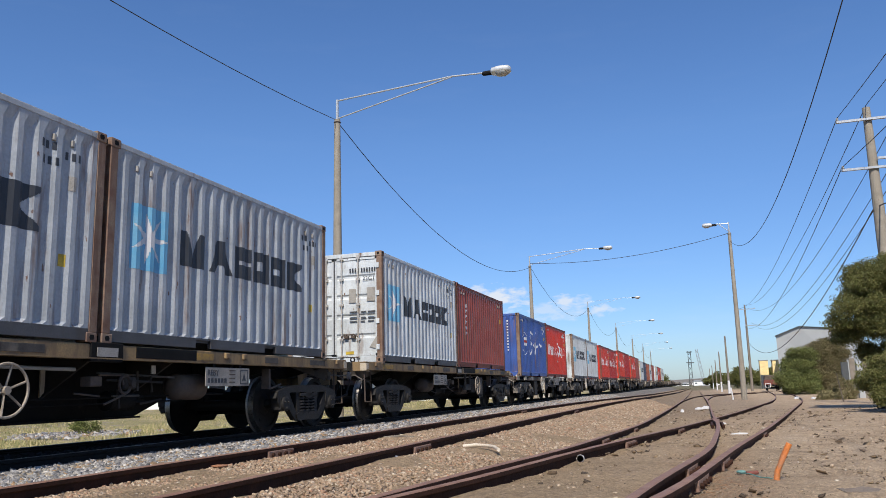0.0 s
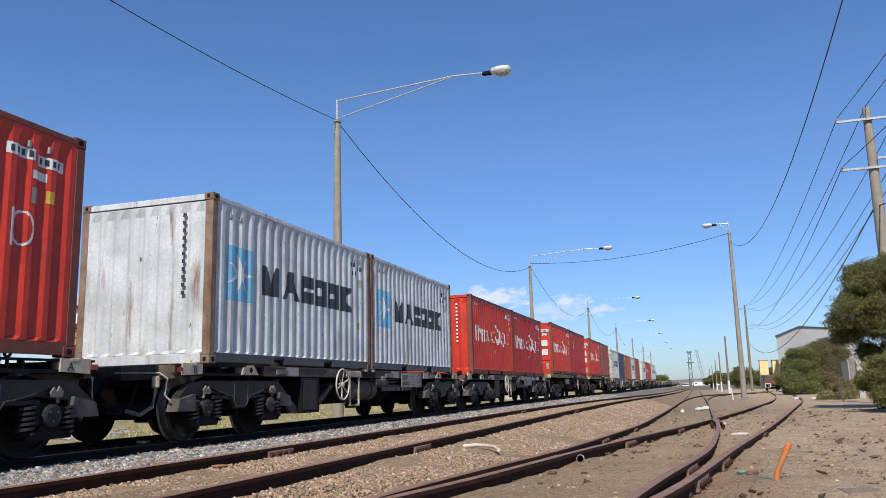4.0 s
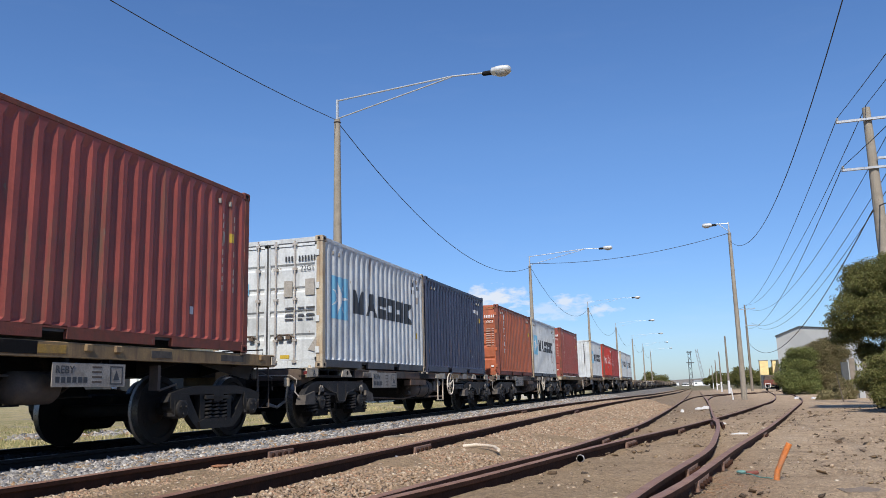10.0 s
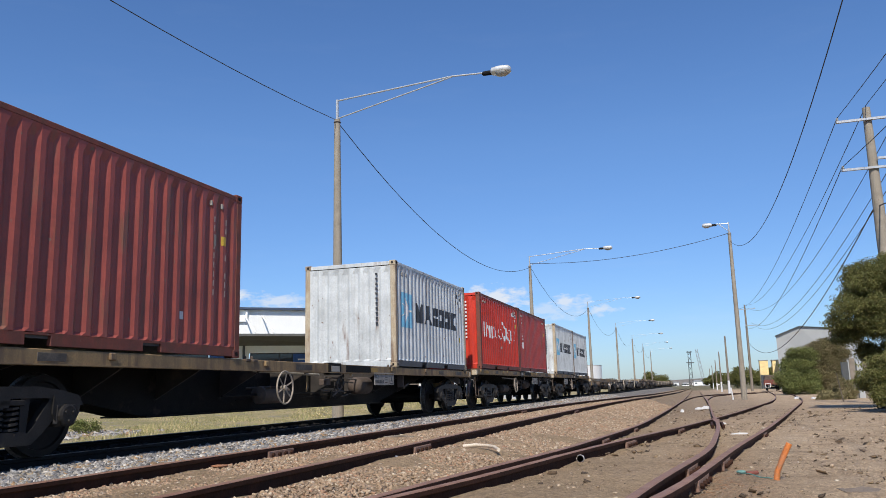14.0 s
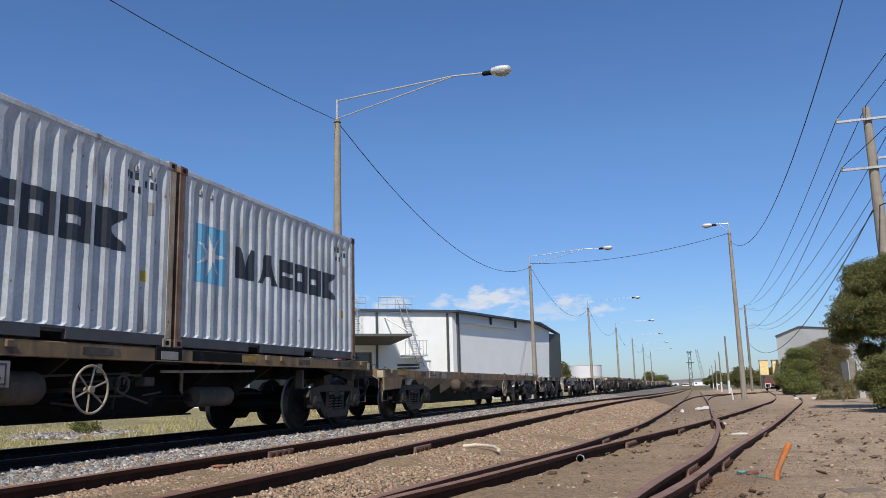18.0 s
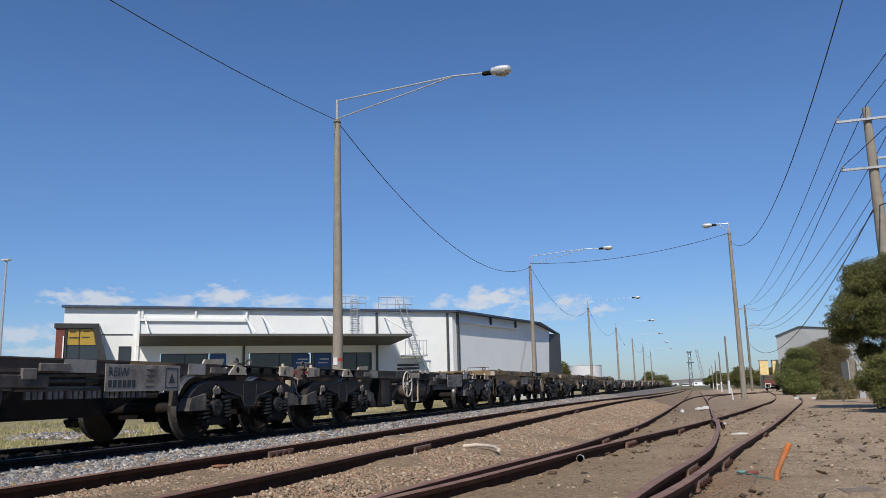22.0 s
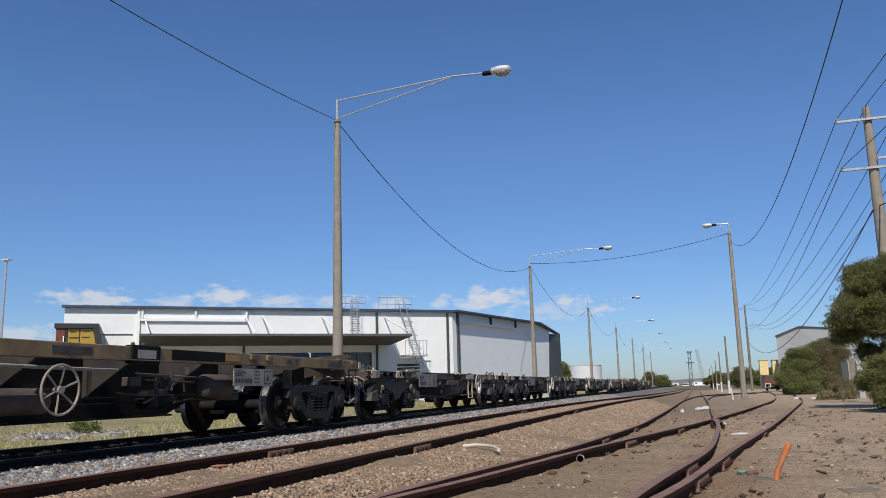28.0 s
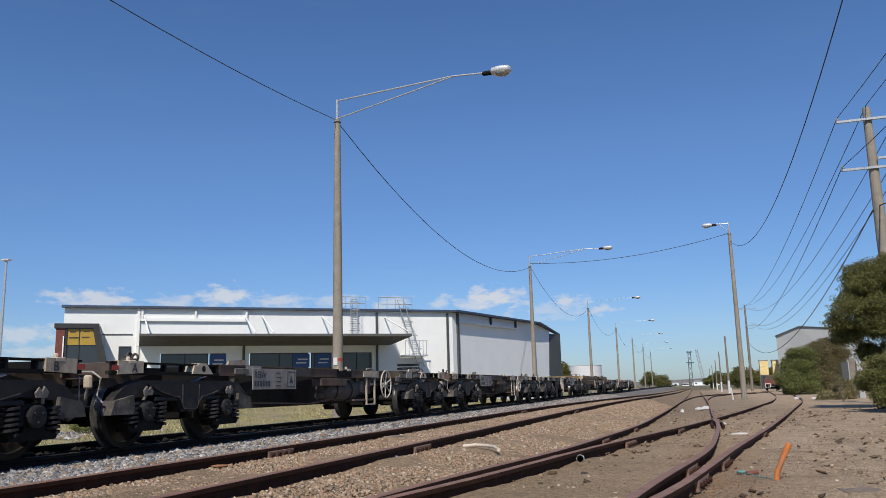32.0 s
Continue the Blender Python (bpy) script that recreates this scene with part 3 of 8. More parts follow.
def stone_mat(name, tones):
    mt = bpy.data.materials.new(name)
    mt.use_nodes = True
    N, L = mt.node_tree.nodes, mt.node_tree.links
    bs = N["Principled BSDF"]
    bs.inputs["Roughness"].default_value = 0.9
    bs.inputs["Specular IOR Level"].default_value = 0.25
    geo = N.new("ShaderNodeNewGeometry")
    rp = N.new("ShaderNodeValToRGB")
    rp.color_ramp.interpolation = "CONSTANT"
    el = rp.color_ramp.elements
    while len(el) < len(tones):
        el.new(0.5)
    for i, c in enumerate(tones):
        el[i].position = i / len(tones)
        el[i].color = (*c, 1)
    L.new(geo.outputs["Random Per Island"], rp.inputs[0])
    no = N.new("ShaderNodeTexNoise")
    no.inputs["Scale"].default_value, no.inputs["Detail"].default_value = 90.0, 3
    co = N.new("ShaderNodeTexCoord")
    L.new(co.outputs["Object"], no.inputs["Vector"])
    hs = N.new("ShaderNodeHueSaturation")
    mr = N.new("ShaderNodeMapRange")
    mr.inputs["From Min"].default_value, mr.inputs["From Max"].default_value = 0.3, 0.7
    mr.inputs["To Min"].default_value, mr.inputs["To Max"].default_value = 0.75, 1.25
    L.new(no.outputs[0], mr.inputs["Value"])
    L.new(mr.outputs[0], hs.inputs["Value"])
    L.new(rp.outputs[0], hs.inputs["Color"])
    L.new(hs.outputs[0], bs.inputs["Base Color"])
    bp = N.new("ShaderNodeBump")
    bp.inputs["Strength"].default_value, bp.inputs["Distance"].default_value = 0.5, 0.01
    L.new(no.outputs[0], bp.inputs["Height"])
    L.new(bp.outputs[0], bs.inputs["Normal"])
    return mt


M_STONE = stone_mat("grey_ballast_stone", [(0.2312, 0.2221, 0.2147), (0.2972, 0.2796, 0.263), (0.1046, 0.1029, 0.1041), (0.2752, 0.233, 0.1771), (0.4403, 0.4172, 0.3865), (0.1706, 0.1647, 0.1632), (0.2752, 0.1842, 0.1074), (0.2422, 0.2405, 0.2448), (0.3302, 0.3088, 0.2899), (0.1376, 0.1333, 0.1353)])
# Near-black tones: oil and the train's shade on the bed, both in the colour.
M_OILSHADE = stone_mat("oily_ballast_stone", [(0.009, 0.0085, 0.008), (0.014, 0.0125, 0.0115), (0.02, 0.018, 0.016), (0.007, 0.0065, 0.006)])
M_EARTHY = stone_mat("brown_gravel_stone", [(0.3145, 0.2211, 0.1472), (0.3586, 0.2571, 0.1745), (0.2579, 0.18, 0.1186), (0.3397, 0.2507, 0.1705), (0.2956, 0.2122, 0.1418), (0.3145, 0.234, 0.1608), (0.1887, 0.1336, 0.09134), (0.3271, 0.1954, 0.1227), (0.4529, 0.3665, 0.2726), (0.2768, 0.2058, 0.1432)])
M_PEBBLE = stone_mat("dusty_pebble", [(0.3456, 0.264, 0.1824), (0.3936, 0.3024, 0.2128), (0.2784, 0.2064, 0.1392), (0.4128, 0.3264, 0.2352), (0.48, 0.4032, 0.3168), (0.192, 0.1392, 0.0944), (0.144, 0.1056, 0.0768)])
M_CHIP = stone_mat("dry_bark_litter", [(0.102, 0.0696, 0.0432), (0.156, 0.106, 0.0624), (0.066, 0.048, 0.0336), (0.228, 0.162, 0.0984)])


def scatter(n, x0, x1, y0, y1, seed, power=1.6):
    rs = np.random.RandomState(seed)
    y = y0 + (y1 - y0) * rs.rand(n) ** power
    x = x0 + (x1 - x0) * rs.rand(n)
    return np.stack([x, y, ground_z(x, y)], -1), rs


def lay_stones():
    p, rs = scatter(52000, -7.05, -5.0, 4.5, 60, 11, 1.9)
    # the ballast lies low against the running rail
    p[:, 2] -= 0.02 * smoothstep(-6.5, -6.9, p[:, 0])
    keep = p[:, 0] < -4.98 + 0.25 * (rs.rand(len(p)) - 0.5) - 0.12 * np.sin(p[:, 1] * 1.7)
    p = p[keep]
    stones("ballast", "grey crushed stone ballast beside the running rail", [M_STONE], p, (0.030 + 0.026 * rs.rand(len(p))) * np.clip(0.8 + p[:, 1] / 40, 1, 1.9), 0.85, 1)
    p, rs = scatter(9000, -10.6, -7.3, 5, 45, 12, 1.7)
    stones("ballast_bed", "near-black ballast under and behind the train, its shade put into the colour", [M_OILSHADE], p, 0.04 + 0.04 * rs.rand(len(p)), 0.7, 2)
    p, rs = scatter(1500, -19.6, -15.6, 17.0, 21.5, 19, 1.0)
    p = p[np.hypot((p[:, 0] + 17.6) / 2.0, (p[:, 1] - 19.2) / 2.2) + 0.35 * np.sin(p[:, 0] * 4) * np.sin(p[:, 1] * 3) < 0.95]
    stones("field_gravel", "grey gravel spilled in the dry grass", [M_STONE], p, 0.05 + 0.06 * np.random.RandomState(3).rand(len(p)), 0.7, 8)
    p, rs = scatter(110000, -5.0, -1.3, 3.6, 44, 13, 1.9)
    band = np.abs(p[:, 0] - second_x(p[:, 1]) - 0.8) > 0.06
    band &= p[:, 0] < third_x(p[:, 1]) - 0.72
    p = p[band]
    s = 0.009 + 0.022 * np.random.RandomState(5).rand(len(p)) ** 2.6
    stones("brown_gravel", "brown gravel between the sidings", [M_EARTHY], p, s * np.clip(0.8 + p[:, 1] / 30, 1, 2.0), 0.62, 3, 0.42)
    p, rs = scatter(20000, -1.9, 5.5, 3.8, 34, 14, 1.7)
    s = 0.005 + 0.026 * np.random.RandomState(6).rand(len(p)) ** 14
    stones("pebbles", "scattered pebbles on bare dusty ground", [M_PEBBLE], p, s * np.clip(0.8 + p[:, 1] / 40, 1, 1.3), 0.65, 4, 0.35)
    p, rs = scatter(5200, -1.6, 6.5, 4.2, 36, 15, 1.6)
    s = 0.009 + 0.05 * np.random.RandomState(9).rand(len(p)) ** 9
    stones("bark_litter", "dark dry bark and twig litter on the dirt", [M_CHIP], p, s * np.clip(0.8 + p[:, 1] / 40, 1, 1.4), 0.3, 6, 0.2)


lay_stones()

# ---------------------------------------------------------------- containers
CW, CL, CH = 2.438, 6.058, 2.591
PITCH, DEPTH = 0.278, 0.036


def dip(s):
    """Depth of the corrugation at s along a wall."""
    t = s % PITCH
    if t < 0.072:
        return 0.0
    if t < 0.140:
        return DEPTH * (t - 0.072) / 0.068
    if t < 0.210:
        return DEPTH
    return DEPTH * (PITCH - t) / 0.068


def breaks(a, b):
    out = {a, b}
    k = math.floor(a / PITCH)
    while k * PITCH < b:
        for d in (0, 0.072, 0.140, 0.210):
            s = k * PITCH + d
            if a < s < b:
                out.add(s)
        k += 1
    return sorted(out)


def corrugated(a, b, z0, z1, place):
    """A pressed steel sheet from a to b; place(s, d, z) puts a point."""
    g = Geo()
    ss = breaks(a, b)
    rows = ((z0, 0), (z0 + 0.05, 1), (z1 - 0.15, 1), (z1 - 0.01, 0), (z1, 0))
    vs = [place(s, dip(s) * k, z) for z, k in rows for s in ss]
    n = len(ss)
    fs = [(r * n + i, r * n + i + 1, (r + 1) * n + i + 1, (r + 1) * n + i) for r in range(4) for i in range(n - 1)]
    return g.add(vs, fs)


def side_place(s, d, z):
    return (CW / 2 - 0.010 - d, s, z)


def far_place(s, d, z):
    return (-CW / 2 + 0.010 + d, s, z)


def front_place(s, d, z):
    return (s, 0.012 + d, z)


def decal(inside, a, b, z0, z1, place, step=0.016, lift=0.003):
    """A painted mark that follows the sheet: columns of paint where inside(s, z) holds."""
    g = Geo()
    ss = sorted(set(np.round(np.arange(a, b + 1e-6, step), 4)) | set(np.round(breaks(a, b), 4)))
    zs = np.arange(z0, z1 + 1e-6, step)
    vs, fs = [], []
    for s0, s1 in zip(ss, ss[1:]):
        on = inside(np.full(len(zs) - 1, (s0 + s1) / 2), (zs[:-1] + zs[1:]) / 2)
        i = 0
        while i < len(on):
            if on[i]:
                j = i
                while j < len(on) and on[j]:
                    j += 1
                n = len(vs)
                vs += [place(s0, dip(s0) - lift, zs[i]), place(s1, dip(s1) - lift, zs[i]), place(s1, dip(s1) - lift, zs[j]), place(s0, dip(s0) - lift, zs[j])]
                fs.append((n, n + 1, n + 2, n + 3))
                i = j
            else:
                i += 1
    return g.add(vs, fs) if vs else None


def bars(rects):
    def inside(s, z):
        on = np.zeros(len(s), bool)
        for a, b, c, d in rects:
            on |= (s > a) & (s < b) & (z > c) & (z < d)
        return on
    return inside


def strokes(lines, w):
    def inside(s, z):
        on = np.zeros(len(s), bool)
        for (ax, az), (bx, bz), k in lines:
            ux, uz = bx - ax, bz - az
            t = np.clip(((s - ax) * ux + (z - az) * uz) / max(1e-6, ux * ux + uz * uz), 0, 1)
            on |= (s - ax - t * ux) ** 2 + (z - az - t * uz) ** 2 < (w * k) ** 2
        return on
    return inside


def spark(cs, cz, r, n=7):
    def inside(s, z):
        a = np.arctan2(z - cz, s - cs)
        d = np.hypot(s - cs, z - cz)
        q = np.abs(((a / (2 * math.pi) * n) % 1.0) - 0.5) * 2
        return d < r * (0.28 + 0.72 * q ** 2.2)
    return inside


def poly_line(pts, k=1.0):
    return [(p, q, k) for p, q in zip(pts, pts[1:])]


MESH = {}
M_FAINT = mat("faded_white_stencil", (0.46, 0.36, 0.31), (0.34, 0.22, 0.18), rough=0.7, scale=20, bump=0)


def cached(key, make):
    if key not in MESH:
        MESH[key] = make()
    return MESH[key]


def polygon(pts):
    """Inside test of a closed polygon."""
    def inside(s, z):
        on = np.zeros(len(s), bool)
        for (ax, az), (bx, bz) in zip(pts, pts[1:] + pts[:1]):
            cross = ((az > z) != (bz > z)) & (s < (bx - ax) * (z - az) / ((bz - az) or 1e-9) + ax)
            on ^= cross
        return on
    return inside


def cut(body, *holes):
    def inside(s, z):
        on = body(s, z)
        for h in holes:
            on = on & ~h(s, z)
        return on
    return inside


def star_blocks():
    """Six plain dark blocks of the size of a line of heavy capitals, with wedges and slots cut into them."""
    a, b = 1.175, 1.675
    return ((1.47, 2.09, cut(bars([(1.47, 2.09, a, b)]), polygon([(1.62, 1.7), (1.94, 1.7), (1.78, 1.30)]))),
            (2.19, 2.79, cut(polygon([(2.19, a), (2.79, a), (2.585, b), (2.40, b)]), polygon([(2.36, a), (2.62, a), (2.54, 1.30), (2.44, 1.30)]))),
            (2.85, 3.34, cut(bars([(2.85, 3.34, a, b)]), bars([(3.00, 3.34, 1.39, 1.46)]))),
            (3.41, 3.90, cut(bars([(3.41, 3.90, a, b)]), bars([(3.55, 3.76, 1.36, 1.52)]))),
            (3.97, 4.46, cut(bars([(3.97, 4.46, a, b)]), bars([(4.10, 4.33, 1.37, 1.47)]))),
            (4.53, 5.10, cut(bars([(4.53, 5.10, a, b)]), polygon([(5.11, 1.22), (5.11, 1.63), (4.80, 1.43)]))))


def livery_star(root):
    st = spark(0.83, 1.42, 0.37)

    def sq():
        body = bars([(0.47, 1.19, 0.99, 1.85)])
        return decal(cut(body, st), 0.45, 1.21, 0.97, 1.87, side_place).mesh("blue_square", M_SKYB)
    part("blue_square", cached("star_sq", sq), M_SKYB, root, "faded blue painted square")
    part("white_star", cached("star_st", lambda: decal(st, 0.4, 1.25, 1.0, 1.84, side_place).mesh("white_star", M_WHITE)), M_WHITE, root)
    for i, (s0, s1, f) in enumerate(star_blocks()):
        part("marking_block", cached("star_block%d" % i, lambda s0=s0, s1=s1, f=f: decal(f, s0, s1, 1.17, 1.68, side_place, 0.013).mesh("marking_block", M_INK)), M_INK, root)
    number_row(root, M_INK)


def number_row(root, m):
    """Plain bars in place of the number at the rear top of a side."""
    rects = [(5.06 + 0.085 * i, 5.105 + 0.085 * i, 2.16, 2.26) for i in range(3)] + [(5.44 + 0.085 * i, 5.485 + 0.085 * i, 2.10, 2.20) for i in range(3)] + [(5.10 + 0.085 * i, 5.145 + 0.085 * i, 1.98, 2.08) for i in range(3)]
    for i, r in enumerate(rects):
        part("number_bar", cached("nb%d%s" % (i, m.name), lambda r=r: decal(bars([r]), r[0], r[1], r[2], r[3], side_place).mesh("number_bar", m)), m, root)


def side_labels(root, red):
    """Yellow sticker, small white tag, vent covers near the roof line and a few scuffs."""
    s0, z0 = (5.52, 1.70) if red else (5.42, 0.84)
    part("yellow_sticker", cached("stick%d" % red, lambda: decal(bars([(s0, s0 + 0.1, z0, z0 + 0.15)]), s0, s0 + 0.1, z0, z0 + 0.15, side_place).mesh("yellow_sticker", M_GOLD)), M_GOLD, root)
    s1, z1 = (5.30, 1.66) if red else (5.50, 1.74)
    part("approval_tag", cached("tag%d" % red, lambda: decal(bars([(s1, s1 + 0.1, z1, z1 + 0.18)]), s1, s1 + 0.1, z1, z1 + 0.18, side_place).mesh("approval_tag", M_PLATE)), M_PLATE, root)
    if red:
        part("approval_tag", cached("tagm", lambda: decal(bars([(4.55, 4.66, 0.50, 0.62)]), 4.55, 4.66, 0.5, 0.62, side_place).mesh("approval_tag", M_PLATE)), M_WHITE, root)
    for k, s in enumerate((0.52, 0.80, CL - 0.82, CL - 0.54)):
        part("vent_cover", cached("vent%d" % k, lambda s=s: Geo().box(CW / 2 - 0.05, CW / 2 - 0.006, s - 0.02, s + 0.02, 2.27, 2.35, 0.006).mesh("vent_cover", M_POST)), root_paint(root), root)


def root_paint(root):
    return root.children[0].material_slots[0].material


def livery_red(root):
    """Thin white uprights and loops of the size of a line of tall capitals, with a flag shape between."""
    def loop(s0, s1, z0, z1, w=0.35, n=14):
        cs, cz, rs_, rz = (s0 + s1) / 2, (z0 + z1) / 2, (s1 - s0) / 2, (z1 - z0) / 2
        return poly_line([(cs + rs_ * math.cos(6.2832 * k / n), cz + rz * math.sin(6.2832 * k / n)) for k in range(n + 1)], w)
    marks = ([((0.56, 1.58), (0.56, 1.13), 1.1), ((0.85, 1.58), (0.85, 1.13), 1.25)],
             [((0.95, 1.13), (1.08, 1.50), 0.3), ((1.08, 1.50), (1.23, 1.13), 0.85)],
             [((1.35, 1.50), (1.35, 1.13), 1.1), ((1.66, 1.50), (1.66, 1.13), 1.2), ((1.38, 1.48), (1.51, 1.24), 0.35)],
             [((1.80, 1.51), (1.80, 1.13), 0.55)] + loop(1.80, 2.02, 1.15, 1.49),
             [((2.14, 1.51), (2.17, 1.20), 1.05), ((2.38, 1.52), (2.36, 1.20), 0.35)] + poly_line([(2.17, 1.20), (2.25, 1.14), (2.36, 1.20)], 0.4),
             [((2.54, 1.51), (2.54, 1.14), 0.5), ((2.66, 1.30), (2.83, 1.14), 0.8)] + loop(2.55, 2.74, 1.32, 1.51, 0.45),
             loop(2.88, 3.16, 1.15, 1.50, 0.45),
             loop(4.32, 4.53, 1.15, 1.56, 0.5),
             [((4.68, 1.53), (4.68, 1.20), 0.95), ((4.91, 1.53), (4.91, 1.22), 0.35)] + poly_line([(4.68, 1.20), (4.78, 1.16), (4.91, 1.22)], 0.4),
             [((5.08, 1.55), (5.08, 1.17), 0.7)] + loop(5.08, 5.36, 1.18, 1.55, 0.45))
    for i, lines in enumerate(marks):
        xs = [p[0] for q in lines for p in q[:2]]
        part("marking_stroke", cached("red_mark%d" % i, lambda lines=lines, xs=xs: decal(strokes(lines, 0.032), min(xs) - 0.06, max(xs) + 0.06, 1.05, 1.65, side_place, 0.012).mesh("marking_stroke", M_WHITE)), M_WHITE, root)

    def flag():
        shapes = [polygon(q) for q in ([(3.14, 1.61), (3.19, 1.61), (3.45, 1.02), (3.39, 1.02)], [(3.10, 1.75), (3.32, 1.80), (3.58, 1.66), (4.03, 1.56), (4.04, 1.24), (3.44, 1.04), (3.44, 1.20), (3.80, 1.40), (3.50, 1.62)],
                                         [(4.03, 1.40), (4.20, 1.20), (4.56, 1.08), (4.36, 1.03), (4.00, 1.22)], [(4.04, 1.50), (4.08, 1.50), (4.27, 1.31), (4.23, 1.31)])]
        return decal(lambda s, z: shapes[0](s, z) | shapes[1](s, z) | shapes[2](s, z) | shapes[3](s, z), 3.0, 4.7, 0.95, 1.85, side_place, 0.013).mesh("white_flag_shape", M_WHITE)
    part("white_flag_shape", cached("red_flag", flag), M_WHITE, root)
    for i, r in enumerate(((2.60, 2.72, 0.66, 0.74), (3.01, 3.13, 0.77, 0.88))):
        part("approval_tag", cached("red_small%d" % i, lambda r=r: decal(bars([r]), r[0], r[1], r[2], r[3], side_place).mesh("approval_tag", M_PLATE)), M_PLATE, root)

    for i, r in enumerate(((4.95, 5.32, 2.14, 2.28), (5.36, 5.76, 2.10, 2.24), (5.30, 5.52, 1.94, 2.05))):
        part("number_plate", cached("red_tag%d" % i, lambda r=r: decal(bars([r]), r[0], r[1], r[2], r[3], side_place).mesh("number_plate", M_WHITE)), M_WHITE, root, "white number panel")
    for i in range(8):
        s0, z0 = (4.99 + 0.085 * i, 2.17) if i < 4 else (5.40 + 0.085 * (i - 4), 2.13)
        part("number_bar", cached("rednb%d" % i, lambda s0=s0, z0=z0: decal(bars([(s0, s0 + 0.045, z0, z0 + 0.08)]), s0, s0 + 0.045, z0, z0 + 0.08, side_place, 0.012, 0.006).mesh("number_bar", M_INK)), M_INK, root)


def side_text(root, m):
    """Two thin upright columns of small marks near the rear of a side."""
    for k in range(9):
        for s, w in ((5.30, 0.03), (5.60, 0.045)):
            if w > 0.04 and k in (2, 3, 5):
                continue
            z = 2.12 - 0.14 * k
            part("number_bar", cached("st%d%.2f" % (k, s), lambda s=s, w=w, z=z: decal(bars([(s, s + w, z - 0.09, z)]), s, s + w, z - 0.09, z, side_place, 0.015).mesh("number_bar", m)), m, root)


def livery_upright(root, m, top=2.28, low=0.75, s0=0.84, w=0.24):
    n = 6
    h = (top - low) / n
    for i in range(n):
        z1 = top - i * h
        r = [(s0, s0 + w, z1 - 0.05, z1), (s0, s0 + w * (1.0, 0.35, 0.6, 0.35, 1.0, 0.5)[i], z1 - h + 0.07, z1 - 0.05)]
        part("marking_bar", cached("up%d_%.2f_%s" % (i, top, m.name), lambda r=r: decal(bars(r), s0, s0 + w, low - 0.1, top + 0.1, side_place).mesh("marking_bar", m)), m, root)
    side_text(root, M_FAINT)


def livery_script(root):
    def oval():
        def f(s, z):
            d = np.hypot((s - 1.14) / 0.46, (z - 1.37) / 0.48)
            return (d < 1.0) & (d > 0.94)
        return decal(f, 0.6, 1.7, 0.8, 1.9, side_place, 0.012).mesh("white_oval", M_WHITE)
    part("white_oval", oval(), M_WHITE, root)
    part("flag_shape", decal(bars([(0.92, 0.98, 1.02, 1.72), (1.02, 1.48, 1.52, 1.64), (1.02, 1.50, 1.28, 1.40)]), 0.8, 1.6, 0.9, 1.8, side_place), M_WHITE, root)
    part("flag_stripe", decal(bars([(1.02, 1.46, 1.41, 1.51)]), 1.0, 1.5, 1.38, 1.54, side_place), M_REDMK, root)
    big = [(2.75, 1.86), (2.45, 1.92), (2.25, 1.72), (2.42, 1.5), (2.6, 1.3), (2.5, 1.05), (2.2, 0.98), (2.0, 1.08)]
    rest = [(2.8, 1.45), (2.95, 1.3), (3.15, 1.5), (3.3, 1.3)], [(3.55, 1.95), (3.4, 1.5), (3.28, 0.98)], [(3.5, 1.52), (3.6, 1.3), (3.75, 1.5), (3.85, 1.32), (4.0, 1.5), (4.1, 1.35)], [(4.25, 1.5), (4.3, 1.34), (4.45, 1.5), (4.6, 1.36), (4.78, 1.5), (4.7, 1.38), (4.95, 1.42)]
    lines = poly_line(big, 1.5)
    for q in rest:
        lines += poly_line(q)
    part("white_scrawl", decal(strokes(lines, 0.03), 1.9, 5.1, 0.85, 2.1, side_place), M_WHITE, root, "white painted flourish")
    number_row(root, M_WHITE)


def livery_small(root):
    part("marking_bar", cached("small_mk", lambda: decal(bars([(4.75, 5.2, 1.98, 2.10), (5.25, 5.36, 1.95, 2.10)]), 4.6, 5.5, 1.9, 2.2, side_place).mesh("marking_bar", M_WHITE)), M_WHITE, root)


def livery_two(root):
    for i, r in enumerate(((0.62, 0.74, 1.75, 1.95), (0.95, 1.05, 1.55, 1.98), (1.12, 1.22, 1.55, 1.98), (1.3, 1.36, 1.5, 2.0))):
        part("marking_bar", decal(bars([r]), r[0], r[1], r[2], r[3], side_place), M_WHITE, root)


def livery_three(root):
    for i, r in enumerate(((0.62, 0.68, 1.72, 2.22), (0.55, 0.80, 1.98, 2.05), (0.58, 0.64, 1.32, 1.60), (0.58, 0.80, 1.44, 1.5), (0.58, 0.84, 1.32, 1.37), (0.55, 0.62, 0.95, 1.22), (0.72, 0.84, 0.95, 1.22))):
        part("marking_bar", decal(bars([r]), r[0], r[1], r[2], r[3], side_place), M_WHITE, root)
    side_text(root, M_FAINT)


M_FAINTINK = mat("faded_grey_print", (0.30, 0.28, 0.27), (0.22, 0.2, 0.2), rough=0.7, bump=0)
M_OCHREG = mat("yellowed_rubber_seal", (0.36, 0.24, 0.06), (0.2, 0.12, 0.04), rough=0.8)


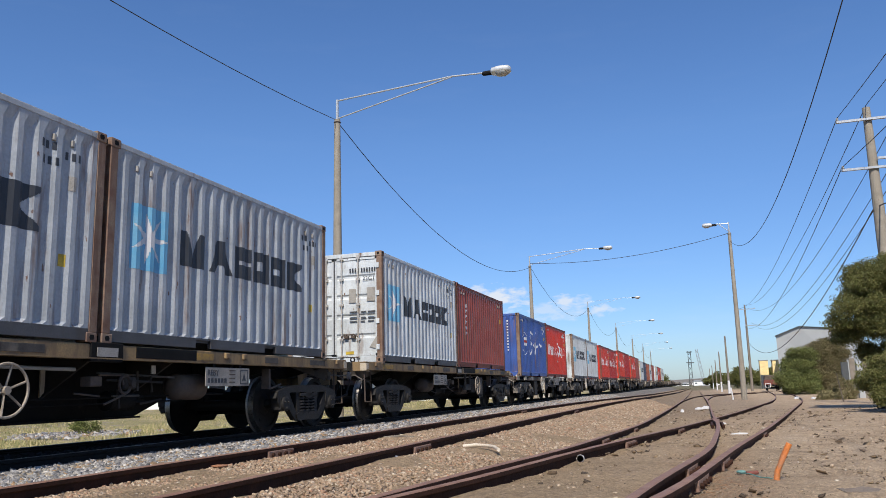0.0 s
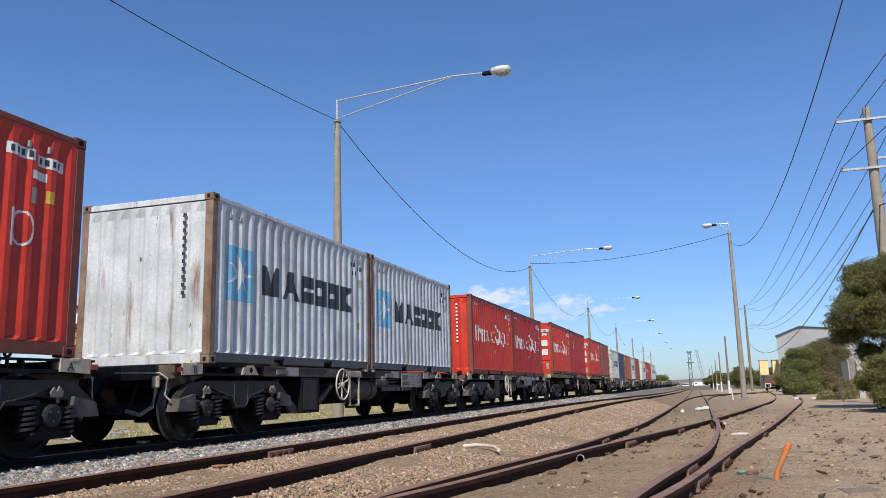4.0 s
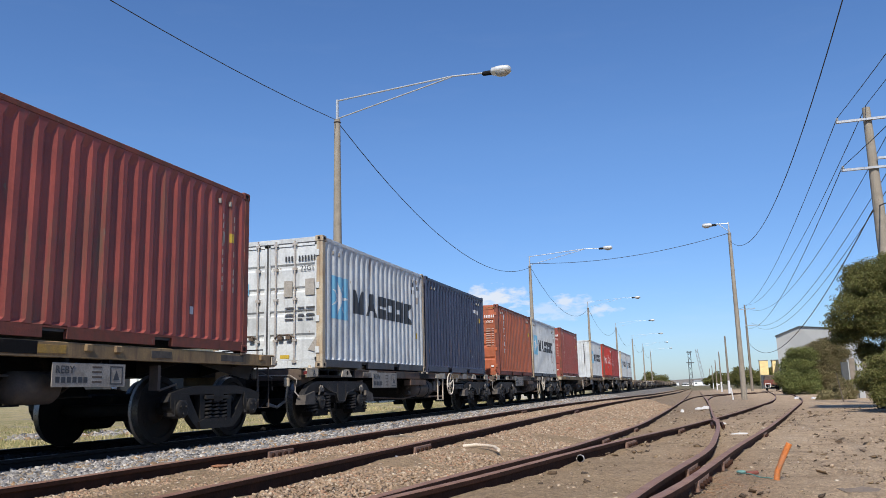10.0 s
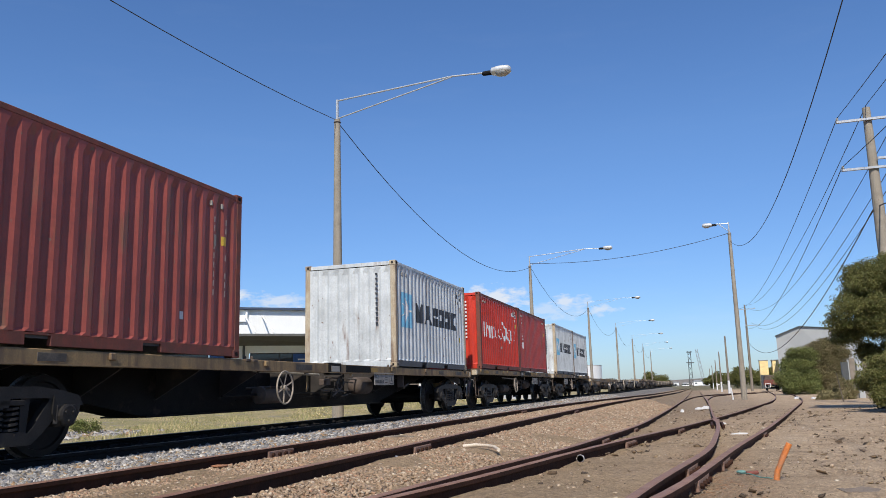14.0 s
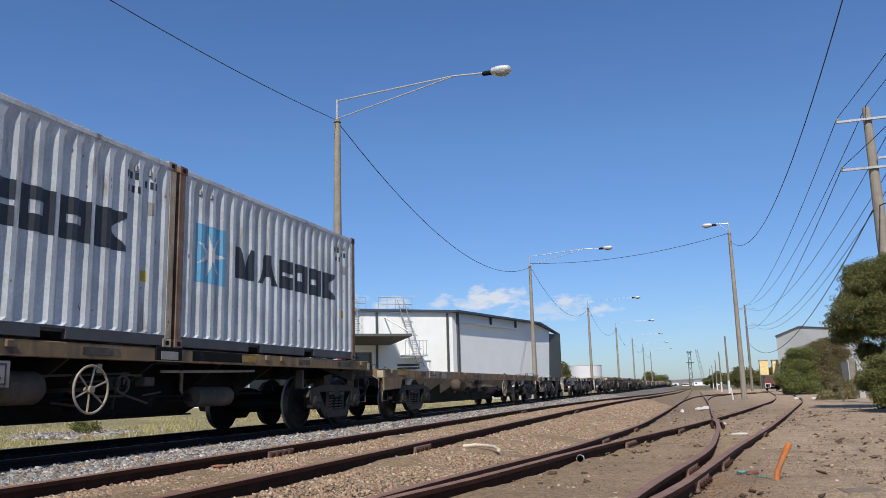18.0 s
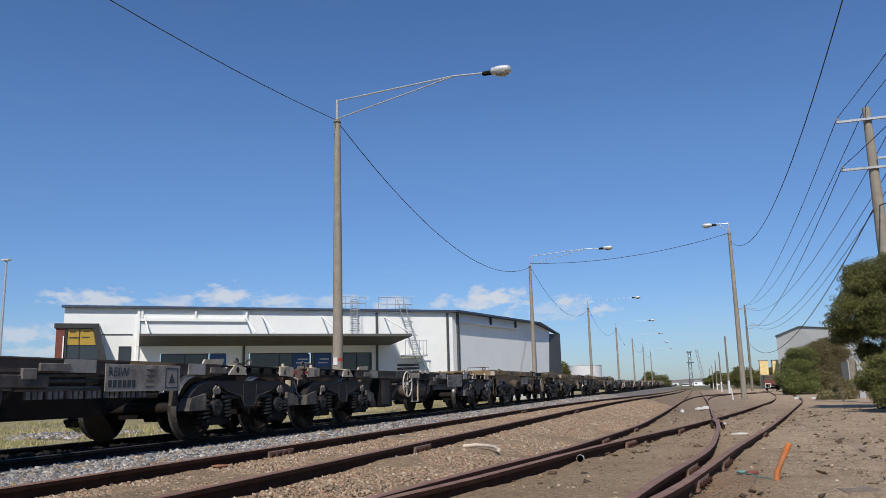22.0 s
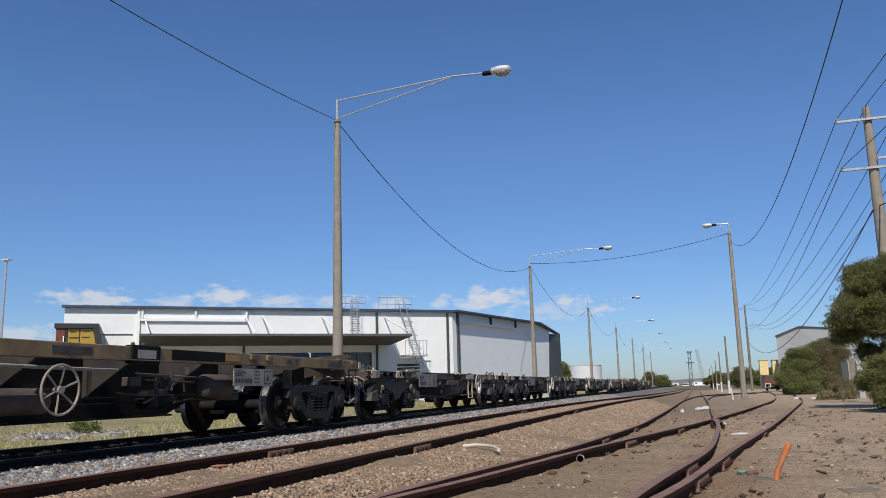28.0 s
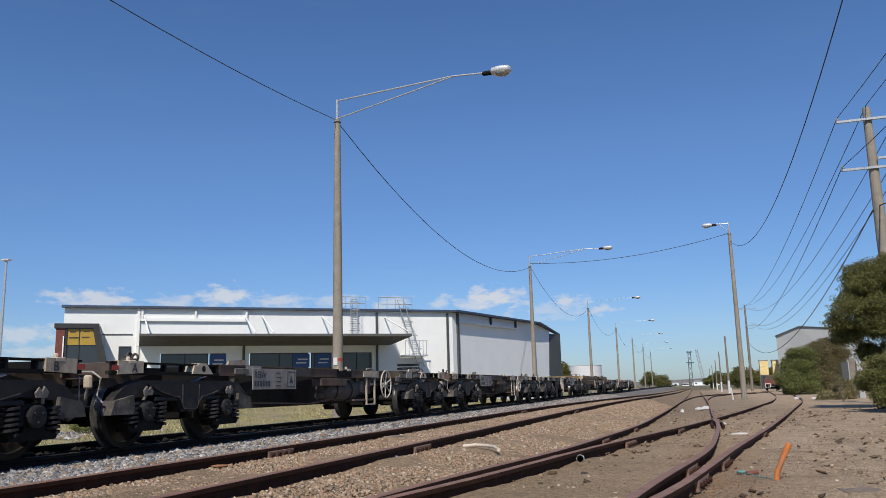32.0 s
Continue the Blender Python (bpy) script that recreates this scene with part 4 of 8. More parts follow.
def door_end(root, paint_m, ink):
    """Two door leaves with locking bars, at the end that faces -y."""
    pale = ink is M_INK
    for q in (-1, 1):
        x0, x1 = (0.015, 1.095) if q > 0 else (-1.095, -0.015)

        def leaf(x0=x0, x1=x1):
            g = Geo()
            zs = [0.16]
            for k in range(1, 5):
                zc = 0.16 + (2.46 - 0.16) * k / 5
                zs += [zc - 0.06, zc - 0.02, zc + 0.02, zc + 0.06]
            zs.append(2.46)
            ds = [0.0] + [0, -0.03, -0.03, 0] * 4 + [0.0]
            vs = [(x, 0.03 + (0.0 if d == 0 else 0.03), z) for z, d in zip(zs, ds) for x in (x0, x1)]
            fs = [(2 * i, 2 * i + 1, 2 * i + 3, 2 * i + 2) for i in range(len(zs) - 1)]
            g.add(vs, fs)
            g.box(x0, x0 + 0.05, 0.012, 0.03, 0.16, 2.46)
            g.box(x1 - 0.05, x1, 0.012, 0.03, 0.16, 2.46)
            g.box(x0, x1, 0.012, 0.03, 0.16, 0.21)
            g.box(x0, x1, 0.012, 0.03, 2.41, 2.46)
            return g.mesh("door", paint_m)
        d = part("door", cached("leaf%d" % q, leaf), paint_m, root)
        for k, xb in enumerate((0.20, 0.62)):
            xb = q * xb

            def bar(xb=xb):
                g = Geo().tube([(xb, -0.012, 0.10), (xb, -0.012, 2.52)], 0.018, 8)
                for z in (0.14, 0.55, 1.35, 1.95, 2.45):
                    g.box(xb - 0.045, xb + 0.045, -0.03, 0.03, z - 0.025, z + 0.025)
                return g.mesh("locking_bar", M_ZINC)
            part("locking_bar", cached("lock%d%d" % (q, k), bar), M_ZINC, d)

            def grip(xb=xb, k=k):
                e = 0.3 * (1 if k == 0 else -1) * (1 if xb > 0 else -1)
                g = Geo().tube([(xb, -0.03, 0.60), (xb + 0.35 * e, -0.045, 0.66), (xb + e, -0.04, 0.64)], 0.016, 6).box(xb + 0.4 * e - 0.05, xb + 0.4 * e + 0.05, -0.05, 0.03, 0.57, 0.63)
                return g.mesh("handle", M_WGREY)
            part("handle", cached("grip%d%d" % (q, k), grip), M_WGREY, d)

        for z in (0.35, 0.95, 1.6, 2.25):
            part("hinge", cached("hinge%d" % q, lambda q=q: Geo().box(min(q * 1.07, q * 1.15), max(q * 1.07, q * 1.15), -0.015, 0.03, -0.06, 0.06).mesh("hinge", M_POST)), paint_m, d, at=Matrix.Translation((0, 0, z)))
        part("door_gasket", cached("gasket%d" % q, lambda x0=x0, x1=x1: Geo().box(x0, x1, 0.008, 0.012, 2.462, 2.475).box(x0 - 0.012, x0 + 0.012, 0.004, 0.03, 0.16, 2.46).mesh("door_gasket", M_DARKRAIL)), M_OCHREG if paint_m is M_RUSSET else M_DARKRAIL, d)
    if pale:
        # stencilled lines, a small square, notices and a yellow sticker
        for k in range(4):
            for j, (a, w) in enumerate(((0.40, 0.22), (0.68, 0.14), (0.86, 0.19))):
                part("text_bar", cached("dt%d%d" % (k, j), lambda a=a, w=w, k=k: Geo().box(a, a + w - 0.04 * (k % 2), 0.004, 0.011, 1.17 - 0.075 * k, 1.195 - 0.075 * k).mesh("text_bar", M_DARKRAIL)), M_DARKRAIL, root)
        for k, (a, b, c, e, m) in enumerate(((0.38, 0.56, 1.40, 1.72, M_PLATE), (0.84, 1.04, 1.42, 1.74, M_PLATE), (-0.98, -0.86, 1.30, 1.60, M_PLATE), (-0.62, -0.42, 1.48, 1.72, M_SKYB), (-0.64, -0.44, 0.90, 1.10, M_TIMBER), (-1.0, -0.86, 0.88, 1.12, M_PLATE), (0.30, 0.50, 0.20, 0.27, M_GOLD))):
            part("notice", cached("dn%d" % k, lambda a=a, b=b, c=c, e=e, m=m: Geo().box(a, b, 0.006, 0.011, c, e).mesh("notice", m)), m, root)
        part("bare_patch", cached("dpatch", lambda: Geo().add([(0.90, 0.0085, 0.36), (1.09, 0.0085, 0.30), (1.09, 0.0085, 0.62), (1.00, 0.0085, 0.50)], [(0, 1, 2, 3)]).mesh("bare_patch", M_PLATE)), M_PLATE, root)
    elif paint_m in (M_RED, M_BRIGHT):
        for i, (a, b, c, e) in enumerate(((0.23, 0.52, 1.38, 1.66), (0.66, 0.96, 1.39, 1.68), (0.23, 0.52, 0.92, 1.20), (0.66, 0.96, 0.93, 1.22))):
            p = part("data_panel", cached("panel%d" % i, lambda a=a, b=b, c=c, e=e: Geo().box(a, b, 0.006, 0.011, c, e).mesh("data_panel", M_WHITE)), M_WHITE, root, "" if i else "white data panel")
            for k in range(4):
                part("text_bar", cached("pb%d%d" % (i, k), lambda a=a, b=b, c=c, k=k: Geo().box(a + 0.03, b - 0.03 - 0.03 * (k % 2), 0.0035, 0.006, c + 0.04 + k * 0.058, c + 0.052 + k * 0.058).mesh("text_bar", M_INK)), M_FAINTINK, p)
        part("flag_shape", cached("dflag", lambda: Geo().add([(x, 0.0085, z) for x, z in ((-0.84, 2.16), (-0.62, 2.06), (-0.46, 2.09), (-0.36, 2.08), (-0.24, 1.90), (-0.46, 1.93), (-0.62, 1.91), (-0.78, 1.78), (-0.75, 1.98))], [tuple(range(9))]).mesh("flag_shape", M_WHITE)), M_WHITE, root, "faded white painted flag shape")
        part("flag_field", cached("dflag2", lambda: Geo().add([(x, 0.0065, z) for x, z in ((-0.79, 2.11), (-0.64, 2.04), (-0.66, 1.94), (-0.73, 1.99))], [(0, 1, 2, 3)]).add([(x, 0.0065, z) for x, z in ((-0.44, 2.06), (-0.38, 2.05), (-0.30, 1.94), (-0.45, 1.96))], [(0, 1, 2, 3)]).mesh("flag_field", M_REDMK)), M_REDMK, root)
        part("notice_disc", cached("ddisc", lambda: Geo().lathe([(0.007, 0.07), (0.011, 0.07)], "y", 18, (-0.52, 0, 1.56)).mesh("notice_disc", M_SKYB)), M_SKYB, root)
        part("bare_patch", cached("dpatch2", lambda: Geo().box(0.86, 0.98, 0.007, 0.011, 0.24, 0.52).mesh("bare_patch", M_PLATE)), M_PLATE, root)
        part("number_plate", cached("doorplate", lambda: Geo().box(0.38, 1.08, 0.007, 0.011, 2.09, 2.23).box(0.72, 0.94, 0.007, 0.011, 1.90, 2.03).mesh("number_plate", M_WHITE)), M_WHITE, root, "white number panel")
    else:
        for k in range(8):
            for j, (a, w) in enumerate(((0.36, 0.30), (0.74, 0.17), (0.96, 0.08))):
                if j or k % 2 == 0:
                    part("text_bar", cached("du%d%d" % (k, j), lambda a=a, w=w, k=k: Geo().box(a, a + w, 0.004, 0.011, 1.68 - 0.085 * k, 1.71 - 0.085 * k).mesh("text_bar", M_WHITE)), M_FAINT, root)
        part("notice", cached("du_notice", lambda: Geo().box(0.90, 1.00, 0.006, 0.011, 0.30, 0.36).mesh("notice", M_WHITE)), M_WHITE, root)
        part("notice", cached("du_notice2", lambda: Geo().box(-0.46, -0.30, 0.006, 0.011, 1.92, 2.08).mesh("notice", M_SKYB)), M_SKYB, root)
    nm = M_INK if paint_m in (M_RED, M_BRIGHT) else ink
    for k in range(10):
        x = 0.40 + k * 0.066 + (0.03 if k > 3 else 0)
        part("number_bar", cached("dnum%d%s" % (k, nm.name), lambda x=x: Geo().box(x, x + 0.038, 0.003, 0.0065, 2.11, 2.21).mesh("number_bar", nm)), nm, root)
    part("size_code", cached("code" + nm.name, lambda: text_mesh("22G1", 0.14, nm)), nm, root, at=Matrix.Translation((0.73, 0.005, 1.91)) @ FACE_Y)


def front_end(root, paint_m, ink):
    part("front_wall", cached("front_wall", lambda: corrugated(-1.10, 1.10, 0.16, 2.46, front_place).mesh("front_wall", paint_m)), paint_m, root)
    for k in range(11):
        part("number_bar", cached("fnum%d%s" % (k, ink.name), lambda k=k: Geo().box(0.69, 0.75, 0.003, 0.007, 2.24 - k * 0.12, 2.30 - k * 0.12).mesh("number_bar", ink)), ink, root)


def repair_patch(root):
    g = Geo().add([(x, 0.0045, z) for x, z in ((-0.42, 1.22), (0.02, 1.20), (0.04, 1.34), (0.12, 1.36), (0.12, 1.50), (0.0, 1.52), (-0.02, 1.64), (-0.42, 1.62))], [tuple(range(8))])
    part("repair_patch", g, M_CREAMP, root, "cream repair patch")


def container(label, paint_m, livery, ink, doors, post_m=None, rail_m=None):
    # Rails of red boxes take the post red: their shade put into the colour.
    post_m, rail_m = post_m or paint_m, rail_m or (M_POST_SHADERAIL if post_m is M_POST_SHADERAIL else paint_m)
    root = thing("shipping_container", label, "container", "containers on the train")
    part("side_wall", cached("side+", lambda: corrugated(0.13, CL - 0.13, 0.155, CH - 0.10, side_place).mesh("side_wall", paint_m)), paint_m, root)
    part("side_wall", cached("side-", lambda: corrugated(0.13, CL - 0.13, 0.155, CH - 0.10, far_place).mesh("side_wall", paint_m)), paint_m, root)
    part("roof", cached("roof", lambda: Geo().box(-CW / 2 + 0.02, CW / 2 - 0.02, 0.05, CL - 0.05, CH - 0.045, CH - 0.022).mesh("roof", M_ROOFP)), M_ROOFP, root)
    part("back_wall", cached("back", lambda: Geo().box(-1.10, 1.10, CL - 0.05, CL - 0.02, 0.16, CH - 0.1).mesh("back_wall", paint_m)), paint_m, root)
    part("floor", cached("cfloor", lambda: Geo().box(-1.17, 1.17, 0.05, CL - 0.05, 0.10, 0.15).mesh("floor", M_DARKRAIL)), M_DARKRAIL, root)

    def rail_top(q):
        return Geo().box(min(q * 1.16, q * 1.217), max(q * 1.16, q * 1.217), 0.12, CL - 0.12, CH - 0.10, CH - 0.03, 0.006).mesh("top_rail", paint_m)

    def rail_low(q):
        g = Geo()
        x0, x1 = min(q * 1.15, q * 1.209), max(q * 1.15, q * 1.209)
        for a, b in ((0.12, 1.90), (2.26, 3.80), (4.16, CL - 0.12)):
            g.box(x0, x1, a, b, 0.02, 0.165, 0.004)
        g.box(x0, x1, 1.90, 2.26, 0.135, 0.165)
        g.box(x0, x1, 3.80, 4.16, 0.135, 0.165)
        return g.mesh("bottom_rail", paint_m)
    for q in (-1, 1):
        part("top_rail", cached("rt%d" % q, lambda q=q: rail_top(q)), rail_m if rail_m is not M_DARKRAIL else paint_m, root)
        part("bottom_rail", cached("rl%d" % q, lambda q=q: rail_low(q)), rail_m, root)
        for y0, y1 in ((0.0, 0.145), (CL - 0.145, CL)):
            part("corner_post", cached("post%d%.2f" % (q, y0), lambda q=q, y0=y0, y1=y1: Geo().box(min(q * 1.08, q * 1.215), max(q * 1.08, q * 1.215), y0 + 0.006, y1 - 0.004, 0.118, CH - 0.118, 0.008).mesh("corner_post", post_m)), post_m, root)
            for z0, z1 in ((0.0, 0.118), (CH - 0.118, CH)):
                def casting(q=q, y0=y0, y1=y1, z0=z0, z1=z1):
                    g = Geo().box(min(q * 1.057, q * 1.219), max(q * 1.057, q * 1.219), y0, y0 + 0.178 if y0 < 1 else y1, z0, z1, 0.008) if y0 < 1 else Geo().box(min(q * 1.057, q * 1.219), max(q * 1.057, q * 1.219), CL - 0.178, CL, z0, z1, 0.008)
                    return g.mesh("corner_casting", post_m)
                c = part("corner_casting", cached("cast%d%.2f%.2f" % (q, y0, z0), casting), post_m, root)

                def slot(q=q, y0=y0, z0=z0):
                    yc = 0.09 if y0 < 1 else CL - 0.09
                    g = Geo().prism([(yc - 0.028, z0 + 0.03), (yc + 0.028, z0 + 0.03), (yc + 0.04, z0 + 0.06), (yc + 0.028, z0 + 0.09), (yc - 0.028, z0 + 0.09), (yc - 0.04, z0 + 0.06)], "x", q * 1.2195, q * 1.2215)
                    if y0 < 1:
                        g.prism([(q * 1.11, z0 + 0.03), (q * 1.16, z0 + 0.03), (q * 1.16, z0 + 0.09), (q * 1.11, z0 + 0.09)], "y", -0.002, -0.0005)
                    return g.mesh("twistlock_hole", M_BLACK)
                part("twistlock_hole", cached("slot%d%.2f%.2f" % (q, y0, z0), slot), M_BLACK, c)
    part("header_beam", cached("header", lambda: Geo().box(-1.06, 1.06, 0.008, 0.08, CH - 0.115, CH - 0.02, 0.006).mesh("header_beam", paint_m)), paint_m, root)
    part("sill_beam", cached("sill", lambda: Geo().box(-1.06, 1.06, 0.006, 0.09, 0.01, 0.155, 0.006).mesh("sill_beam", paint_m)), paint_m, root)
    (door_end if doors else front_end)(root, paint_m, ink)
    if livery:
        livery(root)
    side_labels(root, ink is M_WHITE)
    return root


# ---------------------------------------------------------------- wagons
M_OCHRE = mat("worn_yellow_stencil", (0.40, 0.24, 0.045), (0.24, 0.15, 0.06), rough=0.8, scale=9, dirt=(0.15, 0.10, 0.06), dirt_amt=0.4)
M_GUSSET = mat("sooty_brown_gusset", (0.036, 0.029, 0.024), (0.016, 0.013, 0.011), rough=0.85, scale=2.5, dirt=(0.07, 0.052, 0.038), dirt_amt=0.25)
WHEEL_R = 0.46


def bogie_mesh_frame(kind, q):
    g = Geo()
    x0, x1 = sorted((q * 1.08, q * 1.20))
    if kind == "open":
        g.prism([(-1.18, 0.56), (-1.10, 0.68), (-0.86, 0.735), (-0.5, 0.78), (0.5, 0.78), (0.86, 0.735), (1.10, 0.68), (1.18, 0.56), (1.0, 0.60), (0.62, 0.655), (-0.62, 0.655), (-1.0, 0.60)], "x", x0, x1)
        for s in (-1, 1):
            g.prism([(s * 0.98, 0.64), (s * 0.70, 0.67), (s * 0.46, 0.34), (s * 0.30, 0.20), (s * 0.46, 0.17), (s * 0.60, 0.28)], "x", x0 + 0.01, x1 - 0.01)
            g.prism([(s * 0.42, 0.70), (s * 0.29, 0.70), (s * 0.29, 0.24), (s * 0.38, 0.24)], "x", x0 + 0.02, x1 - 0.02)
            g.prism([(s * 1.12, 0.66), (s * 0.72, 0.68), (s * 0.71, 0.48), (s * 0.78, 0.36), (s * 1.02, 0.36), (s * 1.10, 0.48)], "x", x0 - 0.01, x1 + 0.012)
        g.prism([(-0.46, 0.27), (-0.30, 0.31), (0.30, 0.31), (0.46, 0.27), (0.40, 0.165), (-0.40, 0.165)], "x", x0 - 0.01, x1 + 0.01)
        g.prism([(-0.13, 0.66), (0.13, 0.66), (0.11, 0.56), (-0.11, 0.56)], "x", x0 + 0.01, x1 + 0.02)
    else:
        half = [(1.58, 0.44), (1.50, 0.64), (1.30, 0.79), (1.02, 0.85)]
        low = [(1.20, 0.44), (1.15, 0.63), (0.70, 0.67), (0.42, 0.60), (0.28, 0.59), (0.17, 0.43)]
        g.prism([(-a, b) for a, b in half] + half[::-1] + low + [(-a, b) for a, b in low[::-1]], "x", x0, x1)
        # a chamfered skin stands a little proud of the beam
        xa, xb = sorted((q * 1.20, q * 1.235))
        g.prism([(-0.92, 0.80), (0.92, 0.80), (0.66, 0.70), (0.38, 0.635), (0.26, 0.62), (0.15, 0.46), (-0.15, 0.46), (-0.26, 0.62), (-0.38, 0.635), (-0.66, 0.70)], "x", xa, xb)
    return g


def bogie(kind, parent, at, body_m):
    """Part of a wagon: bolster, with frames, springs, axle boxes and wheelsets under it."""
    def bol():
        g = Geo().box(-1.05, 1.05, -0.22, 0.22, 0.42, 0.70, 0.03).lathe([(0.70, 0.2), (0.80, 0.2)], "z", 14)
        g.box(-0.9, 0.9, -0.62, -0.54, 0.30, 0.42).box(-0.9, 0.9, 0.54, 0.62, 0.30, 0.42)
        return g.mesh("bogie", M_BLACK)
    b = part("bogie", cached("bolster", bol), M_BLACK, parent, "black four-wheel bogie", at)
    for q in (-1, 1):
        part("side_frame", cached("sf%s%d" % (kind, q), lambda q=q: bogie_mesh_frame(kind, q).mesh("side_frame", body_m)), body_m, b)

        if kind == "shroud":
            # Thin pale strips: light along the worn edges put into shape and colour.
            def ribs(q=q):
                g = Geo()
                xa, xb = sorted((q * 1.235, q * 1.240))
                for s in (-1, 1):
                    g.prism([(s * 0.20, 0.80), (s * 0.185, 0.80), (s * 0.175, 0.52), (s * 0.19, 0.52)], "x", xa, xb)
                    g.prism([(s * 0.15, 0.46), (s * 0.26, 0.62), (s * 0.38, 0.635), (s * 0.66, 0.70), (s * 0.66, 0.712), (s * 0.38, 0.648), (s * 0.25, 0.634), (s * 0.14, 0.472)], "x", xa, xb)
                g.box(xa, xb, -0.15, 0.15, 0.46, 0.472)
                return g.mesh("edge_rib", M_SCUFF)
            part("edge_rib", cached("ribs%d" % q, ribs), M_SCUFF, b)
            for s in (-1, 1):
                part("end_shield", cached("shield%d%d" % (q, s), lambda q=q, s=s: Geo().prism([(s * 1.16, 0.43), (s * 1.60, 0.43), (s * 1.54, 0.60), (s * 1.20, 0.665)], "x", min(q * 1.06, q * 1.25), max(q * 1.06, q * 1.25)).mesh("end_shield", M_SCUFF)), M_SCUFF, b)
                part("axle_cradle", cached("cradle%d%d" % (q, s), lambda q=q, s=s: Geo().prism([(s * 0.9 - 0.36, 0.30), (s * 0.9 - 0.30, 0.21), (s * 0.9 + 0.30, 0.21), (s * 0.9 + 0.36, 0.30), (s * 0.9 + 0.16, 0.30), (s * 0.9 + 0.14, 0.36), (s * 0.9 - 0.14, 0.36), (s * 0.9 - 0.16, 0.30)], "x", min(q * 1.0, q * 1.21), max(q * 1.0, q * 1.21)).mesh("axle_cradle", M_BLACK)), M_BLACK, b)
                part("damper", cached("damper%d%d" % (q, s), lambda q=q, s=s: Geo().tube([(q * 1.22, s * 0.98, 0.60), (q * 1.25, s * 0.94, 0.74)], 0.018, 8).prism([(s * 0.86, 0.66), (s * 1.0, 0.66), (s * 1.02, 0.72), (s * 0.96, 0.78), (s * 0.93, 0.70), (s * 0.89, 0.77), (s * 0.84, 0.71)], "x", min(q * 1.235, q * 1.26), max(q * 1.235, q * 1.26)).mesh("damper", M_LITGREY)), M_LITGREY, b)

        def coil():
            turns, n = 5.5, 60
            hgt = 0.30
            return Geo().tube([(0.085 * math.cos(2 * math.pi * turns * k / n), 0.085 * math.sin(2 * math.pi * turns * k / n), hgt * k / n) for k in range(n + 1)], 0.019, 5).mesh("spring", M_BLACK)
        for yc in ((-0.2, 0.0, 0.2) if kind == "open" else (-0.60, 0.60, -1.16, 1.16)):
            part("spring", cached("coil", coil), M_BOGIE, b, at=Matrix.Translation((q * (1.12 if kind == "open" else 1.17), yc, 0.28)))
        part("spring_seat", cached("seat%s%d" % (kind, q), lambda q=q: Geo().box(q * 1.12 - 0.1, q * 1.12 + 0.1, -0.32 if kind == "open" else -0.74, 0.32 if kind == "open" else 0.74, 0.58, 0.64, 0.01).mesh("spring_seat", M_BOGIE)), body_m, b)
        for s in (-1, 1):
            def boxm(q=q, s=s):
                yc = s * 0.9
                x0, x1 = sorted((q * 1.04, q * (1.22 if kind == "open" else 1.18)))
                g = Geo().box(x0, x1, yc - 0.16, yc + 0.16, 0.34, 0.60, 0.03)
                g.lathe([(q * 1.10, 0.13), (q * 1.25, 0.125), (q * 1.265, 0.10)], "x", 14, (0, yc, WHEEL_R))
                for k in range(3):
                    t = 2.094 * k + 0.5
                    g.lathe([(q * 1.255, 0.022), (q * 1.285, 0.02)], "x", 6, (0, yc + 0.065 * math.cos(t), WHEEL_R + 0.065 * math.sin(t)))
                return g.mesh("axle_box", M_BOGIE)
            part("axle_box", cached("abox%s%d%d" % (kind, q, s), boxm), body_m, b)
    for s in (-1, 1):
        def ws():
            g = Geo()
            g.lathe([(-1.15, 0.065), (-0.84, 0.075), (-0.84, 0.09), (0.84, 0.09), (0.84, 0.075), (1.15, 0.065)], "x", 12)
            for q in (-1, 1):
                prof = [(0.735, 0.11), (0.735, 0.37), (0.745, 0.49), (0.757, 0.493), (0.772, WHEEL_R + 0.004), (0.87, WHEEL_R - 0.003), (0.875, 0.385), (0.845, 0.375), (0.815, 0.18), (0.855, 0.125), (0.86, 0.08)]
                g.lathe([(q * a, r) for a, r in prof], "x", 36)
                for k in range(3):   # lightening marks and rim stamps
                    t = k * 2.094
                    g.box(q * 0.83 - 0.012, q * 0.83 + 0.012, 0.30 * math.cos(t) - 0.03, 0.30 * math.cos(t) + 0.03, 0.30 * math.sin(t) - 0.03, 0.30 * math.sin(t) + 0.03)
            me = g.mesh("wheelset", M_DISC, True)
            me.materials.append(M_TREAD)
            for f in me.polygons:
                c = f.center
                if math.hypot(c.y, c.z) > 0.425 and abs(f.normal.x) < 0.9:
                    f.material_index = 1
            return me
        part("wheelset", cached("wheelset", ws), None, b, "worn steel wheelset" if s < 0 else "", Matrix.Translation((0, s * 0.9, WHEEL_R)))
    for qx in (0.805, -0.805):
        for yc in (-0.43, 0.43):
            part("brake_shoe", cached("shoe", lambda: Geo().box(-0.055, 0.055, -0.03, 0.03, -0.13, 0.13, 0.01).mesh("brake_shoe", M_BLACK)), M_BLACK, b, at=Matrix.Translation((qx, yc, 0.45)))
    return b


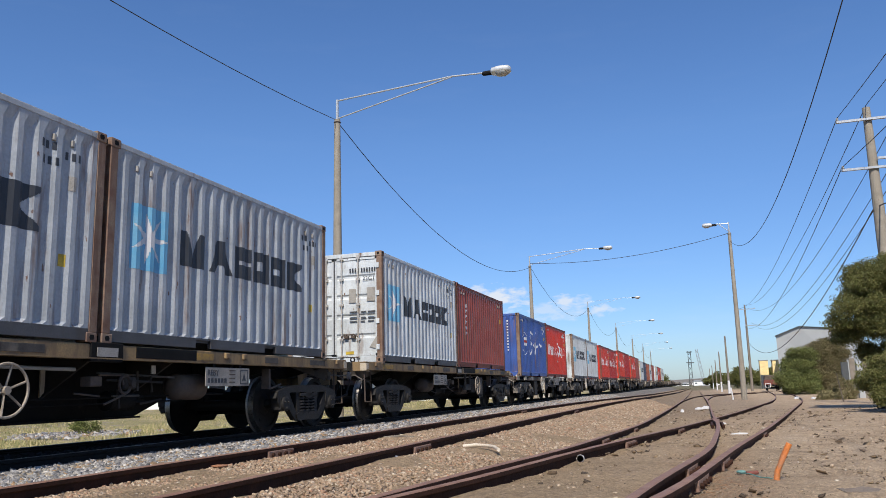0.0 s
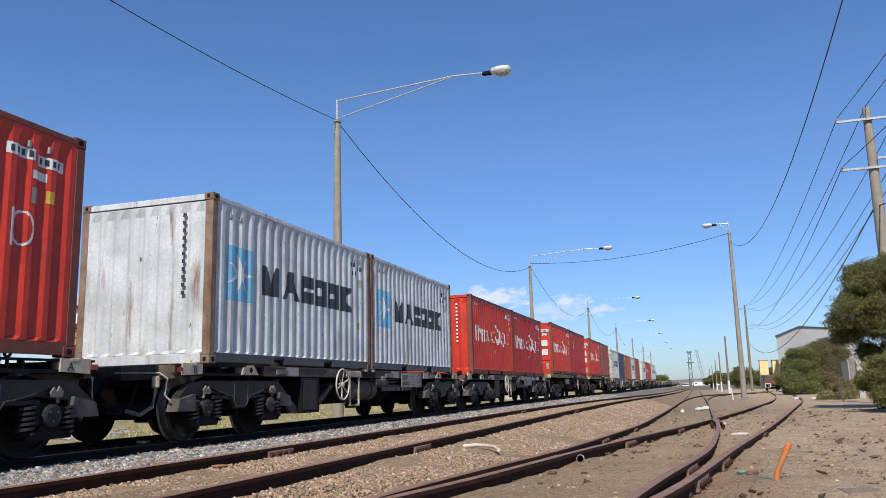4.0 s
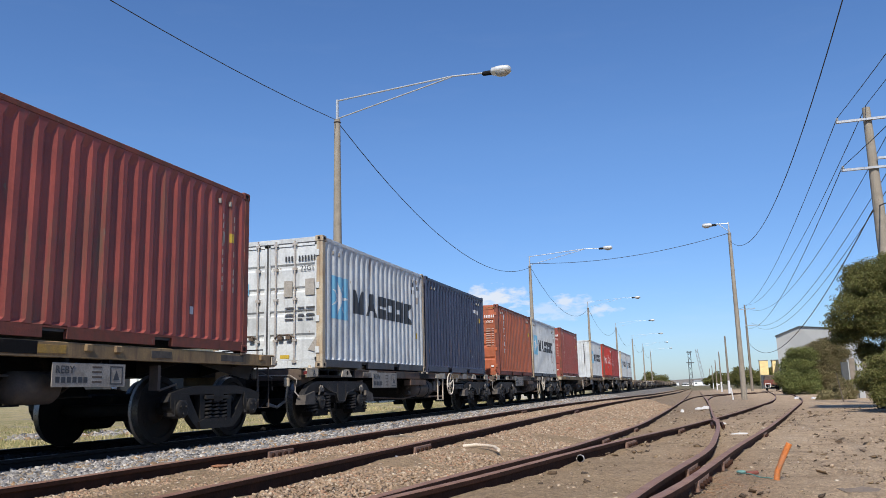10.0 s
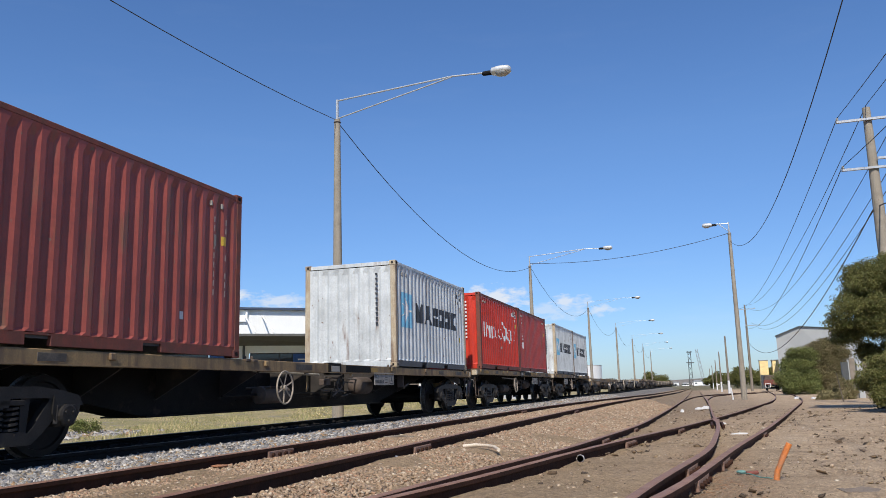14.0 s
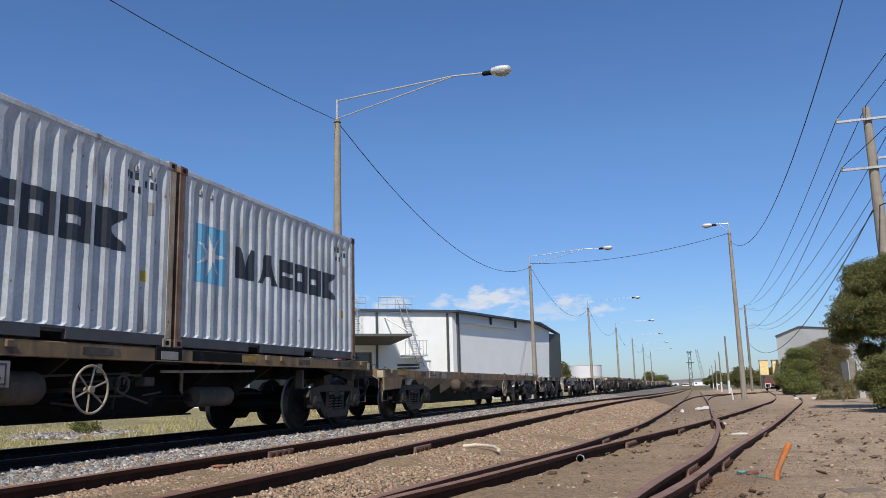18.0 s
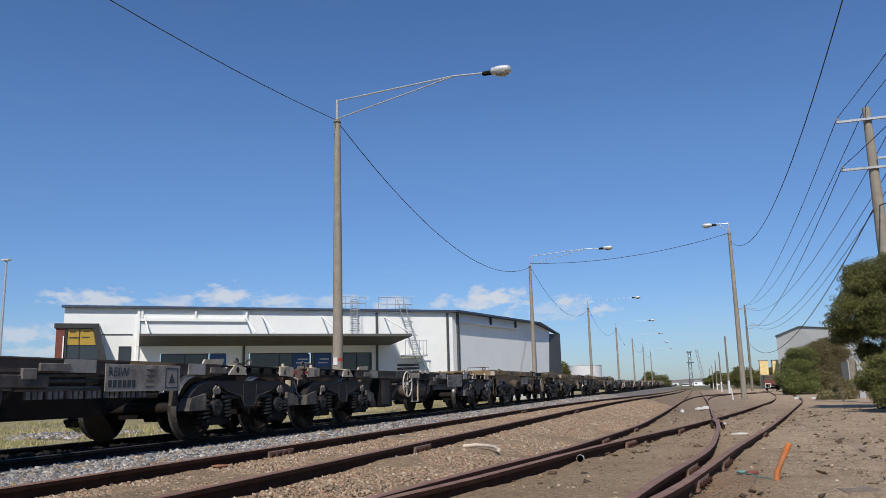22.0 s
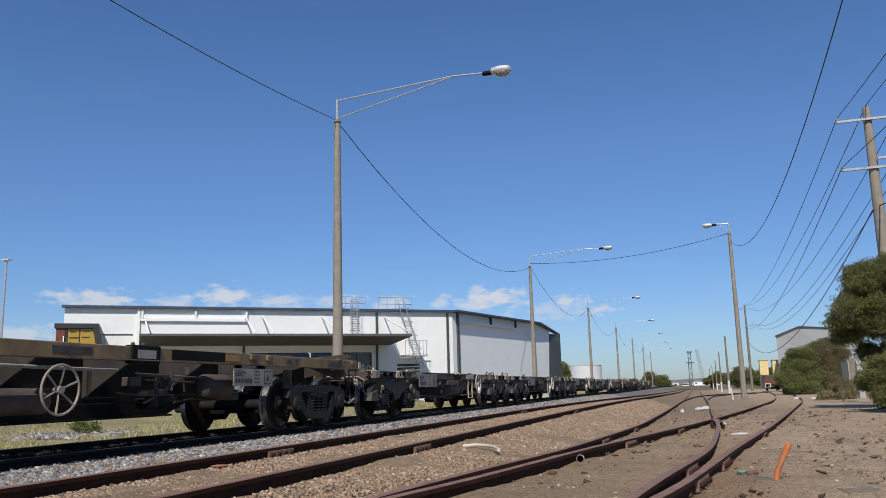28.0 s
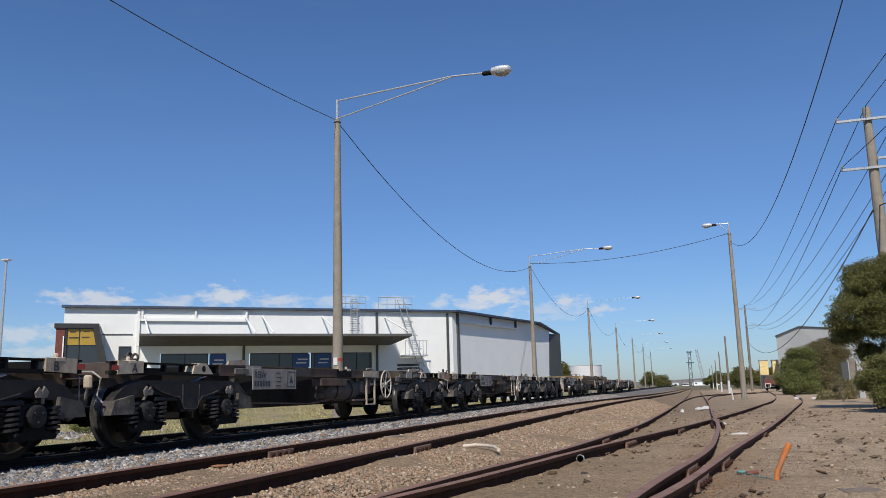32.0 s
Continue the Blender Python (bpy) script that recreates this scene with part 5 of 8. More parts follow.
def hand_wheel(root, y, z, x=1.26, R=0.30, m=None):
    w = part("hand_wheel", cached("hw_rim%.2f" % R, lambda: Geo().ring((0, 0, 0), R, 0.016, "x", 28, 6).mesh("hand_wheel", M_HWHEEL, True)), m or M_HWHEEL, root, "dusty white hand brake wheel", Matrix.Translation((x, y, z)))
    for k in range(6):
        t = k * math.pi / 3 + 0.35
        part("spoke", cached("hw_spoke%d%.2f" % (k, R), lambda t=t: Geo().tube([(-0.03, 0, 0), (-0.01, 0.5 * R * math.cos(t), 0.5 * R * math.sin(t)), (0, R * math.cos(t), R * math.sin(t))], 0.013, 5).mesh("spoke", M_HWHEEL)), m or M_HWHEEL, w)
    part("hub", cached("hw_hub", lambda: Geo().lathe([(-0.10, 0.02), (-0.04, 0.045), (0.02, 0.045)], "x", 10).mesh("hub", M_HWHEEL)), m or M_HWHEEL, w)
    part("brake_spindle", Geo().tube([(0.5, y, z), (x - 0.06, y, z)], 0.025, 8), M_WGREY, root)


def coupler(root, y, s, z=0.86):
    g = Geo().box(-0.09, 0.09, min(y, y + s * 0.34), max(y, y + s * 0.34), z - 0.10, z + 0.08, 0.02)
    g.prism([(-0.16, y + s * 0.30), (0.12, y + s * 0.30), (0.16, y + s * 0.44), (0.10, y + s * 0.56), (0.02, y + s * 0.50), (-0.05, y + s * 0.60), (-0.16, y + s * 0.52)], "z", z - 0.15, z + 0.13)
    part("coupler", g, M_BLACK, root, "black automatic coupler")
    h = Geo().tube([(0.45, y, z - 0.05), (0.44, y + s * 0.10, z - 0.3), (0.40, y + s * 0.28, z - 0.46), (0.33, y + s * 0.42, z - 0.42)], 0.025, 7)
    part("air_hose", h, M_BLACK, root)


def plate_sign(root, y0, y1, z0, z1, code, x=1.215):
    p = part("sign_plate", Geo().box(x - 0.012, x, y0, y1, z0, z1, 0.003), M_SIGNP, root, "dull grey stencilled data plate")
    part("lettering", text_mesh(code, (z1 - z0) * 0.46, M_INK), M_INK, p, at=Matrix.Translation((x + 0.003, y0 + 0.04, z0 + (z1 - z0) * 0.56)) @ FACE_X)
    for k in range(6):
        part("number_bar", Geo().box(x, x + 0.003, y0 + 0.05 + k * 0.085, y0 + 0.11 + k * 0.085, z0 + 0.05, z0 + (z1 - z0) * 0.42), M_INK, p)
    w = (z1 - z0) * 0.40
    yc, zc = y1 - 0.05 - w, (z0 + z1) / 2
    e = Geo()
    for a, b, c, d in ((-w, w, -w, -w + 0.015), (-w, w, w - 0.015, w), (-w, -w + 0.015, -w, w), (w - 0.015, w, -w, w)):
        e.box(x, x + 0.003, yc + a, yc + b, zc + c, zc + d)
    e.prism([(yc - w * 0.5, zc - w * 0.5), (yc + w * 0.5, zc - w * 0.5), (yc, zc + w * 0.55)], "x", x, x + 0.003)
    part("symbol", e, M_INK, p)
    for k in range(4):
        part("text_bar", Geo().box(x, x + 0.003, (y0 + y1) / 2 + 0.02, (y0 + y1) / 2 + 0.18, z0 + 0.05 + k * (z1 - z0) * 0.21, z0 + 0.068 + k * (z1 - z0) * 0.21), M_WGREY, p)


def twistlock(root, y, z, m, x=1.16):
    for q in (-1, 1):
        g = Geo().box(q * x - 0.06, q * x + 0.06, y - 0.07, y + 0.07, z - 0.05, z - 0.004, 0.008)
        g.lathe([(z - 0.005, 0.028), (z + 0.03, 0.028), (z + 0.045, 0.016)], "z", 8, (q * x - q * 0.02, y, 0))
        part("twistlock", g, m, root)


def flat_wagon(length, z_deck, code, hand_y, belly, slots, sign_y=2.09, hand_z=0.74, sill=0.175, keel=(3.1, 1.55), wing=False, box_y=None, bogie_in=1.66, box_m=None, sill_sign=False):
    """A dusty tan container flat: side sills, fishbelly centre sill, outriggers, open-frame bogies."""
    root = thing("container_wagon", "dusty tan and black skeletal flat wagon for containers", "railway wagon", "wagons of the train")
    h = length / 2 - 0.45
    zt = z_deck - 0.012
    for q in (-1, 1):
        x0, x1 = sorted((q * 1.06, q * 1.20))
        g = Geo().box(x0, x1, -h, h, zt - sill, zt, 0.008)
        g.box(min(q * 1.06, q * 1.225), max(q * 1.06, q * 1.225), -h, h, zt - sill - 0.003, zt - sill + 0.012)
        part("side_sill", g, M_TAN, root, "dusty tan side sill")
        for k, y in enumerate((-h + 1.0, -h + 2.6, -1.5, 1.9, h - 1.6, h - 3.2)):
            w = 0.42 if k % 2 else 0.62
            part("reflector", Geo().box(min(q * 1.20, q * 1.206), max(q * 1.20, q * 1.206), y, y + w, zt - 0.135, zt - 0.04, 0.002), M_SCUFF if k % 3 else M_OCHRE, root)
    b = h - 2.15
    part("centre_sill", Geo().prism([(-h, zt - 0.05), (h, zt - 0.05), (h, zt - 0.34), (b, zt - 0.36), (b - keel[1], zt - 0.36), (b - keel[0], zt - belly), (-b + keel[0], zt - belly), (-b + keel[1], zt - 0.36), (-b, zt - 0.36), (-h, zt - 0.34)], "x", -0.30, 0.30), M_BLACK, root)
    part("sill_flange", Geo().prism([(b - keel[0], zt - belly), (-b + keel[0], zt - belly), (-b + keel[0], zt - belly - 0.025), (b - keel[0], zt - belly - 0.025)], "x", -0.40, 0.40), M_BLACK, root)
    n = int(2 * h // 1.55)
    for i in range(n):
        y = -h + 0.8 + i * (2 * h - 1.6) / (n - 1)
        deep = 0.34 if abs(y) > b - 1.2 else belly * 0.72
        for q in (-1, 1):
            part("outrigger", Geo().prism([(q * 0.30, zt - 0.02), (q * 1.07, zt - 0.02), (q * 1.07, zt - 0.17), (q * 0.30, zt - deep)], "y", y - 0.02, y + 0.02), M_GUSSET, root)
    for s in (-1, 1):
        y = s * h
        part("headstock", Geo().box(-1.20, 1.20, min(y, y - s * 0.16), max(y, y - s * 0.16), zt - 0.20, zt + 0.002, 0.008).box(-0.32, 0.32, min(y, y - s * 0.4), max(y, y - s * 0.4), zt - 0.48, zt - 0.18, 0.01), M_TAN, root)
        part("headstock_patch", Geo().box(1.06, 1.212, min(y + s * 0.005, y - s * 0.12), max(y + s * 0.005, y - s * 0.12), zt - 0.19, zt - 0.03), M_CREAM, root)
        part("step_iron", Geo().tube([(1.12, y - s * 0.08, zt - 0.17), (1.14, y - s * 0.08, 0.42), (1.14, y - s * 0.42, 0.42), (1.12, y - s * 0.42, zt - 0.17)], 0.016, 6), M_WGREY, root)
        coupler(root, y - s * 0.15, s)
        part("end_hose", Geo().tube([(0.78, y - s * 0.02, zt - 0.20), (0.84, y + s * 0.06, 0.86), (0.80, y + s * 0.14, 0.58), (0.62, y + s * 0.30, 0.50)], 0.028, 8), M_BOGIE, root, smooth=True)
        part("angle_cock", Geo().lathe([(-0.09, 0.03), (-0.07, 0.052), (0.06, 0.052), (0.08, 0.03)], "z", 10, (0.80, y + s * 0.01, zt - 0.30)), M_LITGREY, root)
        part("end_gusset", Geo().prism([(y - s * 0.16, zt - 0.17), (y - s * 1.7, zt - 0.17), (y - s * 0.3, zt - 0.40)], "x", 0.86, 0.88), M_GUSSET, root)
        part("uncoupling_rod", Geo().tube([(0.15, y + s * 0.03, 1.0), (0.95, y + s * 0.03, 0.99), (1.12, y + s * 0.05, 0.90), (1.12, y + s * 0.07, 0.70)], 0.013, 6), M_LITGREY, root)
        bogie("open", root, Matrix.Translation((0, s * (h - bogie_in), 0)), M_BOGIEB)
        part("end_rail", Geo().tube([(0.2, y - s * 0.05, zt), (0.2, y - s * 0.05, zt + 0.1), (1.0, y - s * 0.05, zt + 0.1), (1.0, y - s * 0.05, zt)], 0.012, 6), M_WGREY, root)
        part("lock_lever", Geo().ring((0.75, y - s * 0.3, zt + 0.06), 0.05, 0.018, "y", 10, 5).tube([(0.75, y - s * 0.3, zt - 0.02), (0.75, y - s * 0.3, zt + 0.03)], 0.02, 6), M_WGREY, root)
    for y in slots:
        twistlock(root, y, z_deck, M_WGREY)
    hand_wheel(root, hand_y, hand_z, R=0.275, m=M_WHEELB)
    if sill_sign:
        plate_sign(root, sign_y, sign_y + 1.74, zt - sill + 0.02, zt - 0.02, code, 1.209)
        # folded end plate hung under the sill
        part("hung_plate", Geo().prism([(-h, zt - sill), (-h, 0.655), (-h + 1.05, 0.70), (-h + 1.18, zt - sill)], "x", 1.19, 1.235), M_TAN, root, "dusty tan plate hung under the sill")
    else:
        plate_sign(root, sign_y, sign_y + 1.18, 0.77, 1.045, code)
        part("sign_bracket", Geo().box(1.10, 1.20, sign_y + 0.2, sign_y + 0.26, 1.04, zt - sill).box(1.10, 1.20, sign_y + 0.9, sign_y + 0.96, 1.04, zt - sill), M_BLACK, root)
    f = 1 if sign_y > 0 else -1
    part("air_reservoir", Geo().lathe([(-0.34, 0.06), (-0.30, 0.15), (-0.24, 0.19), (0.30, 0.19), (0.36, 0.15), (0.40, 0.06)], "y", 18, (0.84, f * 2.15, 0.77)), M_WGREY, root, smooth=True)
    part("brake_cylinder", Geo().lathe([(-0.28, 0.04), (-0.24, 0.13), (0.20, 0.13), (0.24, 0.05), (0.5, 0.03)], "y", 14, (0.72, f * 0.90, 0.60)), M_BLACK, root, smooth=True)
    part("air_reservoir", Geo().lathe([(-0.05, 0.06), (0.0, 0.15), (0.9, 0.15), (0.95, 0.06)], "y", 16, (0.80, f * -1.2 - (0.9 if f > 0 else 0), 0.62)), M_WGREY, root, smooth=True)
    part("brake_rod", Geo().tube([(0.8, -3.2, 0.62), (0.8, 3.2, 0.66)], 0.014, 6).tube([(0.6, -2.5, 0.55), (0.9, 2.0, 0.58)], 0.012, 6), M_BLACK, root)
    part("train_pipe", Geo().tube([(1.0, f * -2.6, 1.02), (1.0, f * -0.7, 0.985), (1.0, f * -0.2, 0.98)], 0.022, 7), M_PLATE, root)
    part("valve", Geo().box(0.9, 1.06, f * 0.1 - 0.1, f * 0.1 + 0.1, 0.78, 0.90, 0.01).tube([(1.0, f * 0.2, 0.92), (1.04, f * 0.55, 0.92), (1.04, f * 0.6, 0.8)], 0.016, 6).tube([(1.0, f * -0.2, 0.7), (1.03, f * 0.2, 0.66)], 0.012, 6), M_WGREY, root)
    part("valve_tag", Geo().box(1.08, 1.10, f * 1.1 - 0.03, f * 1.1 + 0.05, 0.94, 1.05), M_CREAM, root)
    part("lever_gear", Geo().ring((1.05, f * 0.62, 0.80), 0.11, 0.02, "x", 16, 6).tube([(1.05, f * 0.62, 0.68), (1.1, f * 0.2, 0.56)], 0.014, 6), M_WGREY, root)
    for k, (a, z0, b, z1) in enumerate(((0.35, 0.86, 1.45, 0.83), (0.5, 0.66, 1.0, 0.66), (0.62, 0.74, 0.66, 0.50), (1.0, 0.98, 1.02, 0.72), (1.3, 0.92, 1.34, 0.70), (0.3, 0.95, 1.9, 0.90), (1.15, 0.55, 1.6, 0.60))):
        part("brake_linkage", Geo().tube([(0.98 - 0.02 * k, f * a, z0), (0.98 - 0.02 * k, f * b, z1)], 0.016, 6), M_SCUFF if k % 2 else M_GUSSET, root)
    part("brake_block", Geo().box(0.92, 1.04, min(f * 0.62, f * 0.86), max(f * 0.62, f * 0.86), 0.74, 0.90, 0.02).lathe([(1.04, 0.05), (1.09, 0.05)], "x", 10, (0, f * 0.74, 0.82)), M_GUSSET, root)
    part("hanger_plate", Geo().prism([(f * -0.7, 0.98), (f * -0.64, 0.98), (f * -0.64, 0.72), (f * -0.7, 0.66)], "x", 0.98, 1.0), M_TAN, root)
    if not sill_sign:
        part("label_frame", Geo().box(1.10, 1.222, -0.20, 0.36, zt - 0.21, zt + 0.02, 0.01), M_BLACK, root)
        part("label_sheet", Geo().box(1.222, 1.227, -0.10, 0.26, zt - 0.15, zt - 0.04), M_PLATE, root)
        part("dark_panel", Geo().box(1.20, 1.207, 0.62, 1.9, zt - 0.15, zt - 0.01), M_BLACK, root)
    for k, y in enumerate((-h + 0.5, -h + 3.7, -2.6, 3.1, h - 4.4, h - 0.5)):
        part("tie_lug", Geo().box(1.19, 1.235, y, y + 0.11, zt - 0.10, zt - 0.01, 0.012), M_TAN, root)
    part("load_lever", Geo().box(1.02, 1.16, 4.0, 4.06, 0.72, 1.05).tube([(1.15, 4.05, 0.72), (1.16, 4.4, 0.80)], 0.015, 6), M_WGREY, root)
    if box_y is not None:
        e = part("equipment_box", Geo().box(0.75, 1.17, box_y, box_y + 0.62, 0.40, 1.02, 0.015), box_m or M_BLACK, root, "steel equipment box beside the hand wheel")
        part("box_panel", Geo().box(1.17, 1.176, box_y + 0.05, box_y + 0.57, 0.45, 0.98, 0.003), box_m or M_SCUFF, e)
        part("box_panel", Geo().box(0.9, 1.10, box_y - 0.5, box_y - 0.02, 0.52, 0.96, 0.01), M_GUSSET, e)
        for a, b in ((-1.35, -1.30), (-0.80, -0.75)):
            part("hanger", Geo().box(1.10, 1.16, box_y + a, box_y + b, 0.62, zt - sill), M_SCUFF, root)
        part("hanger_tray", Geo().box(1.06, 1.16, box_y - 1.35, box_y - 0.75, 0.60, 0.78, 0.01), M_GUSSET, root)
    if wing:
        for q in (-1, 1):
            part("end_wing", Geo().prism([(h - 2.3, zt), (h - 0.04, zt), (h - 0.04, zt + 0.15)], "x", q * 0.92 - 0.01, q * 0.92 + 0.01), M_TAN, root, "sloping end plate")
    return root


def frame_wagon(length, z_deck, code, hand_y, sign_y, g_y):
    """A low skeletal wagon: thin sills, shrouded bogies, reservoir and brake gear hung in the open."""
    root = thing("skeletal_wagon", "brown grey skeletal container wagon with shrouded dark bogies", "railway wagon", "wagons of the train")
    h = length / 2 - 0.42
    zt = z_deck - 0.012
    for q in (-1, 1):
        x0, x1 = sorted((q * 1.10, q * 1.19))
        g = Geo().prism([(-h + 2.30, zt), (h - 2.30, zt), (h - 2.30, zt - 0.165), (-h + 2.30, zt - 0.165)], "x", x0, x1)
        g.box(min(q * 1.04, q * 1.205), max(q * 1.04, q * 1.205), -h + 2.30, h - 2.30, zt - 0.02, zt)
        part("side_sill", g, M_WGREY if sign_y > 0 else M_WBROWN, root)
        for s in (-1, 1):
            e = Geo().box(x0, x1, min(s * h, s * (h - 2.30)), max(s * h, s * (h - 2.30)), zt - 0.17, zt - 0.125)
            e.box(x0, x1, min(s * h, s * (h - 2.30)), max(s * h, s * (h - 2.30)), zt - 0.035, zt - 0.01)
            for k in range(6):
                y = s * (h - 0.25 - 0.40 * k)
                e.box(x0 + 0.005, x1 - 0.005, y - 0.014, y + 0.014, zt - 0.14, zt - 0.02)
            part("end_frame", e, M_BLACK, root)
            part("end_bracket", Geo().prism([(s * (h - 0.10), zt), (s * (h - 0.56), zt), (s * (h - 0.56), zt - 0.15), (s * (h - 0.10), zt - 0.17)], "x", min(q * 1.05, q * 1.215), max(q * 1.05, q * 1.215)), M_CREAM, root, "cream painted end bracket")
            part("lock_bracket", Geo().prism([(s * (h - 1.62), zt - 0.15), (s * (h - 1.66), zt - 0.03), (s * (h - 1.72), zt - 0.03), (s * (h - 1.80), zt + 0.003), (s * (h - 1.95), zt + 0.003), (s * (h - 2.12), zt - 0.15)], "x", min(q * 1.06, q * 1.21), max(q * 1.06, q * 1.21)), M_CREAM, root)
            part("bracket_hole", Geo().lathe([(q * 1.2105, 0.045), (q * 1.213, 0.045)], "x", 12, (0, s * (h - 1.88), zt - 0.075)), M_BLACK, root)
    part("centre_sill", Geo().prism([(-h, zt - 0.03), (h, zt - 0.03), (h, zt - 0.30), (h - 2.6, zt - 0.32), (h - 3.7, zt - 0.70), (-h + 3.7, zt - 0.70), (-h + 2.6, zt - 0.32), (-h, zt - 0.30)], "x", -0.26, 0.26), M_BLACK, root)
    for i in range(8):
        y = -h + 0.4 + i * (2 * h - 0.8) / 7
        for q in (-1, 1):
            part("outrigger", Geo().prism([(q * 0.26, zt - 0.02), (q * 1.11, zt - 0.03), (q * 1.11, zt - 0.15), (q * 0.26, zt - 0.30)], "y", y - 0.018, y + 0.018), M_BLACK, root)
    for s in (-1, 1):
        y = s * h
        part("headstock", Geo().box(-1.15, 1.15, min(y, y - s * 0.12), max(y, y - s * 0.12), zt - 0.22, zt - 0.02, 0.008), M_WGREY, root)
        coupler(root, y - s * 0.12, s)
        bogie("shroud", root, Matrix.Translation((0, s * (h - 1.56), 0)), M_BOGIE)
        part("air_pipe", Geo().tube([(0.86, y - s * 0.02, zt - 0.16), (0.90, y + s * 0.06, 0.70), (0.88, y + s * 0.10, 0.50), (0.80, y + s * 0.24, 0.40), (0.66, y + s * 0.36, 0.46)], 0.03, 8), M_LITGREY, root, "dusty grey air hose", smooth=True)
        part("hose_cock", Geo().lathe([(-0.10, 0.035), (-0.08, 0.055), (0.05, 0.055), (0.07, 0.035)], "z", 10, (0.87, y + s * 0.02, zt - 0.24)), M_CREAM, root)
        part("uncoupling_rod", Geo().tube([(0.20, y + s * 0.05, 0.98), (0.95, y + s * 0.05, 0.96), (1.10, y + s * 0.07, 0.88), (1.08, y + s * 0.10, 0.66), (1.14, y + s * 0.06, 0.58)], 0.013, 6), M_PLATE, root)
        part("end_gusset", Geo().prism([(y - s * 0.02, zt - 0.17), (y - s * 0.9, zt - 0.17), (y - s * 0.05, zt - 0.36)], "x", 0.98, 1.0), M_WGREY, root)
        part("lock_lever", Geo().ring((0.8, y - s * 0.9, zt + 0.07), 0.05, 0.018, "y", 10, 5).tube([(0.8, y - s * 0.9, zt - 0.1), (0.8, y - s * 0.9, zt + 0.03)], 0.02, 6), M_WGREY, root)
        part("red_mark", Geo().box(1.215, 1.219, min(y + s * 0.02, y - s * 0.09), max(y + s * 0.02, y - s * 0.09), zt - 0.12, zt - 0.06), M_REDMK, root)
        part("end_letter", text_mesh("A" if (s > 0) == (sign_y > 0) else "B", 0.15, M_INK), M_INK, root, at=Matrix.Translation((1.219, y - 0.06 - (0.40 if s > 0 else -0.40), zt - 0.14)) @ FACE_X)
    for y in (-h + 0.35, h - 0.35, -0.2, 0.2):
        twistlock(root, y, z_deck, M_CREAM)
    hand_wheel(root, hand_y, 0.79)
    if sign_y > 0:
        e = part("equipment_box", Geo().box(0.72, 1.20, hand_y - 1.62, hand_y - 0.90, 0.28, zt - 0.18, 0.015), M_BLACK, root, "black steel equipment box")
        part("box_panel", Geo().box(1.20, 1.206, hand_y - 1.56, hand_y - 1.04, 0.34, zt - 0.22, 0.003), M_GUSSET, e, "scuffed dark panel")
        part("box_strut", Geo().prism([(hand_y - 2.42, zt - 0.34), (hand_y - 2.30, zt - 0.30), (hand_y - 1.62, 0.40), (hand_y - 1.62, 0.28), (hand_y - 1.85, 0.30)], "x", 1.05, 1.1), M_WGREY, root)
        part("box_strut", Geo().prism([(hand_y - 0.2, zt - 0.30), (hand_y - 0.12, zt - 0.34), (hand_y - 0.88, 0.30), (hand_y - 0.90, 0.40)], "x", 1.05, 1.1), M_WGREY, root)
    else:
        part("valve_panel", Geo().box(1.02, 1.10, hand_y - 0.95, hand_y - 0.55, 0.58, zt - 0.16, 0.012), M_WBROWN, root)
        part("valve", Geo().lathe([(1.10, 0.08), (1.17, 0.07), (1.19, 0.03)], "x", 12, (0, hand_y - 0.75, 0.80)), M_LITGREY, root)
        part("valve_box", Geo().box(1.02, 1.14, hand_y - 1.15, hand_y - 1.0, 0.62, 0.86, 0.012), M_LITGREY, root)
        part("foot_board", Geo().box(1.0, 1.18, hand_y - 1.6, hand_y - 0.5, 0.44, 0.48, 0.006), M_WBROWN, root)
        part("brake_rod", Geo().tube([(1.08, hand_y - 5.4, 0.50), (1.08, hand_y - 3.4, 0.44), (1.08, hand_y - 1.0, 0.60)], 0.016, 6), M_WBROWN, root)
    f = 1 if sign_y > 0 else -1
    part("air_reservoir", Geo().lathe([(0, 0.10), (0.05, 0.19), (0.12, 0.225), (1.4, 0.225), (1.46, 0.19), (1.5, 0.10)], "y", 20, (0.94, hand_y + 0.60 if f > 0 else hand_y - 2.75, 0.68)), M_WGREY, root, "dusty brown air tank", smooth=True)
    for y in (1.0, 1.7) if f > 0 else (-2.35, -1.65):
        part("tank_strap", Geo().lathe([(-0.03, 0.231), (0.03, 0.231)], "y", 20, (0.94, hand_y + y, 0.68)), M_BLACK, root)
    a, b = sorted((hand_y + f * 0.50, hand_y + f * 0.95))
    for y in (a, b):
        part("step_stile", Geo().box(1.17, 1.20, y - 0.025, y + 0.025, 0.36, zt - 0.12), M_CREAM, root)
    part("foot_step", Geo().box(1.14, 1.21, a, b, 0.35, 0.375), M_CREAM, root)
    part("step_plate", Geo().box(1.12, 1.212, a - 0.19, b + 0.08, zt - 0.15, zt - 0.03, 0.006), M_CREAM, root)
    part("hand_rail", Geo().tube([(1.17, a + 0.03, zt - 0.03), (1.17, a + 0.05, zt + 0.03), (1.17, b - 0.02, zt + 0.03), (1.17, b, zt - 0.03)], 0.012, 6), M_PLATE, root)
    for k, (y, w, m) in enumerate(((-3.7, 0.45, M_PLATE), (-2.1, 0.6, M_SCUFF), (1.3, 0.5, M_PLATE), (2.4, 0.9, M_TAN), (3.6, 0.4, M_PLATE))):
        part("sill_patch", Geo().box(1.19, 1.207, y, y + w, zt - 0.158, zt - 0.006), m, root)
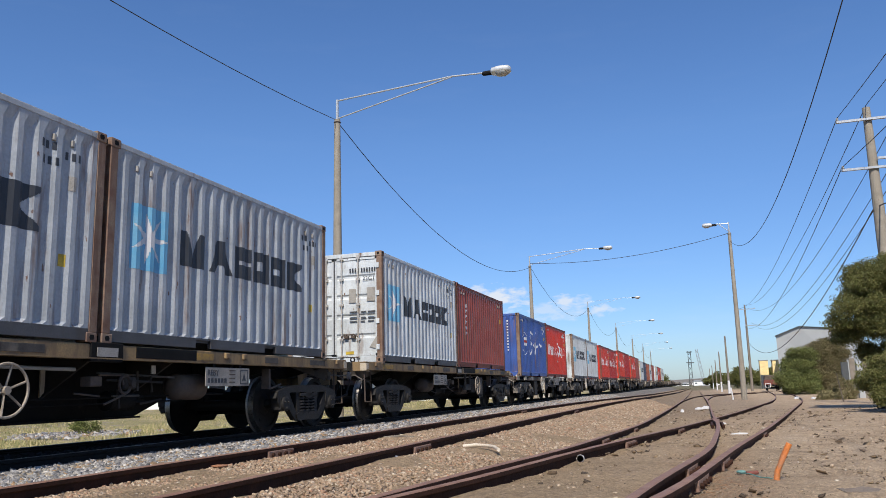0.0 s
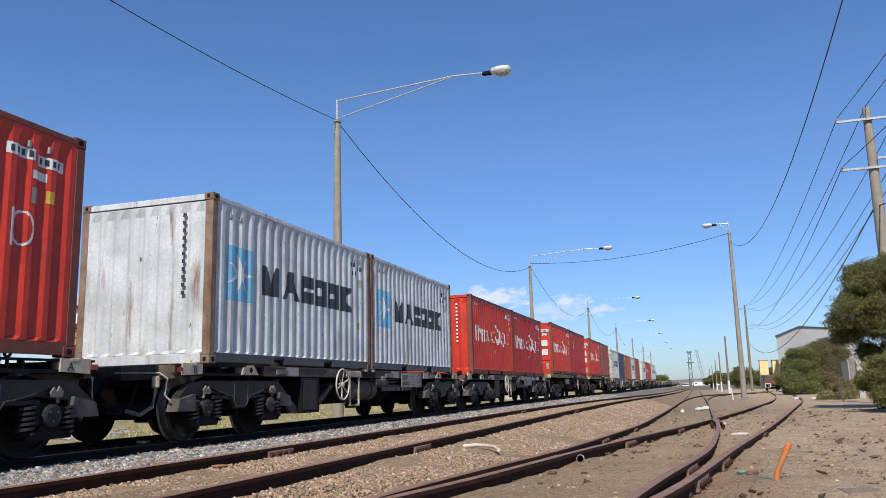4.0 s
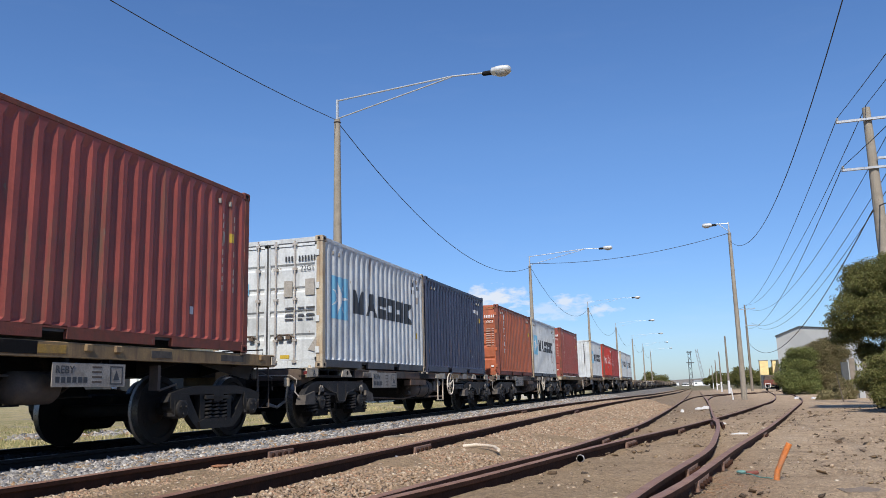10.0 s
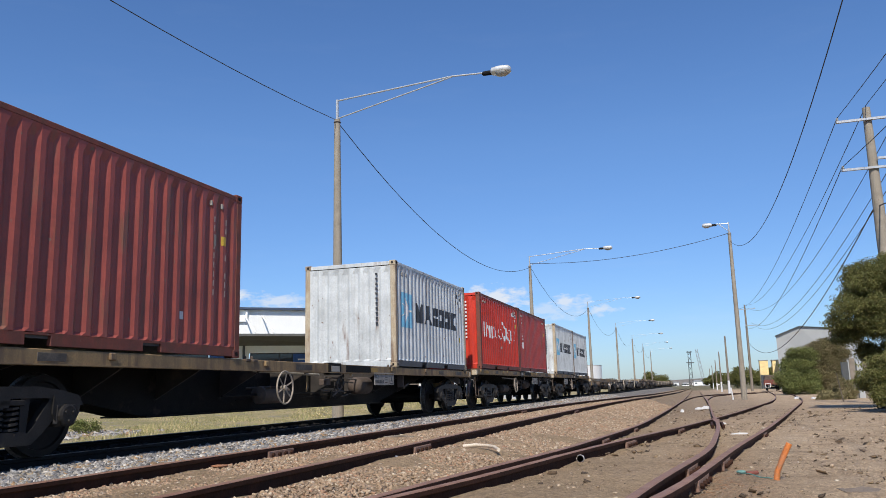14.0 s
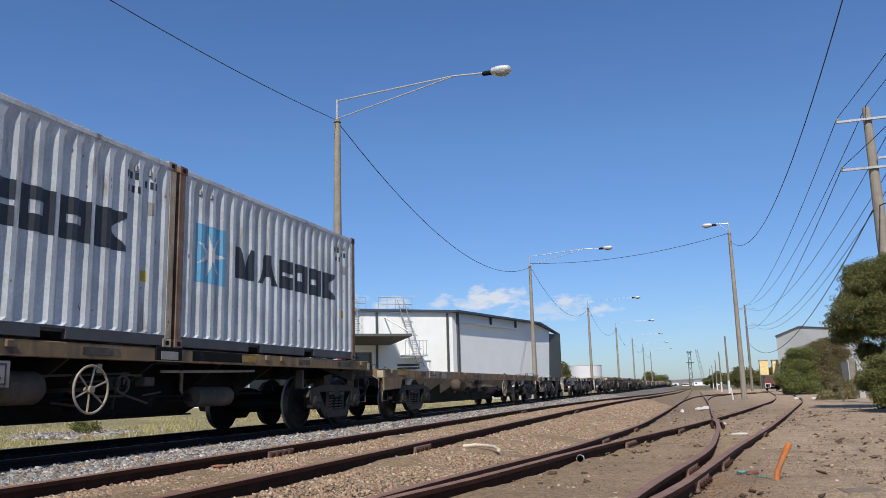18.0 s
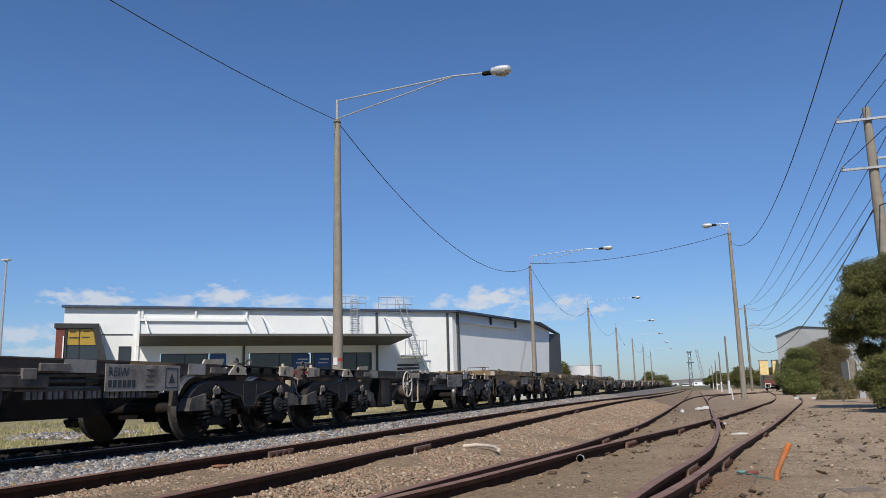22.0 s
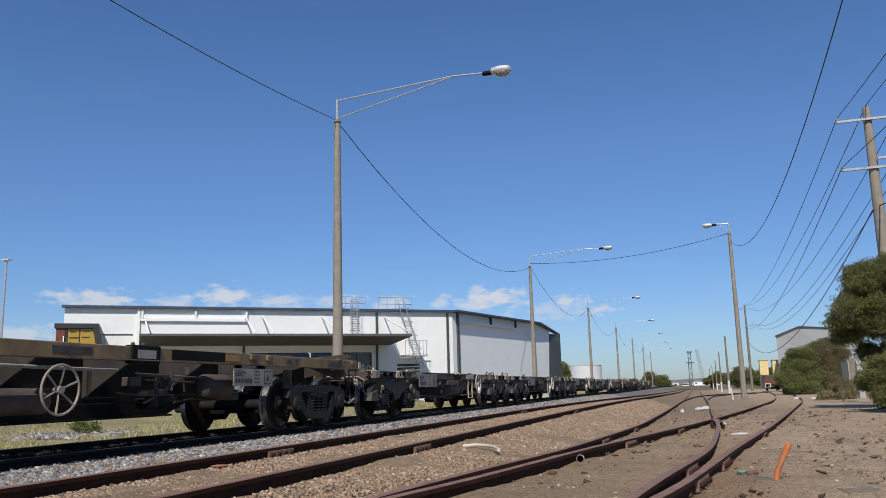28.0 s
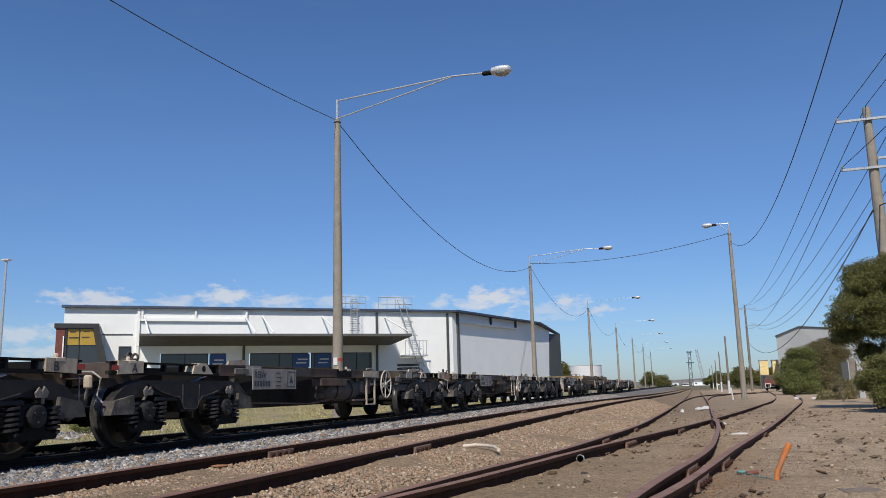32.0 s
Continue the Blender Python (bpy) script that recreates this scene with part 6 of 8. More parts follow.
    for y in (-h + 1.0, h - 1.0):
        part("deck_lug", Geo().prism([(y - 0.12, zt - 0.02), (y + 0.12, zt - 0.02), (y + 0.05, zt + 0.07), (y - 0.07, zt + 0.07)], "x", 0.55, 0.70).ring((0.62, y, zt + 0.10), 0.05, 0.02, "x", 10, 5), M_SCUFF, root)
    for k in range(20):
        part("pipe_clip", cached("clip", lambda: Geo().box(-0.02, 0.02, -0.028, 0.028, -0.05, 0.05).mesh("pipe_clip", M_LITGREY)), M_LITGREY, root, at=Matrix.Translation((1.14, g_y + 0.30 * (k // 3) + 0.085 * (k % 3), zt - 0.405)))
    for k, (z, r) in enumerate(((0.34, 0.02), (0.26, 0.028), (0.20, 0.016))):
        part("pipe_run", Geo().tube([(1.12 - 0.03 * k, g_y - 0.5, zt - z), (1.12 - 0.03 * k, g_y + 0.9, zt - z + 0.012), (1.12 - 0.03 * k, g_y + 2.1, zt - z)], r, 7), M_LITGREY if k != 1 else M_SCUFF, root)
    part("junction_box", Geo().box(1.12, 1.22, g_y - 0.15, g_y + 0.05, zt - 0.24, zt - 0.12, 0.008), M_LITGREY, root)
    part("junction_box", Geo().box(1.19, 1.225, g_y + 0.08, g_y + 0.52, zt - 0.15, zt - 0.06, 0.006), M_LITGREY, root)
    for y in (-h + 2.75, h - 2.55):
        part("folding_plate", Geo().prism([(y - 0.02, zt), (y + 0.5, zt + 0.02), (y + 0.54, zt + 0.10), (y + 0.04, zt + 0.075)], "x", 1.02, 1.05), M_CREAM, root)
        part("plate_bracket", Geo().box(1.10, 1.215, y - 0.05, y + 0.35, zt - 0.14, zt - 0.05, 0.008), M_LITGREY, root)
    for s in (-1, 1):
        part("brake_hanger", Geo().box(0.9, 1.0, s * (h - 3.1) - 0.05, s * (h - 3.1) + 0.05, 0.5, zt - 0.2, 0.01).tube([(0.95, s * (h - 3.1), 0.55), (0.95, s * (h - 2.6), 0.50)], 0.02, 6), M_SCUFF, root)
    part("clip_pipe", Geo().tube([(1.15, g_y - 0.2, zt - 0.352), (1.15, g_y + 2.0, zt - 0.352)], 0.02, 6), M_WGREY, root)
    part("air_pipe", Geo().tube([(1.0, hand_y - 2.9, zt - 0.36), (1.0, hand_y - 2.2, zt - 0.36)], 0.05, 8).tube([(1.0, hand_y - 2.9, zt - 0.52), (1.0, hand_y - 2.2, zt - 0.52)], 0.05, 8), M_WGREY, root)
    plate_sign(root, sign_y, sign_y + 1.45, zt - 0.38, zt - 0.045, code)
    part("load_chute", Geo().box(1.0, 1.2, -1.05 if sign_y < 0 else 0.4, 0.12 if sign_y < 0 else 1.1, zt - 0.33, zt - 0.19, 0.01), M_SCUFF if sign_y > 0 else M_WBROWN, root)
    part("support_block", Geo().box(0.95, 1.2, -0.35, 0.35, zt - 0.16, zt - 0.002, 0.01).box(-1.2, -0.95, -0.35, 0.35, zt - 0.16, zt - 0.002, 0.01), M_BLACK, root)
    return root


# ---------------------------------------------------------------- the train
# wagon: kind, start and end along the train, height of what it carries
JOINTS = [0.3, 15.27, 30.35, 45.25, 59.9, 74.7, 89.75, 104.65, 119.3, 133.7, 154.5, 169.1, 183.8, 203.3, 217.4, 231.5, 246.3, 260.6, 274.9, 288.5, 302.3, 316.4, 330.6, 344.8, 359.0, 373.3, 387.8]
KINDS = "AABBBAABBLAALBBAAABBBBBABB"
DECK = {"A": 1.29, "B": 1.105, "L": 1.20}
DRIFT = {2: -0.25, 4: -0.28, 13: 0.2, 14: -0.08, 18: 0.28}      # slack in the couplings
RIDERS = []      # (thing, place along the train, height)


def build_train():
    made = {}
    for i, k in enumerate(KINDS):
        mid, ln = (JOINTS[i] + JOINTS[i + 1]) / 2, JOINTS[i + 1] - JOINTS[i]
        key = k + str(i) if k == "L" else k + ("e" if i in (15, 16, 17, 23) else "") + ("box" if i in (1, 5, 15) else "front" if i == 11 else "") + ("flip" if i in (7, 8, 15, 18, 19, 20, 21, 24) else "")
        if key not in made:
            if k == "A":
                w = flat_wagon(14.9, DECK["A"], "REBY", 1.67 if "e" in key and "box" in key else 1.95 if "box" in key else -1.40, 0.90, (-6.0, -0.1, 0.1, 6.0), -3.7 if "front" in key else -2.38 if "box" in key else 2.12,
                               box_y=1.98 if "e" in key and "box" in key else 2.26 if "box" in key else None, wing=key[1:2] == "e", bogie_in=1.95 if key[1:2] == "e" else 1.66, box_m=M_WBROWN if "ebox" in key else None)
            elif k == "B":
                w = frame_wagon(14.3, DECK["B"], "REIW", *((-1.50, 1.95, 0.86) if key == "B" else (2.10, -3.52, 3.0)))
            elif i == 9:
                w = flat_wagon(20.8, DECK["L"], "RQ", -2.0, 0.82, (-9.2, -3.1, -2.9, 3.1, 3.3, 9.3), keel=(3.3, 0.85), bogie_in=2.15)
            else:
                w = flat_wagon(19.5, 1.15, "RFTY", 2.4, 0.86, (-9.0, -3.0, 3.0, 9.0), hand_z=0.62, sill=0.205, keel=(3.3, 0.85), sign_y=-6.0, bogie_in=2.15, sill_sign=True)
            made[key] = w
        else:
            w = copy_thing(made[key], Matrix.Identity(4))
        RIDERS.append((w, mid + DRIFT.get(i, 0.5 if i > 18 else 0.0), 0.0))
    star_l = "grey container with a faded blue square and dark marking bars"
    pale_l = "pale grey weathered container with blue square, closed corrugated end"
    red_l = "red container with white marking bars and flag shape"
    K = dict
    for u, zk, a in (
            (1.62, "A", K(label=star_l, paint_m=M_GREY, livery=livery_star, ink=M_INK, doors=True, post_m=M_POST, rail_m=M_DARKRAIL)),
            (7.755, "A", K(label=star_l, paint_m=M_GREY, livery=livery_star, ink=M_INK, doors=False, post_m=M_POST, rail_m=M_DARKRAIL)),
            (16.73, "A", K(label="pale grey container with door end and blue square", paint_m=M_PALE, livery=livery_star, ink=M_INK, doors=True, post_m=M_POST, rail_m=M_DARKRAIL)),
            (22.87, "A", K(label="dull brown corrugated container with small white upright bars", paint_m=M_BROWN, livery=lambda r: livery_upright(r, M_WHITE, 2.0, 0.95), ink=M_WHITE, doors=False, post_m=M_POST_SHADERAIL)),
            (31.73, "B", K(label="blue container with white flourish and oval, rust-brown corner posts", paint_m=M_BLUE, livery=livery_script, ink=M_WHITE, doors=False, post_m=M_POST)),
            (37.86, "B", K(label="bright red container with white marking bars", paint_m=M_BRIGHT, livery=livery_red, ink=M_WHITE, doors=True, post_m=M_POST_SHADERAIL)),
            (46.55, "B", K(label=pale_l, paint_m=M_PALE, livery=livery_star, ink=M_INK, doors=False, post_m=M_POST, rail_m=M_DARKRAIL)),
            (52.68, "B", K(label=star_l, paint_m=M_PALE, livery=livery_star, ink=M_INK, doors=False, post_m=M_POST, rail_m=M_DARKRAIL)),
            (61.0, "B", K(label="bright red container with corrugated end and white number strip", paint_m=M_BRIGHT, livery=livery_red, ink=M_WHITE, doors=False, post_m=M_POST_SHADERAIL)),
            (67.1, "B", K(label=red_l, paint_m=M_RED, livery=livery_red, ink=M_WHITE, doors=False, post_m=M_POST_SHADERAIL)),
            (76.15, "A", K(label="red container with door end, locking bars and white data panels", paint_m=M_BRIGHT, livery=livery_red, ink=M_WHITE, doors=True, post_m=M_POST_SHADERAIL)),
            (82.28, "A", K(label="dark red container with a small white mark", paint_m=M_RED, livery=livery_two, ink=M_WHITE, doors=False, post_m=M_POST_SHADERAIL)),
            (91.12, "A", K(label="red container with door end, locking bars and white data panels", paint_m=M_BRIGHT, livery=livery_red, ink=M_WHITE, doors=True, post_m=M_POST_SHADERAIL)),
            (97.25, "A", K(label="maroon brown container with white upright bars", paint_m=M_BROWN, livery=lambda r: livery_upright(r, M_WHITE), ink=M_WHITE, doors=False, post_m=M_POST_SHADERAIL)),
            (105.97, "B", K(label="grey container with door end and locking bars, blue square", paint_m=M_PALE, livery=livery_star, ink=M_INK, doors=True, post_m=M_POSTC, rail_m=M_DARKRAIL)),
            (112.2, "B", K(label="dark slate blue container with one small white mark", paint_m=M_SLATE, livery=livery_small, ink=M_WHITE, doors=False)),
            (120.37, "B", K(label="russet brown container with door end and white upright bars", paint_m=M_RUSSET, livery=lambda r: livery_upright(r, M_WHITE), ink=M_WHITE, doors=True, post_m=M_POST_SHADERAIL)),
            (126.72, "B", K(label="pale grey container with blue square and rust-stained cream corner posts", paint_m=M_PALE, livery=livery_star, ink=M_INK, doors=False, post_m=M_POSTC, rail_m=M_DARKRAIL)),
            (134.66, "L", K(label="brown container with door end and ochre upright bars", paint_m=M_BROWN, livery=lambda r: livery_upright(r, M_CREAM, 2.28, 0.9), ink=M_WHITE, doors=True, post_m=M_POST_SHADERAIL)),
            (147.55, "L", K(label="pale grey rust-streaked container at the wagon's rear end", paint_m=M_PALE, livery=livery_star, ink=M_INK, doors=False, post_m=M_POSTC, rail_m=M_DARKRAIL)),
            (155.45, "A", K(label="bright red container with corrugated end and white bars", paint_m=M_BRIGHT, livery=livery_red, ink=M_WHITE, doors=False, post_m=M_POST_SHADERAIL)),
            (161.6, "A", K(label="maroon container with large white upright bars", paint_m=M_MAROON, livery=livery_three, ink=M_WHITE, doors=False, post_m=M_POST_SHADERAIL)),
            (170.5, "A", K(label=pale_l, paint_m=M_PALE, livery=livery_star, ink=M_INK, doors=False, post_m=M_POSTC, rail_m=M_DARKRAIL)),
            (176.63, "A", K(label=star_l, paint_m=M_PALE, livery=livery_star, ink=M_INK, doors=False, post_m=M_POST, rail_m=M_DARKRAIL))):
        box = container(**a)
        if u == 170.5:
            repair_patch(box)
        RIDERS.append((box, u, DECK[zk]))


build_train()

# ---------------------------------------------------------------- masts, poles and wires
def lamp_head(root, at, m=None):
    g = Geo().lathe([(-0.22, 0.10), (-0.16, 0.19), (0.02, 0.24), (0.26, 0.25), (0.44, 0.21), (0.52, 0.10)], "x", 16)
    for i, p in enumerate(g.v):
        g.v[i] = (p[0], p[1], p[2] * 0.55 + (0.05 if p[2] > 0 else 0))
    h = part("lamp_head", g, M_LAMPH, root, "pale grey street lamp head", at, True)
    lens = Geo().lathe([(0.0, 0.19), (0.10, 0.22), (0.30, 0.22), (0.40, 0.15)], "x", 14)
    for i, p in enumerate(lens.v):
        lens.v[i] = (p[0], p[1], p[2] * 0.6 - 0.06)
    part("lens", lens, M_LENS, h, smooth=True)
    part("lamp_neck", Geo().lathe([(-0.55, 0.05), (-0.50, 0.085), (-0.2, 0.09)], "x", 10), M_BLACK, h)


def lamp_mast(x, y, z0, top, arm, tag, side=1):
    root = thing("street_lamp", tag, "street lamp", "street lamps along the line", Matrix.Translation((x, y, z0)))
    h = top - z0
    part("pole", Geo().lathe([(0, 0.21), (0.4, 0.205), (h * 0.5, 0.165), (h, 0.115), (h + 0.01, 0.08)], "z", 16), M_CONC, root, smooth=True)
    part("spigot", Geo().tube([(0, 0, h - 0.1), (0, 0, h + 0.80)], 0.055, 10), M_GALV, root)
    if arm > 3:
        part("arm", Geo().tube([(0, 0, h + 0.76), (side * arm * 0.72, 0, h + 1.06), (side * arm * 0.93, 0, h + 1.00)], 0.032 if y < 50 else 0.028 if y < 80 else 0.013, 8), M_GALV, root)
        part("brace", Geo().tube([(0, 0, h + 0.04), (side * arm * 0.45, 0, h + 0.66), (side * arm * 0.72, 0, h + 1.04)], 0.026 if y < 50 else 0.022 if y < 80 else 0.010, 8), M_GALV, root)
        lamp_head(root, Matrix.Translation((side * (arm - 0.1), 0, h + 0.98)))
    else:
        part("arm", Geo().tube([(0, 0, h + 0.72), (side * arm * 0.75, 0, h + 0.74)], 0.03, 8), M_GALV, root)
        part("brace", Geo().tube([(0, 0, h + 0.1), (side * arm * 0.5, 0, h + 0.70)], 0.026, 8), M_GALV, root)
        lamp_head(root, Matrix.Translation((side * arm, 0, h + 0.68)) @ Matrix.Rotation(math.pi if side < 0 else 0, 4, "Z"))
    part("clamp", Geo().ring((0, 0, h - 0.12), 0.125, 0.022, "z", 14, 5), M_WGREY, root)
    return root


LAMPS = [(-12.36, 26.2, 10.96), (-12.53, 64.0, 10.69)] + [(-12.81 - 0.09 * i, 26.2 + 39.5 * i, 10.92) for i in range(2, 7)]
for i, (x, y, top) in enumerate(LAMPS):
    m = lamp_mast(x, y, -0.44 if y < 150 else -0.8, top, 6.45, "tall concrete street lamp with a long galvanised double arm")
    if i == 0:
        part("pole_band", Geo().lathe([(2.18, 0.192), (2.30, 0.191)], "z", 16), M_REDMK, m)
        part("pole_notice", Geo().box(-0.08, 0.08, -0.205, -0.192, 2.05, 2.32), M_WHITE, m, "small white notice")
lamp_mast(3.30, 62.6, float(ground_z(3.3, 62.6)) - 0.05, 11.88, 1.4, "concrete street lamp with a short arm beside the siding", -1)


def wire(name, label, pts, r=0.016):
    p = [Vector(q) for q in pts]
    return tagged(new(name, Geo().tube(p, r, 5).mesh(name, M_WIRE)), label, "overhead wire", "overhead wires")


def sag(a, b, drop, n=22):
    a, b = Vector(a), Vector(b)
    return [a.lerp(b, k / n) - Vector((0, 0, drop * 4 * (k / n) * (1 - k / n))) for k in range(n + 1)]


for i in range(6):
    (xa, ya, za), (xb, yb, zb) = LAMPS[i], LAMPS[i + 1]
    wire("lamp_cable", "black cable slung between street lamps", sag((xa + 0.06, ya + 0.15, za - 0.2), (xb + 0.06, yb - 0.15, zb - 0.16), 2.25), 0.017)
wire("lamp_cable", "black cable slung between street lamps", sag((-12.35, 26.0, 10.9), (-12.3, -13.3, 10.9), 1.3), 0.013)
wire("lamp_cable", "black cable crossing the tracks between two lamps", sag((-12.5, 64.0, 10.88), (3.25, 62.6, 11.85), 0.65), 0.02)
wire("lamp_cable", "black cable from the short-arm lamp to a pole beyond", sag((3.28, 62.4, 11.2), (4.11, -6.36, 15.5), 5.35, 44), 0.015)


def power_pole(x, y, z0, top, r, arms):
    root = thing("power_pole", "weathered power pole with steel crossarms", "power pole", "power poles", Matrix.Translation((x, y, z0)))
    h = top - z0
    part("pole", Geo().lathe([(0, r * 1.35), (h * 0.6, r * 1.1), (h, r * 0.75)], "z", 14), M_TIMBER if r < 0.2 else M_CONC, root, smooth=True)
    for a0, a1, z, dy in arms:
        a = part("crossarm", Geo().box(a0, a1, dy - 0.06, dy + 0.06, z - z0 - 0.06, z - z0 + 0.06, 0.01), M_GALV, root)
        for xx in ([a0 + 0.08, a1 - 0.08] if a0 * a1 < 0 else [a1 - 0.08]):
            part("insulator", Geo().lathe([(0.06, 0.05), (0.10, 0.075), (0.14, 0.05), (0.18, 0.07), (0.23, 0.03)], "z", 8, (xx, dy, z - z0)), M_LENS, a)
    return root


NEAR = (8.95, 41.05)
FAR = (9.9, 159.0)
power_pole(NEAR[0], NEAR[1], -0.6, 13.65, 0.24, ((-1.45, 1.45, 13.0, -0.25), (-1.45, 1.45, 10.57, -0.25), (0.15, 1.6, 11.0, -0.3)))
power_pole(FAR[0], FAR[1], -1.1, 15.0, 0.19, ((-1.8, 1.75, 14.2, -0.2), (-0.2, 2.4, 11.1, -0.2)))
# near end, far end, sag, and the near line's end behind the yard
for (ax, az), (bx, bz), d, (cx, cz) in (((-1.38, 13.2), (-1.75, 14.6), 2.95, (0.87, 12.9)), ((-0.03, 13.72), (-0.2, 15.08), 2.9, (1.24, 15.9)), ((1.42, 13.3), (0.5, 14.4), 3.6, (1.3, 13.6)), ((-1.41, 10.72), (-0.4, 10.9), 2.8, (3.43, 12.29)),
                                        ((1.10, 11.2), (0.9, 11.6), 3.3, (3.3, 12.0)), ((1.55, 11.1), (2.0, 10.6), 2.95, (3.3, 12.3))):
    wire("power_line", "thin black power line", sag((NEAR[0] + ax, NEAR[1] - 0.25, az), (FAR[0] + bx, FAR[1] - 0.2, bz), d, 30), 0.02)
    wire("power_line", "thin black power line", sag((NEAR[0] + ax, NEAR[1] - 0.25, az), (NEAR[0] + ax + cx, -40.0, cz), 1.6, 30), 0.017)
wire("power_line", "thick black service cable", sag((NEAR[0] - 0.3, NEAR[1] - 0.2, 8.52), (FAR[0], FAR[1], 8.1), 4.12, 30), 0.03)
wire("power_line", "thick black service cable", sag((NEAR[0], NEAR[1] - 0.2, 8.7), (NEAR[0] + 2.5, -30, 8.8), 2.0, 30), 0.03)


def small_pole(x, y, top, white=True):
    z0 = float(ground_z(x, y)) - 0.05
    root = thing("service_pole", "slim grey pole with a white painted foot", "pole", "poles beside the yard", Matrix.Translation((x, y, z0)))
    h = top - z0
    part("pole", Geo().lathe([(1.8, 0.145), (h, 0.095)], "z", 10), M_TIMBER, root)
    part("white_foot", Geo().lathe([(0, 0.155), (1.8, 0.15)], "z", 10), M_WHITE, root, "white painted foot")
    part("cap", Geo().lathe([(h, 0.10), (h + 0.06, 0.03)], "z", 10), M_TIMBER, root)


for x, y, top in ((4.05, 110, 6.6), (4.4, 155, 6.2), (4.8, 205, 6.0), (5.2, 270, 6.0), (5.7, 350, 6.4)):
    small_pole(x, y, top)
root = thing("stub_post", "short leaning post with a white painted foot", "post", at=Matrix.Translation((2.55, 63.9, float(ground_z(2.55, 63.9)) - 0.05)))
part("post", Geo().tube([(0.02, 0, 0), (-0.08, 0, 0.95)], 0.055, 8), M_WHITE, root)
root = thing("flood_light_mast", "slim tall flood light mast", "flood light", at=Matrix.Translation((-54.0, 50.3, -0.45)))
part("pole", Geo().lathe([(0, 0.14), (12.6, 0.09)], "z", 10), M_GALV, root)
part("lamp_head", Geo().box(-0.38, 0.38, -0.22, 0.22, 12.6, 12.76, 0.03), M_LAMPH, root)

# ---------------------------------------------------------------- warehouse behind the running line
M_CLAD = mat("white_sheet_cladding", (0.80, 0.81, 0.79), (0.75, 0.76, 0.74), rough=0.6, scale=0.7, fine=18, bump=0.02, fine_amt=0.04)
M_CLADG = mat("pale_sheet_cladding", (0.85, 0.86, 0.84), (0.80, 0.81, 0.79), rough=0.6, scale=0.7, fine=18, bump=0.02, fine_amt=0.04)
M_SOFFIT = mat("grey_green_canopy", (0.085, 0.085, 0.08), (0.065, 0.065, 0.062), rough=0.7, scale=2)
M_TRIM = mat("dark_roof_trim", (0.055, 0.075, 0.12), rough=0.5)
M_PIPE = mat("dark_grey_downpipe", (0.07, 0.075, 0.075), rough=0.5)
M_BRICKRED = mat("brick_red_panel", (0.17, 0.045, 0.03), rough=0.7)
M_DKFRAME = mat("charcoal_panel", (0.035, 0.033, 0.033), rough=0.5)
M_YSIGN = mat("ochre_sign", (0.42, 0.27, 0.035), (0.36, 0.23, 0.03), rough=0.5, bump=0)
M_BSIGN = mat("blue_sign", (0.03, 0.09, 0.28), rough=0.5, bump=0)
M_ROOFS = mat("grey_roof_sheet", (0.30, 0.31, 0.32), rough=0.6)
M_SHEDG = mat("grey_shed_cladding", (0.36, 0.37, 0.37), (0.33, 0.34, 0.34), rough=0.7, scale=0.4, fine_amt=0.05)


def glass_mat():
    mt = bpy.data.materials.new("dark_window_glass")
    mt.use_nodes = True
    b = mt.node_tree.nodes["Principled BSDF"]
    b.inputs["Base Color"].default_value = (0.03, 0.035, 0.04, 1)
    b.inputs["Roughness"].default_value = 0.06
    b.inputs["Specular IOR Level"].default_value = 0.6
    return mt


M_GLASS = glass_mat()


